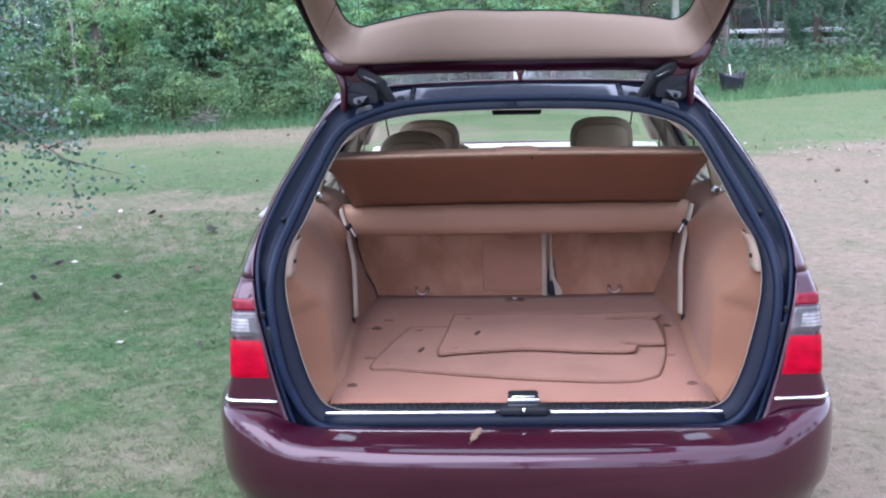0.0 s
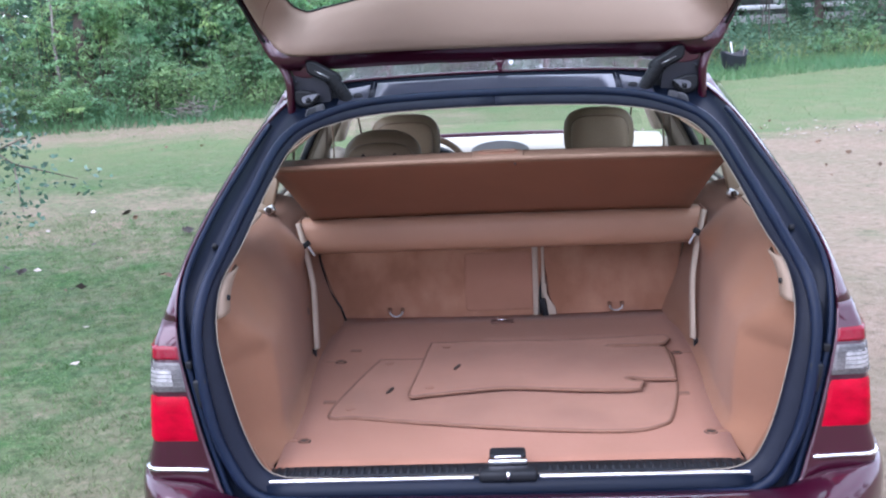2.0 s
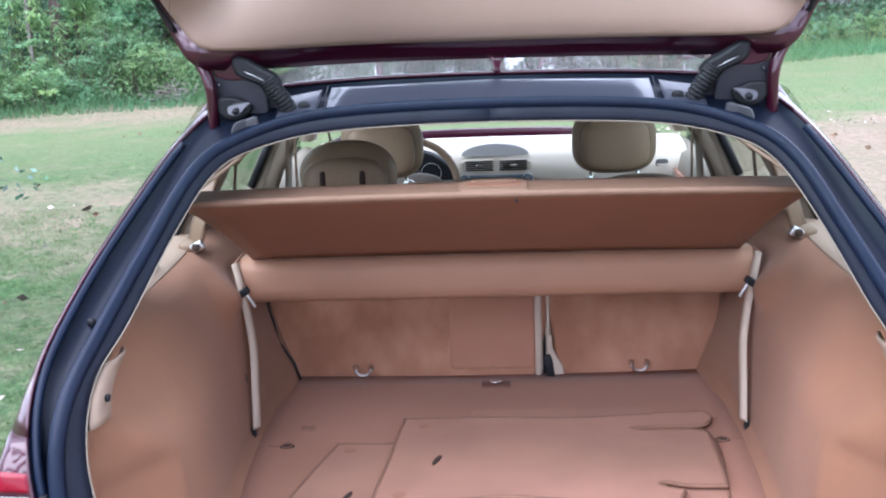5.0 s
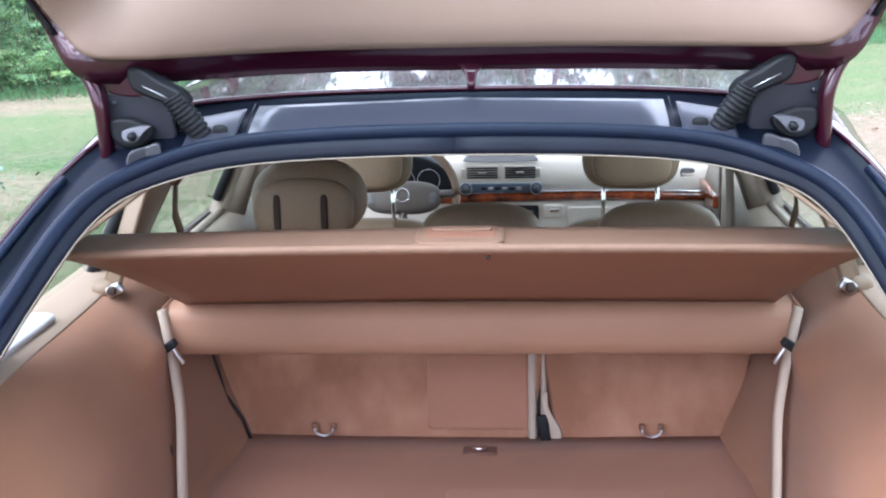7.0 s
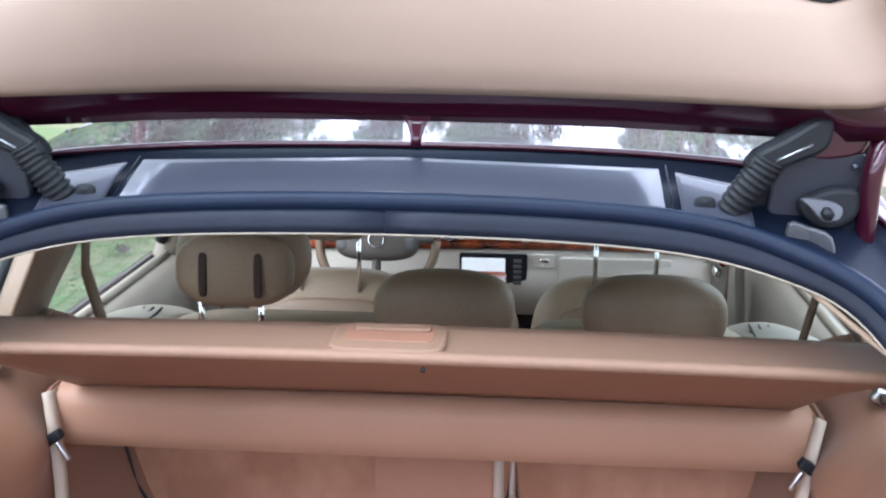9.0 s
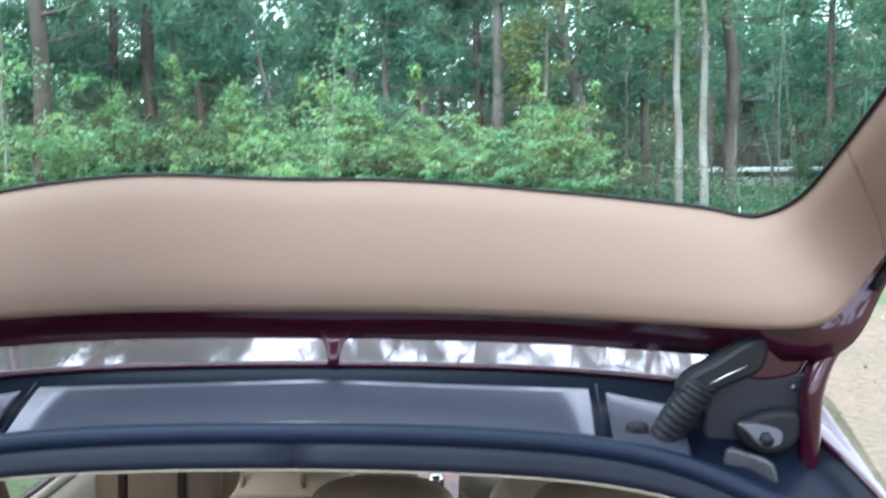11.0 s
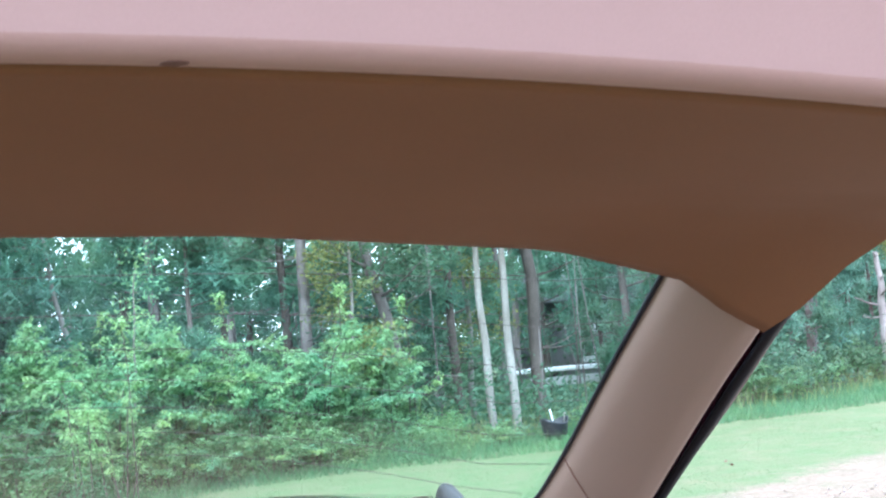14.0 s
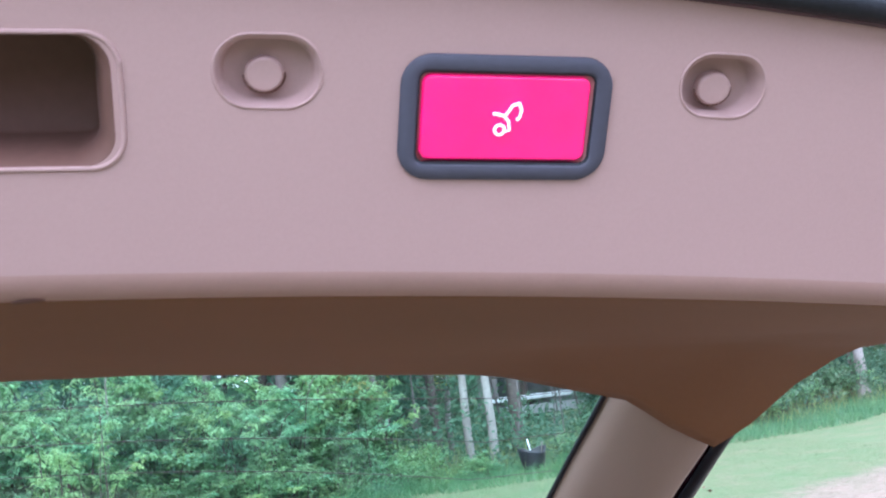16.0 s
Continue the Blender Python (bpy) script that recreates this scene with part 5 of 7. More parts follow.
tube("belt_post", [(-0.54, 2.12, 1.02), (-0.57, 2.0, 1.32)], 0.018, LEATHER_DARK, car, "tan front seat belt", 6, 0.15)

# ---- floor mats lying in the bay ----
def floor_mat(outline, z, tilt, label):
    mat_ob = tagged(new("floor_mat"), label, "floor mat", "spare floor mats")
    o = spline([(u, v, 0) for u, v in outline], 5, True)
    pl = lambda u, v, h: Vector((u, v, z + h + tilt(u, v)))  # noqa: E731
    plate("mat_surface", [(p[0], p[1]) for p in o], pl, MAT_PILE, mat_ob, "tan carpet pile", 0.009, 0.004)
    ring = [pl(p[0], p[1], 0.006) for p in o]
    # the shadow line below the binding is put into its darker colour
    tube("binding", ring + ring[:1], 0.0048, MAT_EDGE, mat_ob, "stitched binding, darkened for its shadow line", 6)
    return mat_ob


flat = lambda u, v: 0.0  # noqa: E731
m1 = floor_mat([(-0.438, 0.198), (-0.405, 0.40), (-0.356, 0.60), (-0.340, 0.618), (-0.20, 0.62), (0.10, 0.70), (0.40, 0.69), (0.467, 0.62), (0.452, 0.42), (0.436, 0.30), (0.398, 0.135), (0.368, 0.090), (0.29, 0.060), (0.10, 0.078), (-0.15, 0.128), (-0.36, 0.180)], FLOOR + 0.002, flat, "large tan carpet floor mat lying flat on the load floor")
m2 = floor_mat([(-0.244, 0.302), (-0.228, 0.51), (-0.212, 0.705), (-0.19, 0.722), (0.00, 0.722), (0.20, 0.715), (0.44, 0.738), (0.474, 0.724), (0.472, 0.692), (0.44, 0.662), (0.33, 0.662), (0.29, 0.652), (0.33, 0.640), (0.44, 0.636), (0.454, 0.59), (0.446, 0.39), (0.432, 0.372), (0.37, 0.374), (0.335, 0.388), (0.314, 0.380), (0.335, 0.358), (0.358, 0.352), (0.350, 0.325), (0.33, 0.298), (0.20, 0.305), (0.02, 0.335), (-0.10, 0.318), (-0.20, 0.296)], FLOOR + 0.014, flat, "smaller tan carpet floor mat lying on the larger one")
plate("carpet_layer", rounded(0.42, 0.09, 0.014, 4, 0.15, 0.755), lambda u, v, h: Vector((u, v, FLOOR + 0.004 + h)), MAT_PILE, m1, "second mat layer", 0.008, 0.003)
for owner, cx, cy, z in ((m1, -0.300, 0.358, 0.012), (m2, -0.128, 0.497, 0.024)):
    plate("mat_badge", [(cx + 0.006 * math.cos(a) + 0.007 * math.sin(a), cy + 0.022 * math.sin(a)) for a in [2 * math.pi * k / 20 for k in range(20)]], lambda u, v, h, z=z: Vector((u, v, FLOOR + z + h)), DARK_SLOT, owner, "small dark oval badge", 0.003, 0.001)
for owner, cx, cy, z in ((m1, -0.322, 0.585, 0.011), (m1, -0.39, 0.238, 0.011), (m2, -0.165, 0.680, 0.0235), (m2, -0.195, 0.345, 0.0235)):
    plate("mat_grommet", [(cx + 0.013 * math.cos(a), cy + 0.012 * math.sin(a)) for a in [2 * math.pi * k / 16 for k in range(16)]], lambda u, v, h, z=z: Vector((u, v, FLOOR + z + h)), VINYL, owner, "round fixing patch", 0.002, 0.001)

# a dry leaf on the bumper
leaf = tagged(new("fallen_leaf"), "small dry brown leaf lying on the bumper", "leaf")
rows = [[(-0.118 + u * w + 0.010 * v, -0.325 + 0.014 * v, 0.6245 + 0.012 * (v + 1) + 0.15 * abs(u) * w) for u in (-1, -0.4, 0, 0.4, 1)] for v, w in ((-1, 0.002), (-0.6, 0.011), (-0.3, 0.007), (0.0, 0.015), (0.3, 0.007), (0.6, 0.010), (1, 0.002))]
sheet("blade", rows, LEAF_BROWN, leaf, solid=0.001)
tube("stalk", [(-0.128, -0.339, 0.6245), (-0.136, -0.352, 0.6240)], 0.0012, LEAF_BROWN, leaf, sides=5)

# ---- tailgate, swung up ----
gate = tagged(new("tailgate"), "open burgundy tailgate with beige lining and rear window")
gate.parent = car


def pane_z(x, y):
    """The height of the raised window; it bows upward in the middle."""
    b = lerp(y, [-0.1, 0.0, 0.52], [0.012, 0.020, 0.090])
    b += 0.008 * max(0.0, min(1.0, y / 0.52))
    side = 0.012 * math.sin(math.pi * min(1.0, -x / 0.46)) ** 2 * max(0.0, min(1.0, (y - 0.30) / 0.15)) if x < 0 else 0.0
    return 1.62 + side + (0.42 - y) * 0.601 + b * max(0.0, 1 - (x / 0.46) ** 2)


def both_sides(half, per=5, drop=0.022):
    pts = half_ring(half, per)
    left = []
    for p in reversed(pts[1:-1]):
        s = math.sin(math.pi * min(1.0, p[0] / 0.46)) ** 2 if p[1] > 0.37 else 0.0
        left.append(np.array((-p[0], p[1] + drop * s, p[2])))
    return pts + left


G_HALF = [(0, 0.520), (0.20, 0.498), (0.33, 0.461), (0.41, 0.433), (0.452, 0.422), (0.489, 0.393), (0.506, 0.325), (0.526, 0.165), (0.539, 0.070), (0.545, 0.0), (0.53, -0.06), (0.30, -0.08), (0, -0.08)]
T_HALF = [(0, 0.530, 1.506), (0.22, 0.495, 1.507), (0.36, 0.437, 1.509), (0.46, 0.386, 1.512), (0.522, 0.374, 1.522), (0.563, 0.388, 1.566), (0.588, 0.345, 1.625), (0.603, 0.17, 1.737), (0.611, 0.087, 1.787), (0.615, 0.02, 1.825), (0.60, -0.04, 1.86), (0.32, -0.06, 1.90), (0, -0.06, 1.91)]
F_HALF = [(0, 0.560, 1.474), (0.24, 0.530, 1.474), (0.40, 0.468, 1.475), (0.50, 0.400, 1.480), (0.546, 0.384, 1.501), (0.583, 0.396, 1.562), (0.606, 0.348, 1.632), (0.628, 0.20, 1.730), (0.643, 0.07, 1.812), (0.665, -0.02, 1.852), (0.685, -0.12, 1.885), (0.36, -0.30, 1.985), (0, -0.32, 1.995)]
g_loop = [np.array((p[0], p[1], pane_z(p[0], p[1]))) for p in both_sides([(x, y, 0.0) for x, y in G_HALF], 5, -0.006)]
t_loop, f_loop = both_sides(T_HALF), both_sides(F_HALF)
INNER = np.array((0, -0.80, -0.60))


def blend_ring(a, b, t, out):
    return [p * (1 - t) + q * t + INNER * out for p, q in zip(a, b)]


rows = [blend_ring(g_loop, t_loop, t, n) for t, n in ((0.0, 0.0), (0.04, 0.008), (0.15, 0.015), (0.38, 0.020), (0.62, 0.021), (0.84, 0.015), (0.95, 0.005), (1.0, -0.010))]
sheet("window_lining", rows, BEIGE, gate, "smooth beige lining round the rear window", closed=True)
rows = [blend_ring(t_loop, f_loop, t, n) for t, n in ((0.0, -0.014), (0.30, -0.010), (0.55, -0.002), (0.75, -0.004), (1.0, 0.0))]
rows += [[p + np.array((0.004 * np.sign(p[0]), 0.016, 0.012)) for p in f_loop], [p + np.array((0.0, 0.030, 0.040)) for p in f_loop]]
sheet("gate_flange", rows, PAINT, gate, "burgundy flange of the tailgate", closed=True)
for sgn in (1, -1):
    line = [p for p in blend_ring(t_loop, f_loop, 0.55, 0.0)][24:46]
    tube("gate_bead", [(sgn * p[0], p[1], p[2]) for p in line], 0.0045, PLASTIC, gate, "black rubber bead", 6)
rows = [blend_ring([p + np.array((0, 0.004, 0.012)) for p in g_loop], [p + np.array((0, 0.030, 0.040)) for p in f_loop], t, n) for t, n in ((0.10, 0), (0.3, -0.014), (0.7, -0.014), (1, 0.0))]
sheet("outer_skin", rows, PAINT, gate, "glossy burgundy outer skin", closed=True)
rows = []
for j in range(14):
    y = 0.545 - 0.66 * j / 13
    w = lerp(y, [-0.12, 0.07, 0.165, 0.325, 0.386, 0.43, 0.55], [0.560, 0.556, 0.545, 0.522, 0.502, 0.470, 0.470])
    rows.append([(w * (-1 + i / 12), y, pane_z(w * (-1 + i / 12), y) + 0.006) for i in range(25)])
glass_ob = sheet("window_pane", rows, GLASS_REAR, gate, "clear rear window")
glass_ob.visible_shadow = False
border = [p * np.array((0.997, 1, 1)) + np.array((0, -0.001, 0.001)) for p in g_loop]
tube("window_border", border + border[:1], 0.0020, PLASTIC, gate, "black window rubber", 6)
for k in range(9):
    y = 0.37 - 0.05 * k
    w = lerp(y, [-0.12, 0.07, 0.165, 0.325, 0.386], [0.54, 0.535, 0.52, 0.50, 0.475])
    tube("heating_wire", [(w * (-1 + i / 8), y, pane_z(w * (-1 + i / 8), y) + 0.004) for i in range(17)], 0.0003, DEFROST, gate, sides=4)
# joint between the upper and the side linings
for sgn in (1, -1):
    line = []
    a, b = np.array((0.508, 0.300, pane_z(0.508, 0.300))), np.array((0.568, 0.380, 1.578))
    for k in range(13):
        t = k / 12
        p = a * (1 - t) + b * t + INNER * lerp(t, [0, 0.04, 0.15, 0.38, 0.62, 0.84, 0.95, 1], [0.0, 0.0085, 0.0157, 0.0207, 0.0217, 0.0157, 0.0057, -0.008])
        p = p + np.array((0.010, 0, -0.004)) * math.sin(math.pi * t)
        line.append((sgn * p[0], p[1], p[2]))
    tube("lining_joint", line, 0.0007, RECESS, gate, sides=5)

# lower lining: underside with shade painted brown, then the upright panel with the switch
PO, PD, PN = np.array((0, -0.342, 1.886)), np.array((0, -0.5, 0.8660)), np.array((0, -0.8660, -0.5))


def pk(x, k, h=0.0):
    """A place on the upright panel: k up it, h out of it towards the rear."""
    p = PO + k * PD + h * PN
    return np.array((x, p[1], p[2]))


def k_low(x):
    return 0.0068 - 0.150 * x * x


def k_high(x):
    return 0.1112 - 0.204 * x * x


START_U = [0, 0.4, 0.72, 0.87, 0.94, 1.0]
START = [(0, -0.002, 1.8885), (0.25, -0.003, 1.8725), (0.45, 0.010, 1.851), (0.536, 0.018, 1.8255), (0.567, 0.035, 1.804), (0.598, 0.047, 1.788)]
SIDE_T = [0, 0.12, 0.25, 0.36, 0.5, 1.0]
SIDE = [(0.598, 0.047, 1.788), (0.613, 0.022, 1.801), (0.628, -0.02, 1.825), (0.645, -0.06, 1.843), (0.665, -0.12, 1.846), (0.675, -0.2995, 1.838)]


def along(u, us, pts):
    return np.array([lerp(u, us, [p[k] for p in pts]) for k in range(3)])


def lining_point(u, t):
    s, a = (1 if u >= 0 else -1), abs(u)
    xe = lerp(a, [0, 0.4, 0.72, 0.87, 1.0], [0, 0.27, 0.49, 0.60, 0.675])
    end = pk(xe, k_low(xe) - 0.0012, -0.0128)
    st = along(a, START_U, START)
    p = st * (1 - t) + end * t
    s1, e1 = np.array(START[-1]), pk(0.675, k_low(0.675) - 0.0012, -0.0128)
    w = max(0.0, (a - 0.55) / 0.45) ** 2
    p = p + w * (along(t, SIDE_T, SIDE) - (s1 * (1 - t) + e1 * t))
    return (s * p[0], p[1], p[2])


rows = [[tuple(np.array(lining_point(-1 + i / 30, 0.0)) + np.array((0, 0.012, 0.030))) for i in range(61)], [tuple(np.array(lining_point(-1 + i / 30, 0.0)) + np.array((0, 0.005, 0.008))) for i in range(61)]]
rows += [[lining_point(-1 + i / 30, j / 24) for i in range(61)] for j in range(25)]
ROUND = [(-0.012 * (1 - math.cos(radians(a))), 0.0110 - 0.012 * math.sin(radians(a))) for a in (88, 75, 60, 45, 30, 15, 5, 0)]
for h, dk in ROUND:
    row = []
    for i in range(61):
        a = abs(-1 + i / 30)
        x = math.copysign(lerp(a, [0, 0.4, 0.72, 0.87, 1.0], [0, 0.27, 0.49, 0.60, 0.675]), -1 + i / 30)
        row.append(tuple(pk(x, k_low(x) + dk, h)))
    rows.append(row)
sheet("lower_lining", rows[:-8] + [[(p[0], p[1] + 0.004, p[2] + 0.003) for p in rows[-9]]], LINING_SHADED, gate, "lower lining below the window, its shade painted brown")
sheet("panel_edge", [[(p[0], p[1] + 0.010, p[2] + 0.004) for p in rows[-8]]] + rows[-8:], EDGE_HALF_SHADED, gate, "soft edge of the panel, its shading painted tan")

# the upright panel, pierced for the recesses
def turned(outline, c, deg):
    a = radians(deg)
    return [(c[0] + (u - c[0]) * math.cos(a) - (v - c[1]) * math.sin(a), c[1] + (u - c[0]) * math.sin(a) + (v - c[1]) * math.cos(a)) for u, v in outline]


SW = np.array((0.3945, 0.0405))
SCREWS = ((0.332, 0.0580), (0.4568, 0.0450))
HOLES = [turned(rounded(0.0268, 0.0186, 0.0090, 8, *SCREWS[0]), SCREWS[0], -5), turned(rounded(0.0242, 0.0172, 0.0084, 8, *SCREWS[1]), SCREWS[1], -7), turned(rounded(0.1455, 0.0345, 0.0085, 8, 0.2200, 0.0580), (0.2200, 0.058), -4), turned(rounded(0.0490, 0.0262, 0.003, 5, *SW), SW, -5.4)]
HOLES += [[(-u, v) for u, v in HOLES[k]] for k in (0, 1, 2)]
bm = bmesh.new()
edges = []
n_edge = 60
outer = [(-0.66 + 1.32 * i / n_edge, k_low(-0.66 + 1.32 * i / n_edge) + 0.0110) for i in range(n_edge + 1)] + [(0.66 - 1.32 * i / n_edge, k_high(0.66 - 1.32 * i / n_edge)) for i in range(n_edge + 1)]
for lp in [outer] + HOLES:
    vs = [bm.verts.new(pk(u, v)) for u, v in lp]
    edges += [bm.edges.new((vs[i], vs[(i + 1) % len(vs)])) for i in range(len(vs))]
bmesh.ops.triangle_fill(bm, edges=edges, use_beauty=True, use_dissolve=False)
bmesh.ops.recalc_face_normals(bm, faces=bm.faces[:])
part("panel_face", bm, LOWER_TRIM, gate, "pale tan upright panel with screw recesses", smooth=False)
for k, lp in enumerate(HOLES):
    big = k in (2, 6)
    depth = 0.030 if big else 0.0075
    o = np.array(lp)
    c = o.mean(0)
    drop = np.array((0, 0.0 if big else -0.0008))
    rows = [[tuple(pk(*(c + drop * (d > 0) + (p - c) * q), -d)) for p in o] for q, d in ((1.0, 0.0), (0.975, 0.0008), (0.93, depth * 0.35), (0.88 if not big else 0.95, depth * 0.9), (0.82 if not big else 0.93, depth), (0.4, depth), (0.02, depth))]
    # the grip hollow's shade is put into its brown colour
    sheet("grip_recess" if big else "screw_recess", rows, RECESS if big else LOWER_TRIM, gate, "deep grip recess, its shade painted brown" if big else "", closed=True)
    if k != 3:
        rim_pts = [pk(*(c + (p - c) * (1.03 if big else 1.04)), 0.0) for p in o]
        tube("recess_rim", rim_pts + rim_pts[:2], 0.0007 if big else 0.0004, LOWER_TRIM, gate, sides=6)
    if k in (0, 1, 4, 5):
        cc = c + np.array((-0.0010, -0.0018))
        disc = [(cc[0] + 0.0052 * math.cos(a), cc[1] + 0.0048 * math.sin(a)) for a in [2 * math.pi * q / 20 for q in range(20)]]
        plate("screw_cap", disc, lambda u, v, h: Vector(pk(u, v, h - 0.0075)), LOWER_TRIM, gate, "round plastic screw cap", 0.0040, 0.0008)
        # painted crescent of shade under the cap
        tube("screw_cap_shade", [pk(cc[0] + 0.0052 * math.cos(a), cc[1] + 0.0048 * math.sin(a), -0.0050) for a in [math.pi * (1.0 + q / 12) for q in range(13)]], 0.0006, RECESS, gate, sides=5)
o_out, o_in = turned(rounded(0.0585, 0.0348, 0.0085, 8, *SW), SW, -5.4), turned(rounded(0.0492, 0.0258, 0.0028, 8, *SW), SW, -5.4)


def grown(lp, q):
    return [(SW[0] + (u - SW[0]) * q, SW[1] + (v - SW[1]) * (1 + (q - 1) * 1.6)) for u, v in lp]


rows = [[tuple(pk(u, v, h)) for u, v in lp] for lp, h in ((o_out, -0.0005), (o_out, 0.0006), (grown(o_out, 0.985), 0.0012), (grown(o_in, 1.03), 0.0012), (o_in, 0.0008), (o_in, -0.006))]
sheet("switch_bezel", rows, SWITCH_FRAME, gate, "grey rounded switch surround", closed=True)
key_gap = [pk(u, v, 0.0003) for u, v in o_in]
tube("key_gap", key_gap + key_gap[:2], 0.0006, PLASTIC, gate, "black gap round the key", 6)
plate("switch_key", turned(rounded(0.0466, 0.0234, 0.0026, 6, *SW), SW, -5.4), lambda u, v, h: Vector(pk(u, v, h - 0.0024 + 0.0008 * math.cos((u - SW[0]) * 60))), SWITCH_RED, gate, "glossy pink-red close key with an added glow", 0.0026, 0.0006)


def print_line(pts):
    tube("key_pictogram", [pk(SW[0] + 1.25 * u - 0.0014, SW[1] + 1.25 * v, 0.0012) for u, v in pts], 0.00042, WHITE_PRINT, gate, "white printed pictogram with an added glow", 6)


ring_c = (-0.0004, -0.0022)
print_line([(ring_c[0] + 0.0011 * math.cos(a), ring_c[1] + 0.0011 * math.sin(a)) for a in [2 * math.pi * q / 14 for q in range(15)]])
print_line([(-0.0017, 0.0016), (0.0006, 0.0009), (0.0016, -0.0003), (0.0018, -0.0024), (0.0009, -0.0026)])
print_line([(0.0011, 0.0010), (0.0026, 0.0030), (0.0041, 0.0034)])
print_line([(0.0041, 0.0034), (0.0046, 0.0018), (0.0041, 0.0002), (0.0034, -0.0003)])
# a rubbed mark on the lining's edge
plate("scuff_mark", [(0.262 + 0.0045 * math.cos(a), k_low(0.262) + 0.0015 + 0.0012 * math.sin(a)) for a in [2 * math.pi * q / 12 for q in range(12)]], lambda u, v, h: Vector(pk(u, v, -0.0046 + h + 1.2 * (v - k_low(0.262) - 0.0015))), RECESS, gate, "small dark scuff", 0.0008, 0.0003)
# edge above the panel: black rubber and painted rim, then the outer lower skin
rows = []
for h, dk in ((0.0, 0.0), (0.002, 0.003), (0.001, 0.012), (-0.02, 0.022), (-0.06, 0.018)):
    rows.append([tuple(pk(-0.66 + 1.32 * i / 40, k_high(-0.66 + 1.32 * i / 40) + dk, h)) for i in range(41)])
sheet("gate_lower_edge", rows, PAINT, gate, "dark burgundy lower edge of the tailgate", solid=0.004)
tube("edge_rubber", [pk(-0.66 + 1.32 * i / 40, k_high(-0.66 + 1.32 * i / 40) + 0.004, 0.003) for i in range(41)], 0.004, PLASTIC, gate, "black rubber edge", 6)
rows = []
for j in range(9):
    t = j / 8
    row = []
    for i in range(33):
        x = 0.66 * (-1 + i / 16)
        a = np.array((x, -0.10, pane_z(x * 0.7, -0.10) + 0.03))
        row.append(tuple((1 - t) * a + t * pk(x, k_high(x) + 0.018, -0.06)))
    rows.append(row)
sheet("lower_skin", rows, PAINT, gate, "glossy burgundy lower outer panel", solid=0.006)

# ---- hinges and harness tubes ----
for sgn in (1, -1):
    hinge = tagged(new("tailgate_hinge"), "black tailgate hinge with ribbed cable sleeve")
    hinge.parent = car

    def hx(p):
        return (sgn * p[0], p[1], p[2])

    path = spline([(0.366, 0.416, 1.386), (0.375, 0.410, 1.408), (0.386, 0.404, 1.428), (0.397, 0.400, 1.446), (0.405, 0.398, 1.461)], 9)
    rad = [0.0176 if k % 3 else 0.0146 for k in range(len(path))]
    v, f = tube_data([hx(p) for p in path], rad, 12)
    mesh_object("cable_sleeve", v, f, PLASTIC, hinge, "ribbed black rubber sleeve")
    # added dark plate that blocks the sky between the hinge parts
    plate("hinge_backing", spline([(0.398, 1.400), (0.396, 1.440), (0.412, 1.470), (0.440, 1.494), (0.480, 1.508), (0.528, 1.508), (0.520, 1.460), (0.512, 1.388), (0.450, 1.380)], 4, True), lambda u, v, h, s=sgn: Vector((s * u, 0.446 - h, v)), HINGE_GREY, hinge, "dark backing plate added behind the hinge", 0.012, 0.003)
    # wedge-shaped elbow that takes the sleeve up to the gate
    plate("sleeve_elbow", spline([(0.381, 1.450), (0.390, 1.468), (0.418, 1.483), (0.450, 1.502), (0.470, 1.500), (0.466, 1.472), (0.440, 1.458), (0.410, 1.448)], 3, True), lambda u, v, h, s=sgn: Vector((s * u, 0.424 - h + 0.10 * (u - 0.40), v)), PLASTIC, hinge, "black plastic elbow", 0.034, 0.006)
    # thin bright strip that paints the elbow's highlight
    tube("elbow_highlight", [hx(p) for p in ((0.410, 0.389, 1.459), (0.430, 0.391, 1.469), (0.448, 0.393, 1.477))], 0.0010, STEEL, hinge, "painted highlight on the elbow", 6)
    plate("hinge_cover", spline([(0.415, 1.397), (0.413, 1.418), (0.414, 1.433), (0.424, 1.449), (0.442, 1.459), (0.470, 1.464), (0.500, 1.466), (0.508, 1.462), (0.507, 1.442), (0.506, 1.410), (0.490, 1.392), (0.450, 1.390)], 4, True), lambda u, v, h, s=sgn: Vector((s * u, 0.430 - h - 0.14 * (v - 1.40), v)), HINGE_SATIN, hinge, "satin grey plastic hinge cover", 0.010, 0.003)
    plate("gate_corner", spline([(0.452, 1.462), (0.460, 1.480), (0.478, 1.498), (0.510, 1.506), (0.525, 1.507), (0.510, 1.477), (0.500, 1.464), (0.470, 1.458)], 4, True), lambda u, v, h, s=sgn: Vector((s * u, 0.422 - h, v)), PAINT, hinge, "dark burgundy corner of the gate", 0.012, 0.004)
    plate("hinge_boss", spline([(0.441, 1.415), (0.462, 1.427), (0.483, 1.431), (0.502, 1.426), (0.502, 1.402), (0.486, 1.388), (0.468, 1.386), (0.454, 1.392), (0.443, 1.402)], 4, True), lambda u, v, h, s=sgn: Vector((s * u, 0.416 - h, v)), PLASTIC, hinge, "black hinge arm", 0.018, 0.006)
    plate("hinge_plate", spline([(0.439, 1.4195), (0.455, 1.420), (0.475, 1.416), (0.483, 1.410), (0.480, 1.399), (0.467, 1.396), (0.459, 1.399), (0.449, 1.410)], 4, True), lambda u, v, h, s=sgn: Vector((s * u, 0.398 - h - 0.25 * (1.42 - v), v)), HINGE_STEEL, hinge, "grey steel hinge plate", 0.006, 0.002)
    tube("hinge_bolt", [hx((0.466, 0.391, 1.406)), hx((0.466, 0.380, 1.405))], 0.0065, PLASTIC, hinge, "hexagonal bolt", 6)
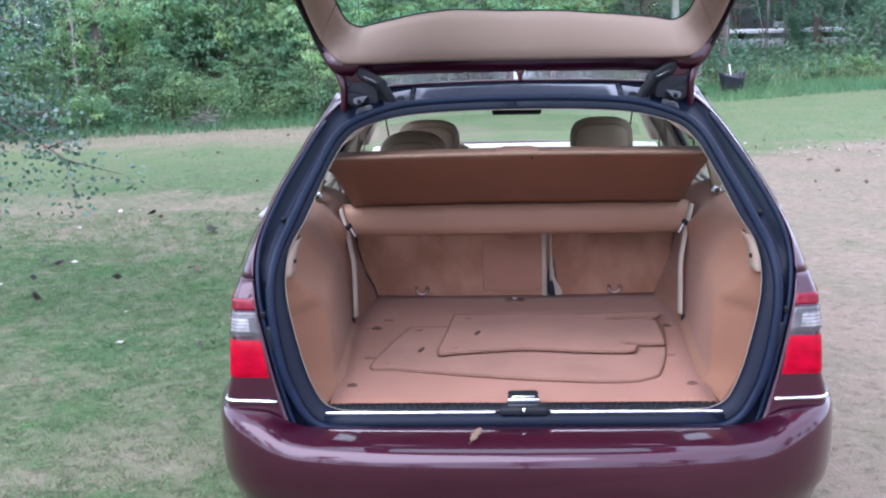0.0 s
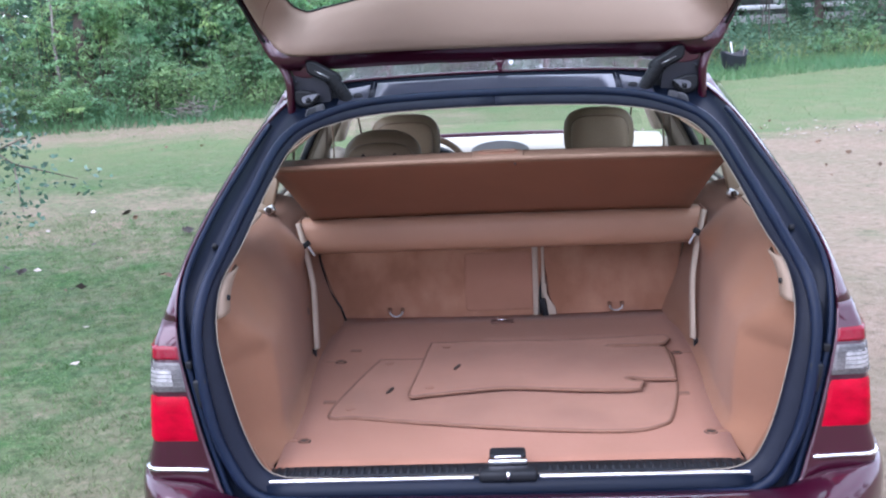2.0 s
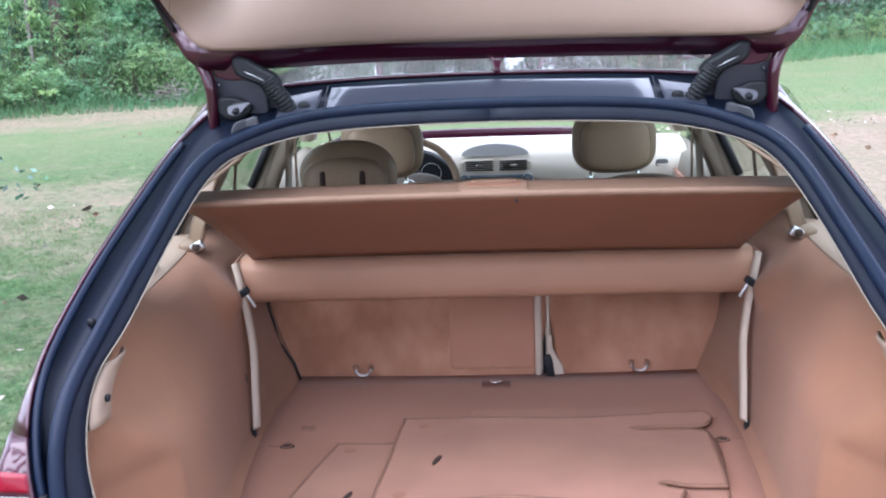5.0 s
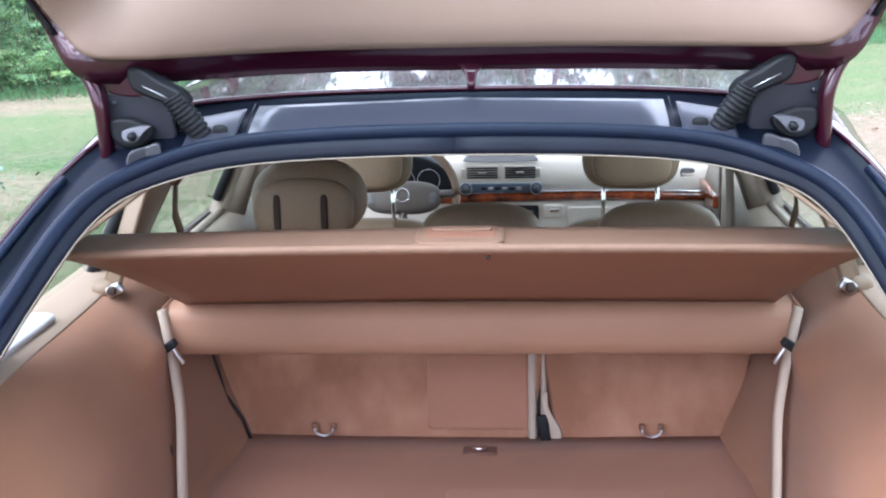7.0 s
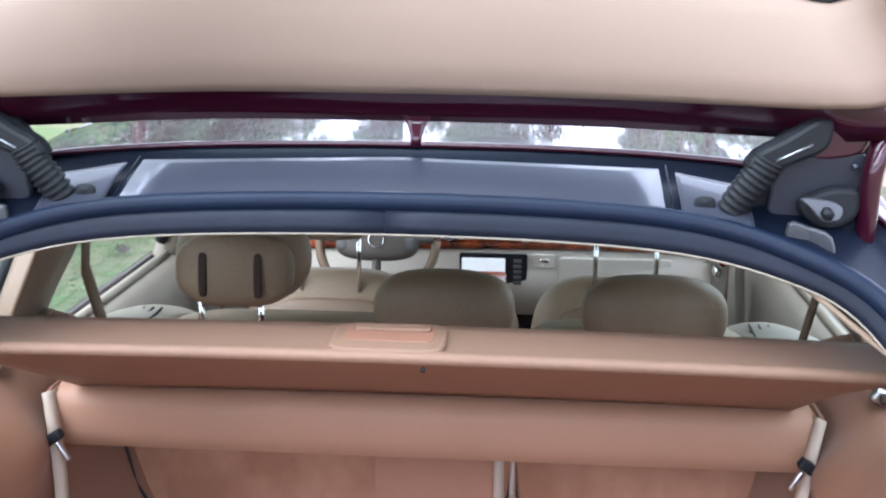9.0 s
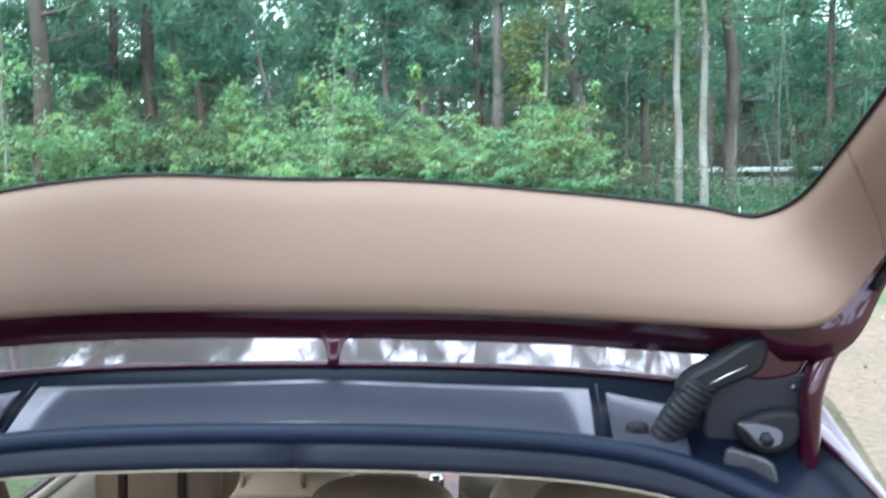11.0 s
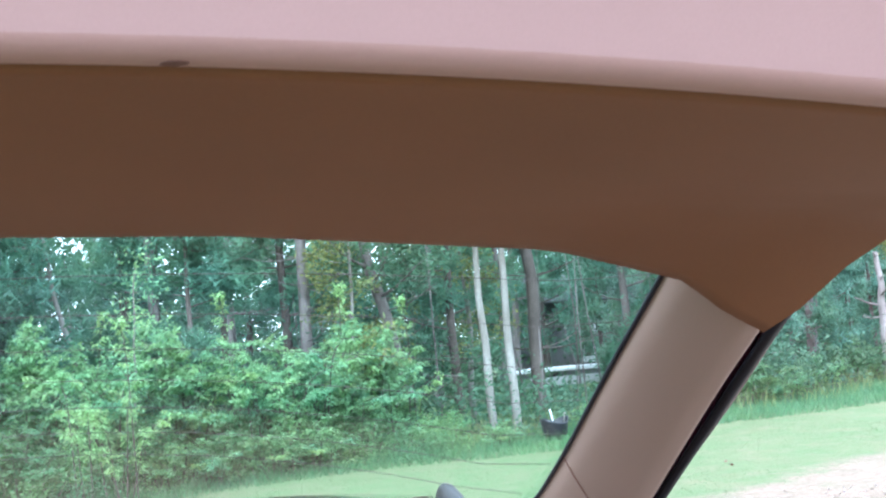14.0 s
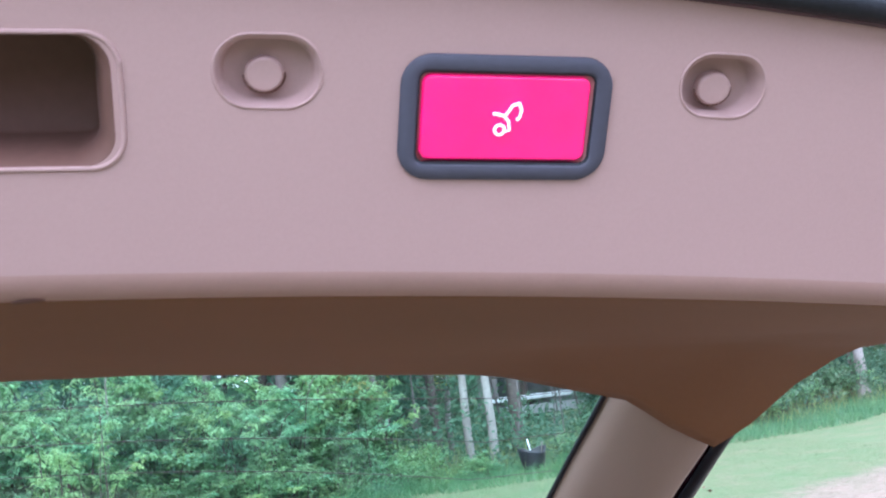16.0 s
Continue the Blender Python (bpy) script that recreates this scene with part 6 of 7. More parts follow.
    tube("hinge_bolt", [hx((0.497, 0.416, 1.452)), hx((0.497, 0.406, 1.452))], 0.0038, GREY_PLATE, hinge, sides=8)
    plate("hinge_leg", spline([(0.428, 1.393), (0.450, 1.390), (0.471, 1.382), (0.474, 1.350), (0.450, 1.348), (0.429, 1.352)], 3, True), lambda u, v, h, s=sgn: Vector((s * u, 0.396 - h - 0.6 * max(0.0, u - 0.45), v)), HINGE_STEEL, hinge, "grey steel hinge foot", 0.008, 0.003)
    tube("hinge_bolt", [hx((0.497, 0.414, 1.372)), hx((0.497, 0.402, 1.372))], 0.005, CHROME, hinge, "small brass-coloured bolt", 6)
    rows = []
    for k in range(10):
        t = k / 9
        c = along(t, [0, 0.5, 0.8, 1.0], [(0.514, 0.408, 1.368), (0.512, 0.396, 1.448), (0.522, 0.402, 1.480), (0.540, 0.410, 1.506)])
        w = lerp(t, [0, 0.5, 1], [0.009, 0.009, 0.013])
        rows.append([(sgn * (c[0] + dx * w), c[1] + dy, c[2]) for dx, dy in ((-1, 0.012), (-1, -0.006), (0, -0.012), (1, -0.006), (1, 0.02))])
    sheet("painted_arm", rows, PAINT, hinge, "burgundy gate corner", solid=0.004, sub=1)

# ---- plants ----
def leaf_cloud(centres, spread, count, size, rng, slim=0.45, droop=0.3, flat=0.0):
    """Small folded leaves scattered round the centres: vertices and faces."""
    c = np.asarray(centres, float)
    pick = rng.integers(0, len(c), count)
    sp = np.asarray(spread, float)
    pos = c[pick] + rng.normal(0, 1, (count, 3)) * sp
    d = rng.normal(0, 1, (count, 3))
    d[:, 2] = d[:, 2] * (1 - flat) * 0.7 - droop
    d /= np.linalg.norm(d, axis=1)[:, None]
    o = np.cross(d, rng.normal(0, 1, (count, 3)))
    o /= np.linalg.norm(o, axis=1)[:, None] + 1e-9
    ln = size * rng.uniform(0.6, 1.3, (count, 1))
    a, b = pos - d * ln / 2, pos + d * ln / 2
    m = pos + np.cross(d, o) * ln * 0.08
    l, r = m + o * ln * slim / 2, m - o * ln * slim / 2
    verts = np.stack([a, l, b, r], 1).reshape(-1, 3)
    faces = np.arange(count * 4).reshape(-1, 4)
    return verts, faces


def quad_mesh(name, verts, faces, mat):
    me = bpy.data.meshes.new(name)
    n, k = len(faces), len(faces[0])
    me.vertices.add(len(verts))
    me.vertices.foreach_set("co", np.asarray(verts, np.float32).ravel())
    me.loops.add(n * k)
    me.loops.foreach_set("vertex_index", np.asarray(faces, np.int32).ravel())
    me.polygons.add(n)
    me.polygons.foreach_set("loop_start", np.arange(0, n * k, k, dtype=np.int32))
    me.polygons.foreach_set("loop_total", np.full(n, k, np.int32))
    me.materials.append(mat)
    me.update(calc_edges=True)
    me.validate()
    return me


def stems_mesh(name, lines, mat):
    verts, faces = [], []
    for pts, rad in lines:
        v, f = tube_data(pts, rad, 6 if max(rad) > 0.022 else 3, 1.0, len(verts))
        verts += v
        faces += f
    me = bpy.data.meshes.new(name)
    me.from_pydata([tuple(v) for v in verts], [], faces)
    me.materials.append(mat)
    me.polygons.foreach_set("use_smooth", [True] * len(me.polygons))
    return me


def sprays(twigs, pairs, size, slim, rng, droop=0.55, sag=0.25):
    """Leaflets in two rows along arching twigs, each twig a start, a direction and a length."""
    p0 = np.array([t[0] for t in twigs])
    d = np.array([t[1] for t in twigs])
    ln = np.array([t[2] for t in twigs])
    n = len(twigs)
    d /= np.linalg.norm(d, axis=1)[:, None] + 1e-9
    up = np.array((0.0, 0.0, 1.0))
    side = np.cross(d, up + rng.normal(0, 0.25, (n, 3)))
    side /= np.linalg.norm(side, axis=1)[:, None] + 1e-9
    verts = []
    for k in range(pairs):
        t = (k + 0.6) / pairs
        at = p0 + d * (ln * t)[:, None] - up * (sag * ln * t * t)[:, None]
        for s in (1, -1):
            a = side * s * rng.uniform(0.5, 1.0, (n, 1)) + d * rng.uniform(0.2, 0.7, (n, 1)) - up * (droop * rng.uniform(0.3, 1.6, (n, 1)))
            a /= np.linalg.norm(a, axis=1)[:, None]
            w = np.cross(a, up + rng.normal(0, 0.5, (n, 3)))
            w /= np.linalg.norm(w, axis=1)[:, None] + 1e-9
            l = size * rng.uniform(0.6, 1.25, (n, 1)) * (1.1 - 0.45 * t)
            q = at + rng.normal(0, 0.012, (n, 3))
            m = q + a * l * 0.5 - up * l * 0.05
            verts.append(np.stack([q, m + w * l * slim / 2, q + a * l - up * l * 0.12, m - w * l * slim / 2], 1))
    v = np.concatenate(verts).reshape(-1, 3)
    return v, np.arange(len(v)).reshape(-1, 4)


def bush(rng, height, width, leaf_mat, twigs_each, pairs, size, slim, droop, stems=16, bark=BARK_PINE, reach_low=0.15):
    """A shrub of arching stems set with leafy sprays, its foot at the origin."""
    holder = new("shrub")
    lines, twigs = [], []
    for k in range(stems):
        a, reach = rng.uniform(0, 2 * math.pi), rng.uniform(reach_low, 1.0) * width / 2
        h = height * rng.uniform(0.50, 1.0) * (1.05 - 0.40 * reach / (width / 2))
        foot = np.array((rng.normal(0, width * 0.13), rng.normal(0, width * 0.13), 0.0))
        tip = foot + np.array((math.cos(a) * reach, math.sin(a) * reach, h))
        bend = foot + (tip - foot) * np.array((0.45, 0.45, 0.78)) + np.array((0, 0, 0.06 * h))
        pts = spline([foot, foot * 0.55 + bend * 0.45 + np.array((0, 0, 0.05 * h)), bend, tip], 6)
        lines.append(([tuple(p) for p in pts], [0.015 * (1 - 0.8 * i / len(pts)) for i in range(len(pts))]))
        for q in range(twigs_each):
            t = rng.uniform(0.22, 1.0) ** 0.8 * (len(pts) - 1.01)
            i = int(t)
            p = pts[i] + (pts[i + 1] - pts[i]) * (t - i)
            along_stem = pts[i + 1] - pts[i]
            along_stem = along_stem / (np.linalg.norm(along_stem) + 1e-9)
            b = rng.uniform(0, 2 * math.pi)
            out = np.array((math.cos(b), math.sin(b), rng.uniform(-0.15, 0.55))) + along_stem * rng.uniform(0.2, 1.0)
            length = rng.uniform(0.22, 0.55) * (1.15 - 0.5 * t / len(pts)) * width / 2.4
            twigs.append((p, out, length))
            if q % 3 == 0:
                e = out / np.linalg.norm(out)
                lines.append(([tuple(p), tuple(p + e * length * 0.5), tuple(p + e * length - np.array((0, 0, 0.2 * length)))], [0.004, 0.003, 0.0015]))
    st = new("branch_frame", stems_mesh("branch_frame", lines, bark))
    st.parent = holder
    v, f = sprays(twigs, pairs, size, slim, rng, droop)
    v[:, 2] = np.maximum(v[:, 2], 0.01)
    lf = new("foliage", quad_mesh("foliage", v, f, leaf_mat))
    lf.parent = holder
    return holder


def tufts(centres, needles, length, width, rng):
    """Pine needles standing out from tuft centres, one slim triangle each."""
    c = np.repeat(np.asarray(centres, float), needles, 0)
    n = len(c)
    d = rng.normal(0, 1, (n, 3)) + np.array((0, 0, 0.35))
    d /= np.linalg.norm(d, axis=1)[:, None]
    w = np.cross(d, rng.normal(0, 1, (n, 3)))
    w /= np.linalg.norm(w, axis=1)[:, None] + 1e-9
    ln = length * rng.uniform(0.6, 1.2, (n, 1))
    c = c + rng.normal(0, length * 0.28, (n, 3))
    v = np.stack([c + w * width / 2, c - w * width / 2, c + d * ln], 1).reshape(-1, 3)
    return v, np.arange(len(v)).reshape(-1, 3)


def tree(rng, height, girth, bark, leaf_mat, count, size, low=0.45, spread=1.6, limbs=14, lean=0.0, kind="tree", pine=False, bare=0, crook=0.03):
    """A tapered trunk with limbs and side twigs; a pine carries tufts of needles, the others small leaves. bare: dead limbs below the crown."""
    holder = new(kind)
    pts = [np.array((lean * height * (k / 8) ** 1.3 + rng.normal(0, crook) * height / 6, rng.normal(0, crook) * height / 6, height * k / 8)) for k in range(9)]
    pts[0] = np.array((0.0, 0.0, -0.05))
    line = spline(pts, 3)
    lines = [([tuple(p) for p in line], [girth * (1.15 - 0.85 * i / len(line)) + (girth * 0.35 if i == 0 else 0) for i in range(len(line))])]
    cents = []
    for k in range(limbs + bare):
        dead = k >= limbs
        t = low + (0.99 - low) * (k + rng.uniform(0, 0.8)) / limbs if not dead else rng.uniform(0.12, low + 0.1)
        base = line[min(int(t * (len(line) - 1)), len(line) - 1)]
        a, r = rng.uniform(0, 2 * math.pi), spread * rng.uniform(0.45, 1.0) * (1.15 - 0.75 * max(0.0, t - low) / (1 - low)) * (0.7 if dead else 1.0)
        tip = base + np.array((math.cos(a) * r, math.sin(a) * r, r * rng.uniform(0.0, 0.45)))
        limb = spline([base, 0.5 * (base + tip) + np.array((0, 0, -0.06 * r)), tip], 4)
        lines.append(([tuple(p) for p in limb], [girth * (0.14 if dead else 0.24) * (1 - 0.78 * i / len(limb)) for i in range(len(limb))]))
        for q in range(4 if dead or not count else 5):
            i = int(rng.integers(3, len(limb)))
            e = limb[i] + np.array((rng.normal(0, 0.30), rng.normal(0, 0.30), rng.uniform(-0.05, 0.30))) * r * 0.55
            lines.append(([tuple(limb[i]), tuple(0.5 * (limb[i] + e) + np.array((0, 0, 0.02))), tuple(e)], [girth * 0.07, girth * 0.05, girth * 0.025]))
            if not dead:
                cents += [e, 0.5 * (e + limb[i])]
        if not dead:
            cents += limb[4:]
    trunk = new("trunk", stems_mesh("trunk", lines, bark))
    trunk.parent = holder
    if count:
        if pine:
            each = 15
            idx = rng.integers(0, len(cents), count // each)
            v, f = tufts(np.asarray(cents)[idx] + rng.normal(0, 0.11, (len(idx), 3)) * spread * 0.5, each, size, size * 0.14, rng)
        else:
            v, f = leaf_cloud(cents, (0.17, 0.17, 0.12), count, size, rng, 0.45, 0.15)
        crown = new("crown", quad_mesh("crown", v, f, leaf_mat))
        crown.parent = holder
    return holder


rng = np.random.default_rng(7)


def put(ob, x, y, turn=0.0, size=1.0):
    ob.matrix_basis = pose(x, y, ground_height(x, y) - 0.01, 0, 0, turn) @ Matrix.Diagonal((size, size, size, 1))
    return ob


def again(ob, x, y, turn, size=1.0):
    c = copy_thing(ob, pose(x, y, ground_height(x, y) - 0.01, 0, 0, turn))
    c.scale = (size, size, size)
    return c


# light green bushes along the lawn's edge
EDGE = "bushes at the wood's edge"
kinds = [
    tagged(bush(rng, 2.7, 2.3, LEAF_LIGHT, 24, 10, 0.100, 0.32, 0.65, 26), "tall light green bush with drooping narrow leaves", "bush", EDGE),
    tagged(bush(rng, 2.3, 2.5, LEAF_LIGHT, 22, 9, 0.095, 0.36, 0.55, 26), "light green leafy bush with arching stems", "bush", EDGE),
    tagged(bush(rng, 1.4, 2.0, LEAF_MID, 20, 9, 0.075, 0.42, 0.35, 22), "low mid-green bush at the lawn edge", "bush", EDGE),
    tagged(bush(rng, 0.9, 1.5, LEAF_LIGHT, 20, 8, 0.065, 0.42, 0.2, 18), "small light green leafy bush", "bush", EDGE),
    tagged(bush(rng, 3.1, 1.5, LEAF_PALE, 15, 9, 0.105, 0.28, 0.7, 9, reach_low=0.05), "tall thin bush of a few leaning leafy stems", "bush", EDGE),
]
spots = [(0, -4.6, 17.6, 1.20), (1, -3.3, 17.4, 1.25), (0, -2.1, 18.0, 1.10), (1, -0.8, 18.0, 1.10), (0, -6.2, 16.2, 1.15), (1, 0.4, 18.7, 1.20), (0, 1.25, 19.3, 0.98), (2, -5.4, 14.6, 0.95), (2, -3.9, 15.4, 0.9), (2, -2.5, 16.6, 0.85), (3, -1.2, 16.9, 0.95), (3, 0.3, 17.6, 1.0), (1, -8.2, 14.4, 1.05), (0, -10.0, 13.6, 1.05), (2, -7.2, 13.4, 0.95), (2, -9.1, 12.3, 0.9), (1, -12.0, 12.6, 1.1), (3, -6.3, 13.6, 0.85), (3, 3.55, 18.9, 0.55), (2, 9.4, 22.8, 0.95), (3, 10.4, 22.6, 0.9), (3, 11.9, 24.2, 1.1), (2, 13.6, 26.2, 1.0), (3, 15.2, 27.2, 1.1), (3, 5.6, 21.2, 0.55), (2, 17.5, 29.5, 1.1), (3, -4.7, 16.0, 1.1), (3, -3.3, 16.6, 1.1), (3, -2.0, 17.0, 1.1), (3, -0.3, 17.3, 1.0), (2, -1.1, 17.4, 0.8), (2, 0.9, 18.2, 0.8), (3, 1.8, 18.7, 0.8), (4, -5.2, 17.2, 1.15), (4, -1.45, 18.6, 1.12), (4, 1.75, 19.4, 1.02), (4, -3.0, 18.4, 1.05), (4, 0.85, 19.2, 1.12), (4, -7.3, 15.4, 1.1), (4, -2.5, 15.0, 0.95), (3, 2.6, 19.4, 0.8), (2, 1.9, 19.6, 0.75), (3, -8.1, 12.6, 0.8), (3, 6.9, 21.6, 0.7), (3, 8.1, 22.2, 0.8)]
first = set()
for k, x, y, s in spots:
    a = float(rng.uniform(0, 360))
    if k not in first:
        first.add(k)
        put(kinds[k], x, y, a, s)
    else:
        again(kinds[k], x, y, a, s)

# trees that can be told apart
def lone_tree(x, y, label, **kw):
    t = tree(rng, **kw)
    tagged(t, label, "tree", "trees of the wood")
    return put(t, x, y, float(rng.uniform(0, 30)))


lone_tree(3.65, 20.6, "slim pale-barked tree beside the bushes", height=7.4, girth=0.082, bark=BARK_PALE, leaf_mat=LEAF_MID, count=2200, size=0.10, low=0.55, spread=1.2, limbs=12, lean=-0.03, crook=0.012)
lone_tree(4.12, 20.7, "slim pale-barked tree with a crooked stem", height=7.2, girth=0.085, bark=BARK_PALE, leaf_mat=LEAF_MID, count=2200, size=0.10, low=0.55, spread=1.2, limbs=12, lean=-0.01, crook=0.022)
lone_tree(5.2, 23.5, "dark straight pine trunk behind the tub", height=13.0, girth=0.14, bark=BARK_PINE, leaf_mat=NEEDLES, count=9000, size=0.26, low=0.30, spread=2.3, limbs=26, pine=True, bare=8)
leaning = lone_tree(2.13, 21.0, "grey tree leaning over the bushes", height=7.0, girth=0.15, bark=BARK_GREY, leaf_mat=LEAF_DARK, count=4200, size=0.12, low=0.45, spread=1.9, limbs=16, lean=-0.20, bare=5)
leaning.matrix_basis = pose(2.13, 21.0, 0)
lone_tree(0.2, 20.8, "grey pine with bare lower branches", height=13.0, girth=0.12, bark=BARK_GREY, leaf_mat=NEEDLES, count=8000, size=0.26, low=0.36, spread=2.0, limbs=24, pine=True, bare=18, crook=0.015)
lone_tree(-1.5, 22.5, "thin dark pine trunk behind the bushes", height=8.5, girth=0.08, bark=BARK_PINE, leaf_mat=NEEDLES, count=6000, size=0.25, low=0.40, spread=1.7, limbs=20, pine=True, bare=6, crook=0.015)
lone_tree(-5.9, 18.6, "dark pine trunk behind the bushes", height=13.0, girth=0.12, bark=BARK_PINE, leaf_mat=NEEDLES, count=8000, size=0.25, low=0.40, spread=1.9, limbs=22, pine=True, bare=8, crook=0.015)
lone_tree(-7.0, 16.4, "reddish pine trunk in the undergrowth", height=10.0, girth=0.16, bark=BARK_PINE, leaf_mat=NEEDLES, count=7000, size=0.25, low=0.40, spread=1.9, limbs=20, pine=True, bare=6)
lone_tree(-3.75, 20.0, "bent bare dead tree above the bushes", height=5.6, girth=0.07, bark=BARK_PALE, leaf_mat=LEAF_MID, count=0, size=0.1, low=0.5, spread=1.5, limbs=7, lean=-0.16, crook=0.05)
lone_tree(11.2, 26.2, "bare pale many-stemmed small tree", height=4.2, girth=0.06, bark=BARK_PALE, leaf_mat=LEAF_MID, count=0, size=0.1, low=0.12, spread=1.3, limbs=12, lean=-0.12)
lone_tree(15.1, 26.6, "broken pale trunk beyond the lawn", height=3.4, girth=0.16, bark=BARK_PALE, leaf_mat=LEAF_MID, count=0, size=0.1, low=0.5, spread=0.8, limbs=5)
lone_tree(-2.55, 17.0, "thin pale stem among the bushes", height=3.6, girth=0.022, bark=BARK_PALE, leaf_mat=LEAF_LIGHT, count=700, size=0.09, low=0.4, spread=0.8, limbs=8, lean=0.05)
lone_tree(-6.9, 14.9, "thin pale stem at the wood's edge", height=3.4, girth=0.025, bark=BARK_PALE, leaf_mat=LEAF_LIGHT, count=600, size=0.09, low=0.45, spread=0.8, limbs=7)

# the wood behind: copies of a few trees
def wood_tree(label, **kw):
    return tagged(tree(rng, **kw), label, "tree", "trees of the wood")


base_trees = [
    wood_tree("dark green pine of the wood", height=8.2, girth=0.11, bark=BARK_PINE, leaf_mat=NEEDLES, count=10500, size=0.27, low=0.18, spread=2.1, limbs=34, pine=True, bare=6, crook=0.015),
    wood_tree("broad green tree of the wood", height=6.0, girth=0.10, bark=BARK_GREY, leaf_mat=LEAF_DARK, count=5200, size=0.13, low=0.15, spread=2.2, limbs=26, bare=4),
    wood_tree("slender dark pine of the wood", height=10.0, girth=0.10, bark=BARK_GREY, leaf_mat=NEEDLES, count=9000, size=0.27, low=0.30, spread=1.8, limbs=30, pine=True, bare=12, crook=0.015),
    wood_tree("young green pine of the wood", height=4.8, girth=0.07, bark=BARK_PINE, leaf_mat=NEEDLES, count=9000, size=0.24, low=0.08, spread=1.5, limbs=34, pine=True),
    wood_tree("yellowing slim tree of the wood", height=5.2, girth=0.06, bark=BARK_PALE, leaf_mat=LEAF_YELLOW, count=2600, size=0.11, low=0.25, spread=1.4, limbs=18, bare=4),
]
placed = set()
for row, (dy, gap) in enumerate(((4.6, 2.3), (8.0, 2.3), (12.0, 2.6), (17.0, 3.0), (22.0, 3.2))):
    x = -16.0 - 0.35 * dy
    while x < 17.0 + 0.55 * dy:
        x += gap * float(rng.uniform(0.6, 1.4))
        y = wood_edge(x) + dy + float(rng.uniform(-1.4, 1.4))
        q = int(rng.choice([0, 0, 1, 2, 2, 3, 3, 4]))
        s, a = float(rng.uniform(0.85, 1.2)), float(rng.uniform(0, 360))
        # a thinner spot where the pale house shows
        if (3.9 < x * 20.0 / y < 6.5 and row < 2) or 4.7 < x * 20.0 / y < 5.5:
            continue
        if q not in placed:
            placed.add(q)
            put(base_trees[q], x, y, a, s)
        else:
            again(base_trees[q], x, y, a, s)

# taller trees deep in the wood that close the view
for x, y, q, s in ((-8.6, 37.5, 2, 1.2), (9.0, 40.5, 0, 1.35), (13.6, 41.0, 2, 1.3)):
    again(base_trees[q], x, y, 40.0 * x, s)

# trees round the lawn behind and beside the walk
for k in range(16):
    a = radians(168 + 196 * k / 15 + float(rng.uniform(-3, 3)))
    r = float(rng.uniform(17, 23))
    x, y = r * math.cos(a), -2 + r * math.sin(a)
    again(base_trees[int(rng.choice([0, 1, 2, 0]))], x, y, float(rng.uniform(0, 360)), float(rng.uniform(0.9, 1.25)) * (1.35 if x < -8 else 1.2 if x > 8 else 1.0))

# low ferny growth in front of the bushes
cents = []
for k in range(900):
    x = float(rng.uniform(-9.5, 2.8))
    cents.append((x, wood_edge(x) + float(rng.uniform(0.5, 2.4)), 0.08 + 0.55 * float(rng.uniform(0, 1)) ** 1.5))
v, f = leaf_cloud(cents, (0.13, 0.13, 0.09), 30000, 0.055, rng, 0.4, 0.1)
v[:, 2] = np.maximum(v[:, 2], 0.02)
tagged(new("ferns", quad_mesh("ferns", v, f, LEAF_MID)), "low soft green ferny growth at the lawn's edge", "undergrowth", kind="stuff")

# undergrowth between the trunks
cents = []
for k in range(1100):
    x = float(rng.uniform(-17, 22))
    y = wood_edge(x) + float(rng.uniform(2.0, 12))
    z = abs(float(rng.normal(0, 0.7))) + 0.15
    if 3.7 < x * 20.0 / y < 7.0:
        z *= 0.2 if x * 20.0 / y > 4.7 else 0.5
    cents.append((x, y, z))
v, f = leaf_cloud(cents, (0.30, 0.30, 0.26), 60000, 0.12, rng, 0.45, 0.1)
v[:, 2] = np.maximum(v[:, 2], 0.02)
tagged(new("undergrowth", quad_mesh("undergrowth", v, f, LEAF_DARK)), "dark green undergrowth between the trunks", "undergrowth", kind="stuff")
lines = []
for k in range(70):
    x = float(rng.uniform(-17, 22))
    y = wood_edge(x) + float(rng.uniform(4.0, 14))
    h = float(rng.uniform(1.5, 6.5))
    t = (x + float(rng.normal(0, 0.25)), y, h)
    r = float(rng.uniform(0.010, 0.030))
    lines.append(([(x, y, 0), (0.5 * (x + t[0]) + float(rng.normal(0, 0.08)), y, h / 2), t], [r, r * 0.75, r * 0.3]))
tagged(new("saplings", stems_mesh("saplings", lines, BARK_GREY)), "thin bare saplings among the trees", "saplings", kind="stuff")
# a close screen of woods far behind
cents = []
for k in range(2300):
    x = float(rng.uniform(-30, 42))
    y = wood_edge(x) + float(rng.uniform(24, 36))
    z = abs(float(rng.normal(0, 1))) * 2.4 + 0.3 if k % 2 else float(rng.uniform(2.5, 9.8))
    if not (4.6 < x * 20.0 / y < 5.9 and z < 4.2 and y < 47):
        cents.append((x, y, z))
v, f = leaf_cloud(cents, (0.9, 0.9, 0.8), 125000, 0.32, rng, 0.5, 0.0)
v[:, 2] = np.maximum(v[:, 2], 0.02)
tagged(new("far_woods", quad_mesh("far_woods", v, f, LEAF_DARK)), "dark distant woods", "woods", kind="stuff")

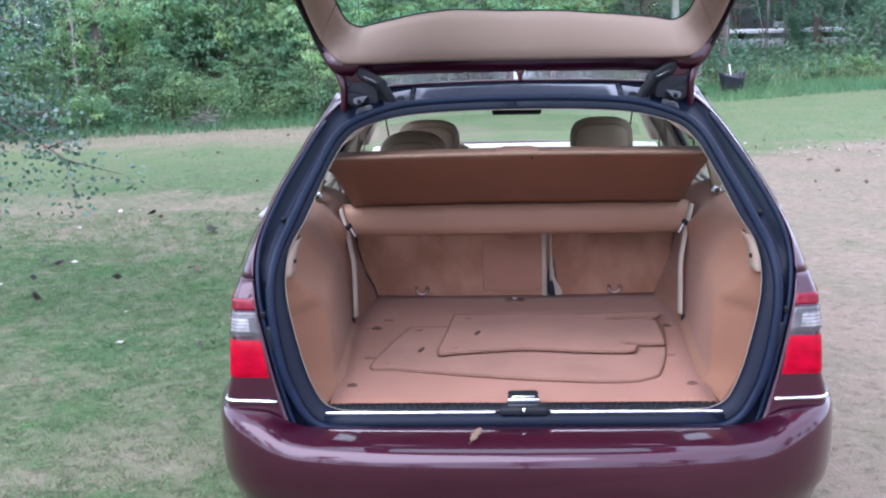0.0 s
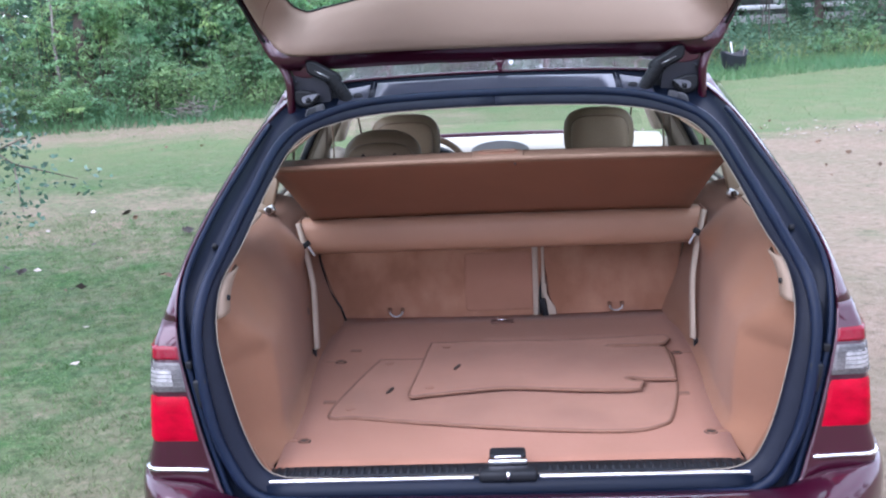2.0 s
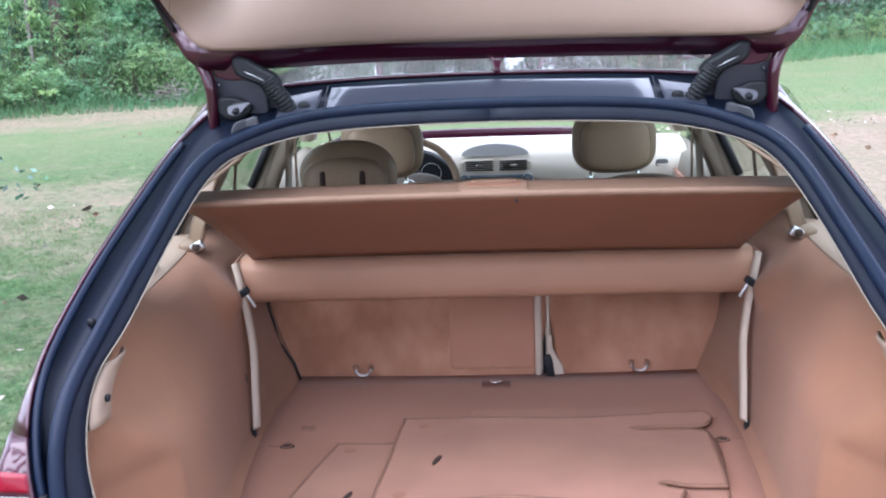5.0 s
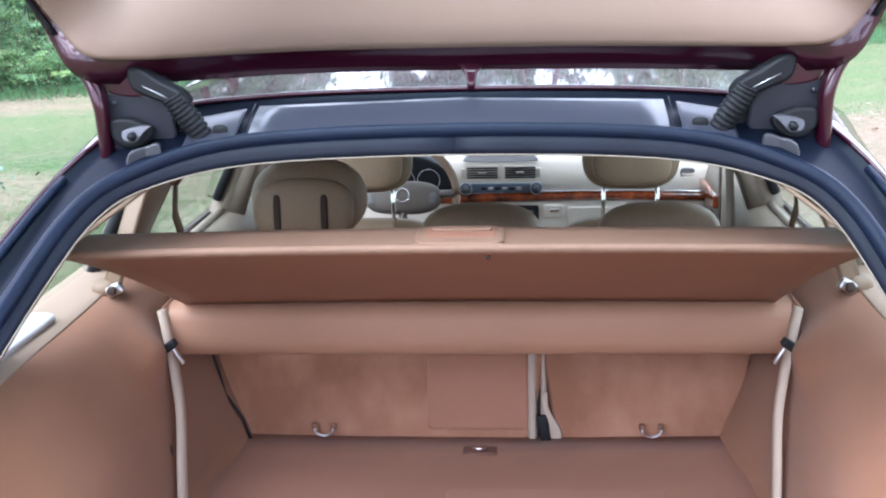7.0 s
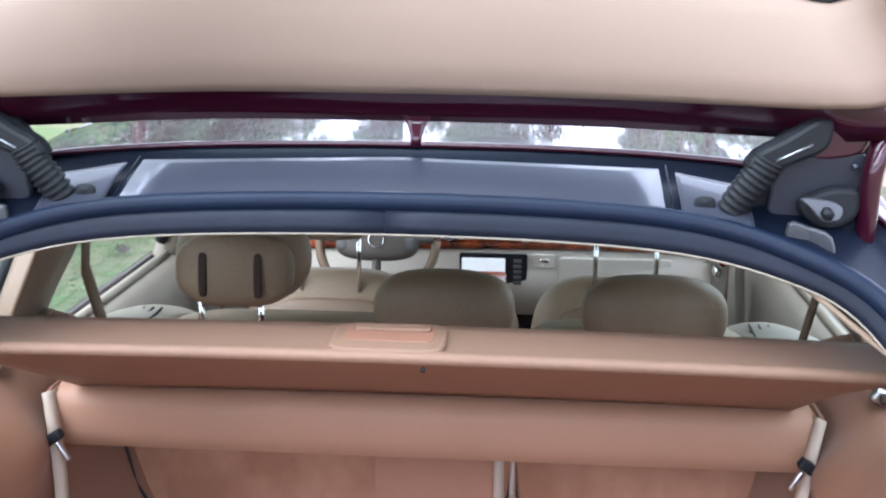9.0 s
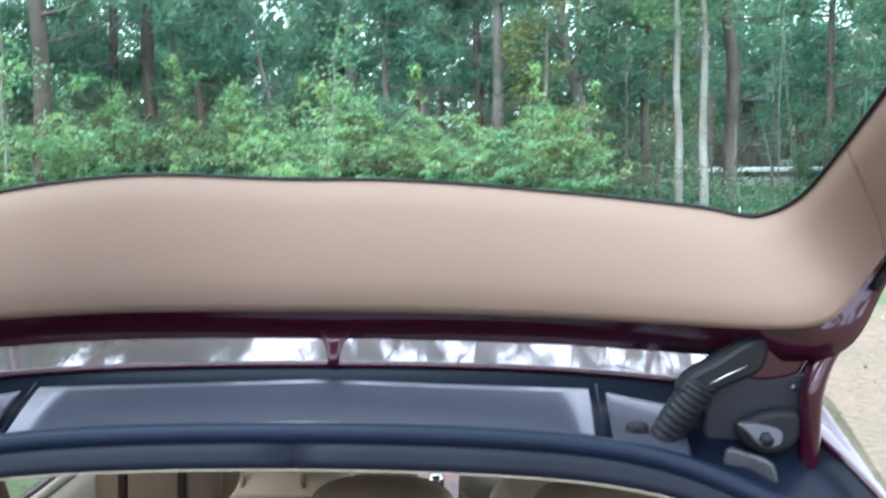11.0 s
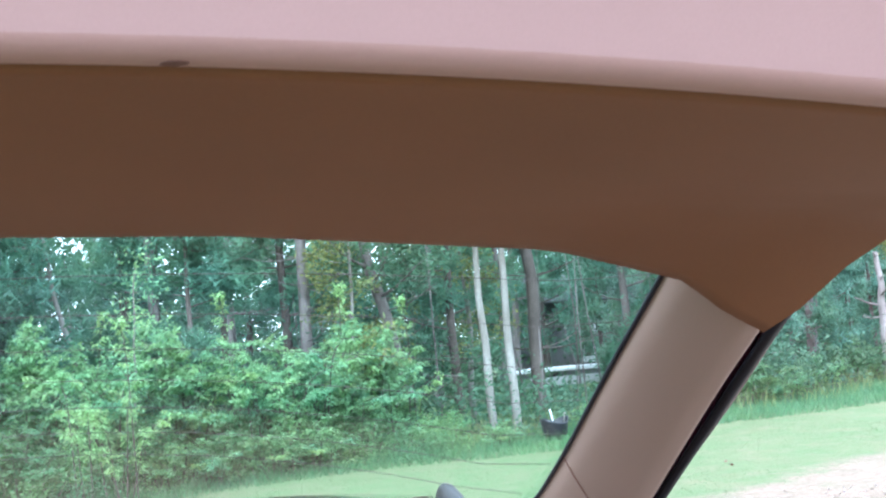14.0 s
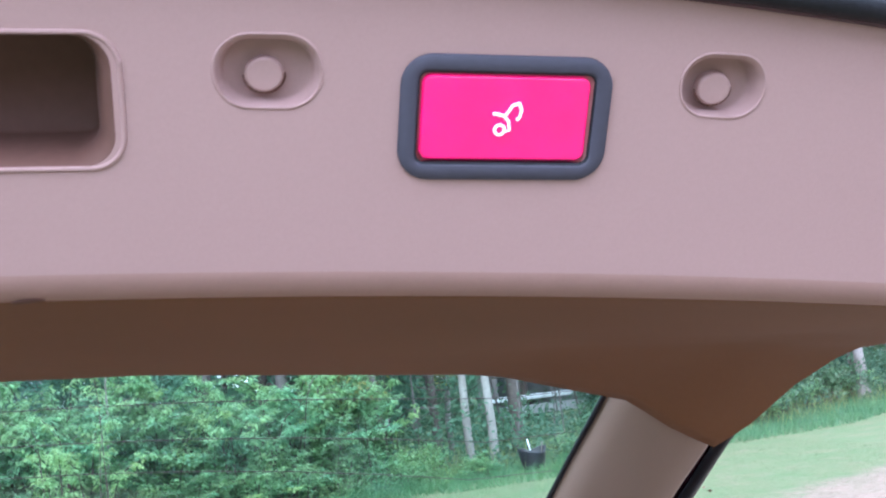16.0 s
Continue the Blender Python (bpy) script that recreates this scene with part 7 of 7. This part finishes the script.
# near branches that hang into view beside the lawn
def near_branch():
    holder = tagged(new("tree"), "leafy tree whose low branches hang over the lawn", "tree", "trees beside the lawn")
    lines, cents = [], []
    root = np.array((-4.1, 3.2, 0.0))
    trunk = spline([root, root + np.array((0.05, 0.1, 1.0)), root + np.array((0.0, 0.0, 2.2)), root + np.array((0.1, 0.1, 3.6))], 5)
    lines.append(([tuple(p) for p in trunk], [0.09 * (1 - 0.5 * i / len(trunk)) for i in range(len(trunk))]))
    ends = [((-2.42, 3.0, 0.92), 1.5), ((-2.55, 3.3, 1.05), 1.7), ((-2.9, 2.9, 0.62), 1.3), ((-3.0, 3.6, 1.55), 1.9), ((-2.75, 3.6, 1.75), 2.1), ((-3.2, 2.6, 1.45), 1.8), ((-3.3, 3.9, 1.35), 1.7), ((-3.1, 3.2, 1.95), 2.3), ((-3.5, 3.1, 0.45), 1.0), ((-2.75, 2.7, 1.85), 2.3), ((-2.55, 3.1, 1.55), 2.1), ((-2.95, 3.0, 1.30), 1.9), ((-2.85, 2.5, 1.05), 1.7), ((-2.60, 2.8, 1.20), 1.8), ((-3.15, 2.9, 1.75), 2.4), ((-3.0, 2.6, 2.1), 2.6)]
    for (ex, ey, ez), h0 in ends:
        a = np.array((root[0], root[1], h0))
        b = np.array((ex, ey, ez))
        limb = spline([a, a * 0.55 + b * 0.45 + np.array((0, 0, 0.22)), b * 0.8 + a * 0.2 + np.array((0, 0, 0.10)), b], 5)
        lines.append(([tuple(p) for p in limb], [0.020 * (1 - 0.85 * i / len(limb)) for i in range(len(limb))]))
        cents += limb[8:]
        for q in range(4):
            p = limb[int(rng.integers(8, len(limb)))]
            t = p + rng.normal(0, 1, 3) * np.array((0.20, 0.22, 0.14))
            lines.append(([tuple(p), tuple(0.5 * (p + t)), tuple(t)], [0.006, 0.004, 0.002]))
            cents += [0.5 * (p + t), t]
    # the upper crown, above the hanging branches
    bole = spline([trunk[-1], root + np.array((0.2, 0.2, 6.0)), root + np.array((0.1, 0.4, 8.6))], 5)
    lines.append(([tuple(p) for p in bole], [0.05 * (1 - 0.7 * i / len(bole)) for i in range(len(bole))]))
    high = []
    for k in range(30):
        p = bole[int(rng.integers(0, len(bole)))]
        a, r = float(rng.uniform(0, 2 * math.pi)), float(rng.uniform(1.2, 2.6)) * lerp(p[2], [3.6, 5.5, 8.6], [0.75, 1.0, 0.4])
        t = p + np.array((r * math.cos(a), r * math.sin(a), float(rng.uniform(0.2, 1.0))))
        limb = spline([p, 0.5 * (p + t) + np.array((0, 0, 0.2)), t], 5)
        lines.append(([tuple(q) for q in limb], [0.022 * (1 - 0.8 * i / len(limb)) for i in range(len(limb))]))
        high += limb[3:]
    st = new("trunk", stems_mesh("trunk", lines, BARK_PINE))
    st.parent = holder
    v, f = leaf_cloud(high, (0.30, 0.30, 0.24), 9000, 0.10, rng, 0.6, 0.25)
    lf = new("upper_crown", quad_mesh("upper_crown", v, f, LEAF_MID))
    lf.parent = holder
    v, f = leaf_cloud(cents, (0.075, 0.075, 0.066), 8000, 0.034, rng, 0.66, 0.25)
    lf = new("crown", quad_mesh("crown", v, f, LEAF_NEAR))
    lf.parent = holder


near_branch()

# ---- grass ----
def blades(n, xs, ys, height, width, keep, lean=0.5, clump=0):
    x, y = rng.uniform(*xs, n), rng.uniform(*ys, n)
    if clump:
        pick = rng.integers(0, n // clump, n)
        x, y = x[pick] + rng.normal(0, 0.028, n), y[pick] + rng.normal(0, 0.028, n)
    ok = np.array([keep(a, b) for a, b in zip(x, y)])
    x, y = x[ok], y[ok]
    n = len(x)
    z = np.array([ground_height(a, b) for a, b in zip(x, y)])
    a, h = rng.uniform(0, 2 * math.pi, n), height * rng.uniform(0.4, 1.2, n)
    dx, dy = np.cos(a) * width / 2, np.sin(a) * width / 2
    lx, ly = rng.normal(0, lean, n) * h, rng.normal(0, lean, n) * h
    v = np.stack([np.stack([x - dx, y - dy, z - 0.005], 1), np.stack([x + dx, y + dy, z - 0.005], 1), np.stack([x + lx, y + ly, z + h], 1)], 1)
    return v.reshape(-1, 3), np.arange(n * 3).reshape(-1, 3)


def off_car(x, y):
    return not (abs(x) < 0.86 and -0.42 < y < 4.45)


def greener(x, y):
    return off_car(x, y) and (x < 0.4 + math.sin(y * 1.3) * 0.7 or y > 10 + 0.7 * (x - 3.6)) and y < wood_edge(x) + 0.5


v, f = blades(170000, (-5.0, 2.4), (-0.4, 6.5), 0.024, 0.0048, greener, 1.1, 11)
tagged(new("grass", quad_mesh("grass", v, f, GRASS)), "short mown lawn grass", "grass", kind="stuff")
v, f = blades(90000, (-8, 9.5), (6.5, 19.5), 0.016, 0.009, greener, 2.0)
tagged(new("grass", quad_mesh("grass", v, f, GRASS)), "short mown lawn grass further off", "grass", kind="stuff")
v, f = blades(260000, (-13, 18), (9.5, 31), 0.20, 0.012, lambda x, y: 0 < y - wood_edge(x) < 3.6, 0.5)
tagged(new("tall_grass", quad_mesh("tall_grass", v, f, GRASS_TALL)), "tall unmown grass along the wood", "grass", kind="stuff")
v, f = blades(16000, (-9, 17), (13, 30), 0.60, 0.015, lambda x, y: 1.6 < y - wood_edge(x) < 4.6 and (x > 2.3 or x < -6.5), 0.3)
tagged(new("weeds", quad_mesh("weeds", v, f, GRASS_YELLOW)), "tall yellowing weeds along the wood", "weeds", kind="stuff")

v, f = blades(90000, (0.9, 7.0), (-0.4, 10.0), 0.012, 0.005, lambda x, y: off_car(x, y) and x > 0.9, 2.2)
tagged(new("dry_grass", quad_mesh("dry_grass", v, f, GRASS_DRY)), "short dry tan grass on the worn lawn", "grass", kind="stuff")

# fallen leaves on the lawn
v, f = leaf_cloud([(float(rng.uniform(-5, 8)), float(rng.uniform(0.2, 14)), 0.03) for k in range(170)], (0.02, 0.02, 0.004), 170, 0.052, rng, 0.7, 0.0, 1.0)
ok = ~((np.abs(v[:, 0]) < 1.0) & (v[:, 1] > -0.6) & (v[:, 1] < 4.6)).reshape(-1, 4).any(1)
tagged(new("fallen_leaves", quad_mesh("fallen_leaves", v.reshape(-1, 4, 3)[ok].reshape(-1, 3), np.arange(int(ok.sum()) * 4).reshape(-1, 4), LEAF_BROWN)), "dry brown leaves strewn over the lawn", "leaves", kind="stuff")

v, f = leaf_cloud([(float(rng.uniform(1.3, 9.5)), 10.0 + 0.30 * float(rng.normal(0, 1)) + 0.1 * k / 60, 0.02) for k in range(60)], (0.40, 0.25, 0.005), 420, 0.040, rng, 0.7, 0.0, 1.0)
tagged(new("leaf_litter", quad_mesh("leaf_litter", v, f, LITTER)), "strip of pale leaf litter across the dry lawn", "leaf litter", kind="stuff")
v, f = leaf_cloud([(float(rng.uniform(-4.5, -1.4)), float(rng.uniform(1.5, 6.5)), 0.04) for k in range(30)], (0.05, 0.05, 0.004), 30, 0.055, rng, 0.6, 0.0, 1.0)
tagged(new("pale_leaves", quad_mesh("pale_leaves", v, f, LITTER)), "few pale leaves lying on the lawn", "leaves", kind="stuff")

v, f = leaf_cloud([(float(rng.uniform(-5.5, -1.2)), float(rng.uniform(2.0, 7.5)), 0.035) for k in range(34)], (0.03, 0.03, 0.004), 34, 0.085, rng, 0.62, 0.0, 0.8)
tagged(new("dark_leaves", quad_mesh("dark_leaves", v, f, LEAF_BLACK)), "dark brown curled leaves lying on the green lawn", "leaves", kind="stuff")

# brush pile at the lawn's edge
lines = []
for k in range(60):
    c = np.array((-4.65 + float(rng.normal(0, 0.13)), 14.2 + float(rng.normal(0, 0.12)), 0.05 + abs(float(rng.normal(0, 0.08)))))
    d = np.array((float(rng.normal(0, 0.14)), float(rng.normal(0, 0.12)), float(rng.normal(0, 0.07))))
    lines.append(([tuple(np.maximum(c - d, (-99, -99, 0.02))), tuple(c), tuple(np.maximum(c + d, (-99, -99, 0.02)))], [0.012, 0.014, 0.008]))
tagged(new("brush_heap", stems_mesh("brush_heap", lines, BARK_PALE)), "small heap of dry sticks at the wood's edge", "brush", kind="stuff")

# black tub with a white stick
tub = tagged(new("tub"), "crumpled black plastic tub with a white stick in it", "tub")
rows = []
for z, r, w in ((0.02, 0.20, 0.0), (0.03, 0.23, 0.0), (0.22, 0.28, 0.01), (0.38, 0.31, 0.03), (0.44, 0.33, 0.05), (0.43, 0.30, 0.05), (0.25, 0.26, 0.02), (0.05, 0.20, 0.0), (0.045, 0.01, 0.0)):
    rows.append([(4.52 + (0.80 * r + 0.4 * w * math.sin(3 * a)) * math.cos(a), 19.1 + 0.7 * r * math.sin(a), 0.85 * z + w * math.sin(2 * a + 0.6) + ground_height(4.52, 19.1)) for a in [2 * math.pi * k / 28 for k in range(28)]])
sheet("tub_body", rows, TUB, tub, "black plastic tub", closed=True)
tube("stick", [(4.50, 19.0, 0.12), (4.42, 18.95, 0.56)], 0.014, WHITE_WALL, tub, "white stick", 8)
tube("stick", [(4.68, 19.1, 0.20), (4.72, 19.1, 0.50)], 0.010, BARK_PALE, tub, "pale stick", 6)

# pale things beyond the trees
trailer = tagged(new("flatbed_trailer"), "white flatbed trailer half hidden behind the trees", "trailer")
box("bed", (9.6, 36.5, 0.80), (5.5, 2.2, 0.11), WHITE_WALL, trailer, "white bed", 0.02)
# made-up board in place of whitish gravel below the bed
box("gravel_board", (9.6, 35.38, 0.42), (5.3, 0.06, 0.30), PALE_GREY, trailer, "pale board standing in for gravel patches", 0.01)
for x in (8.2, 11.0):
    tube("trailer_tyre", [(x, 35.6, 0.36), (x, 35.85, 0.36)], 0.36, TYRE, trailer, "black tyre", 20)
house = tagged(new("house"), "grey house with white window frames far behind the trees", "house")
box("wall", (13.4, 48.0, 1.7), (9.0, 6.0, 3.4), GREY_WALL, house, "grey board wall", 0.03)
for k, x in enumerate((11.80, 12.36, 14.6, 15.8)):
    box("window_frame", (x, 44.97, 1.72), (0.54, 0.06, 1.95), WHITE_WALL, house, "white window frame", 0.02)
    box("window_pane", (x, 44.93, 1.80), (0.34, 0.04, 1.60), PLASTIC, house, "dark window", 0.01)
rows = [[(8.6, y, z), (18.2, y, z)] for y, z in ((44.5, 3.35), (48.0, 4.6), (51.5, 3.35))]
sheet("roof", rows, GREY_WALL, house, "grey pitched roof", solid=0.12)
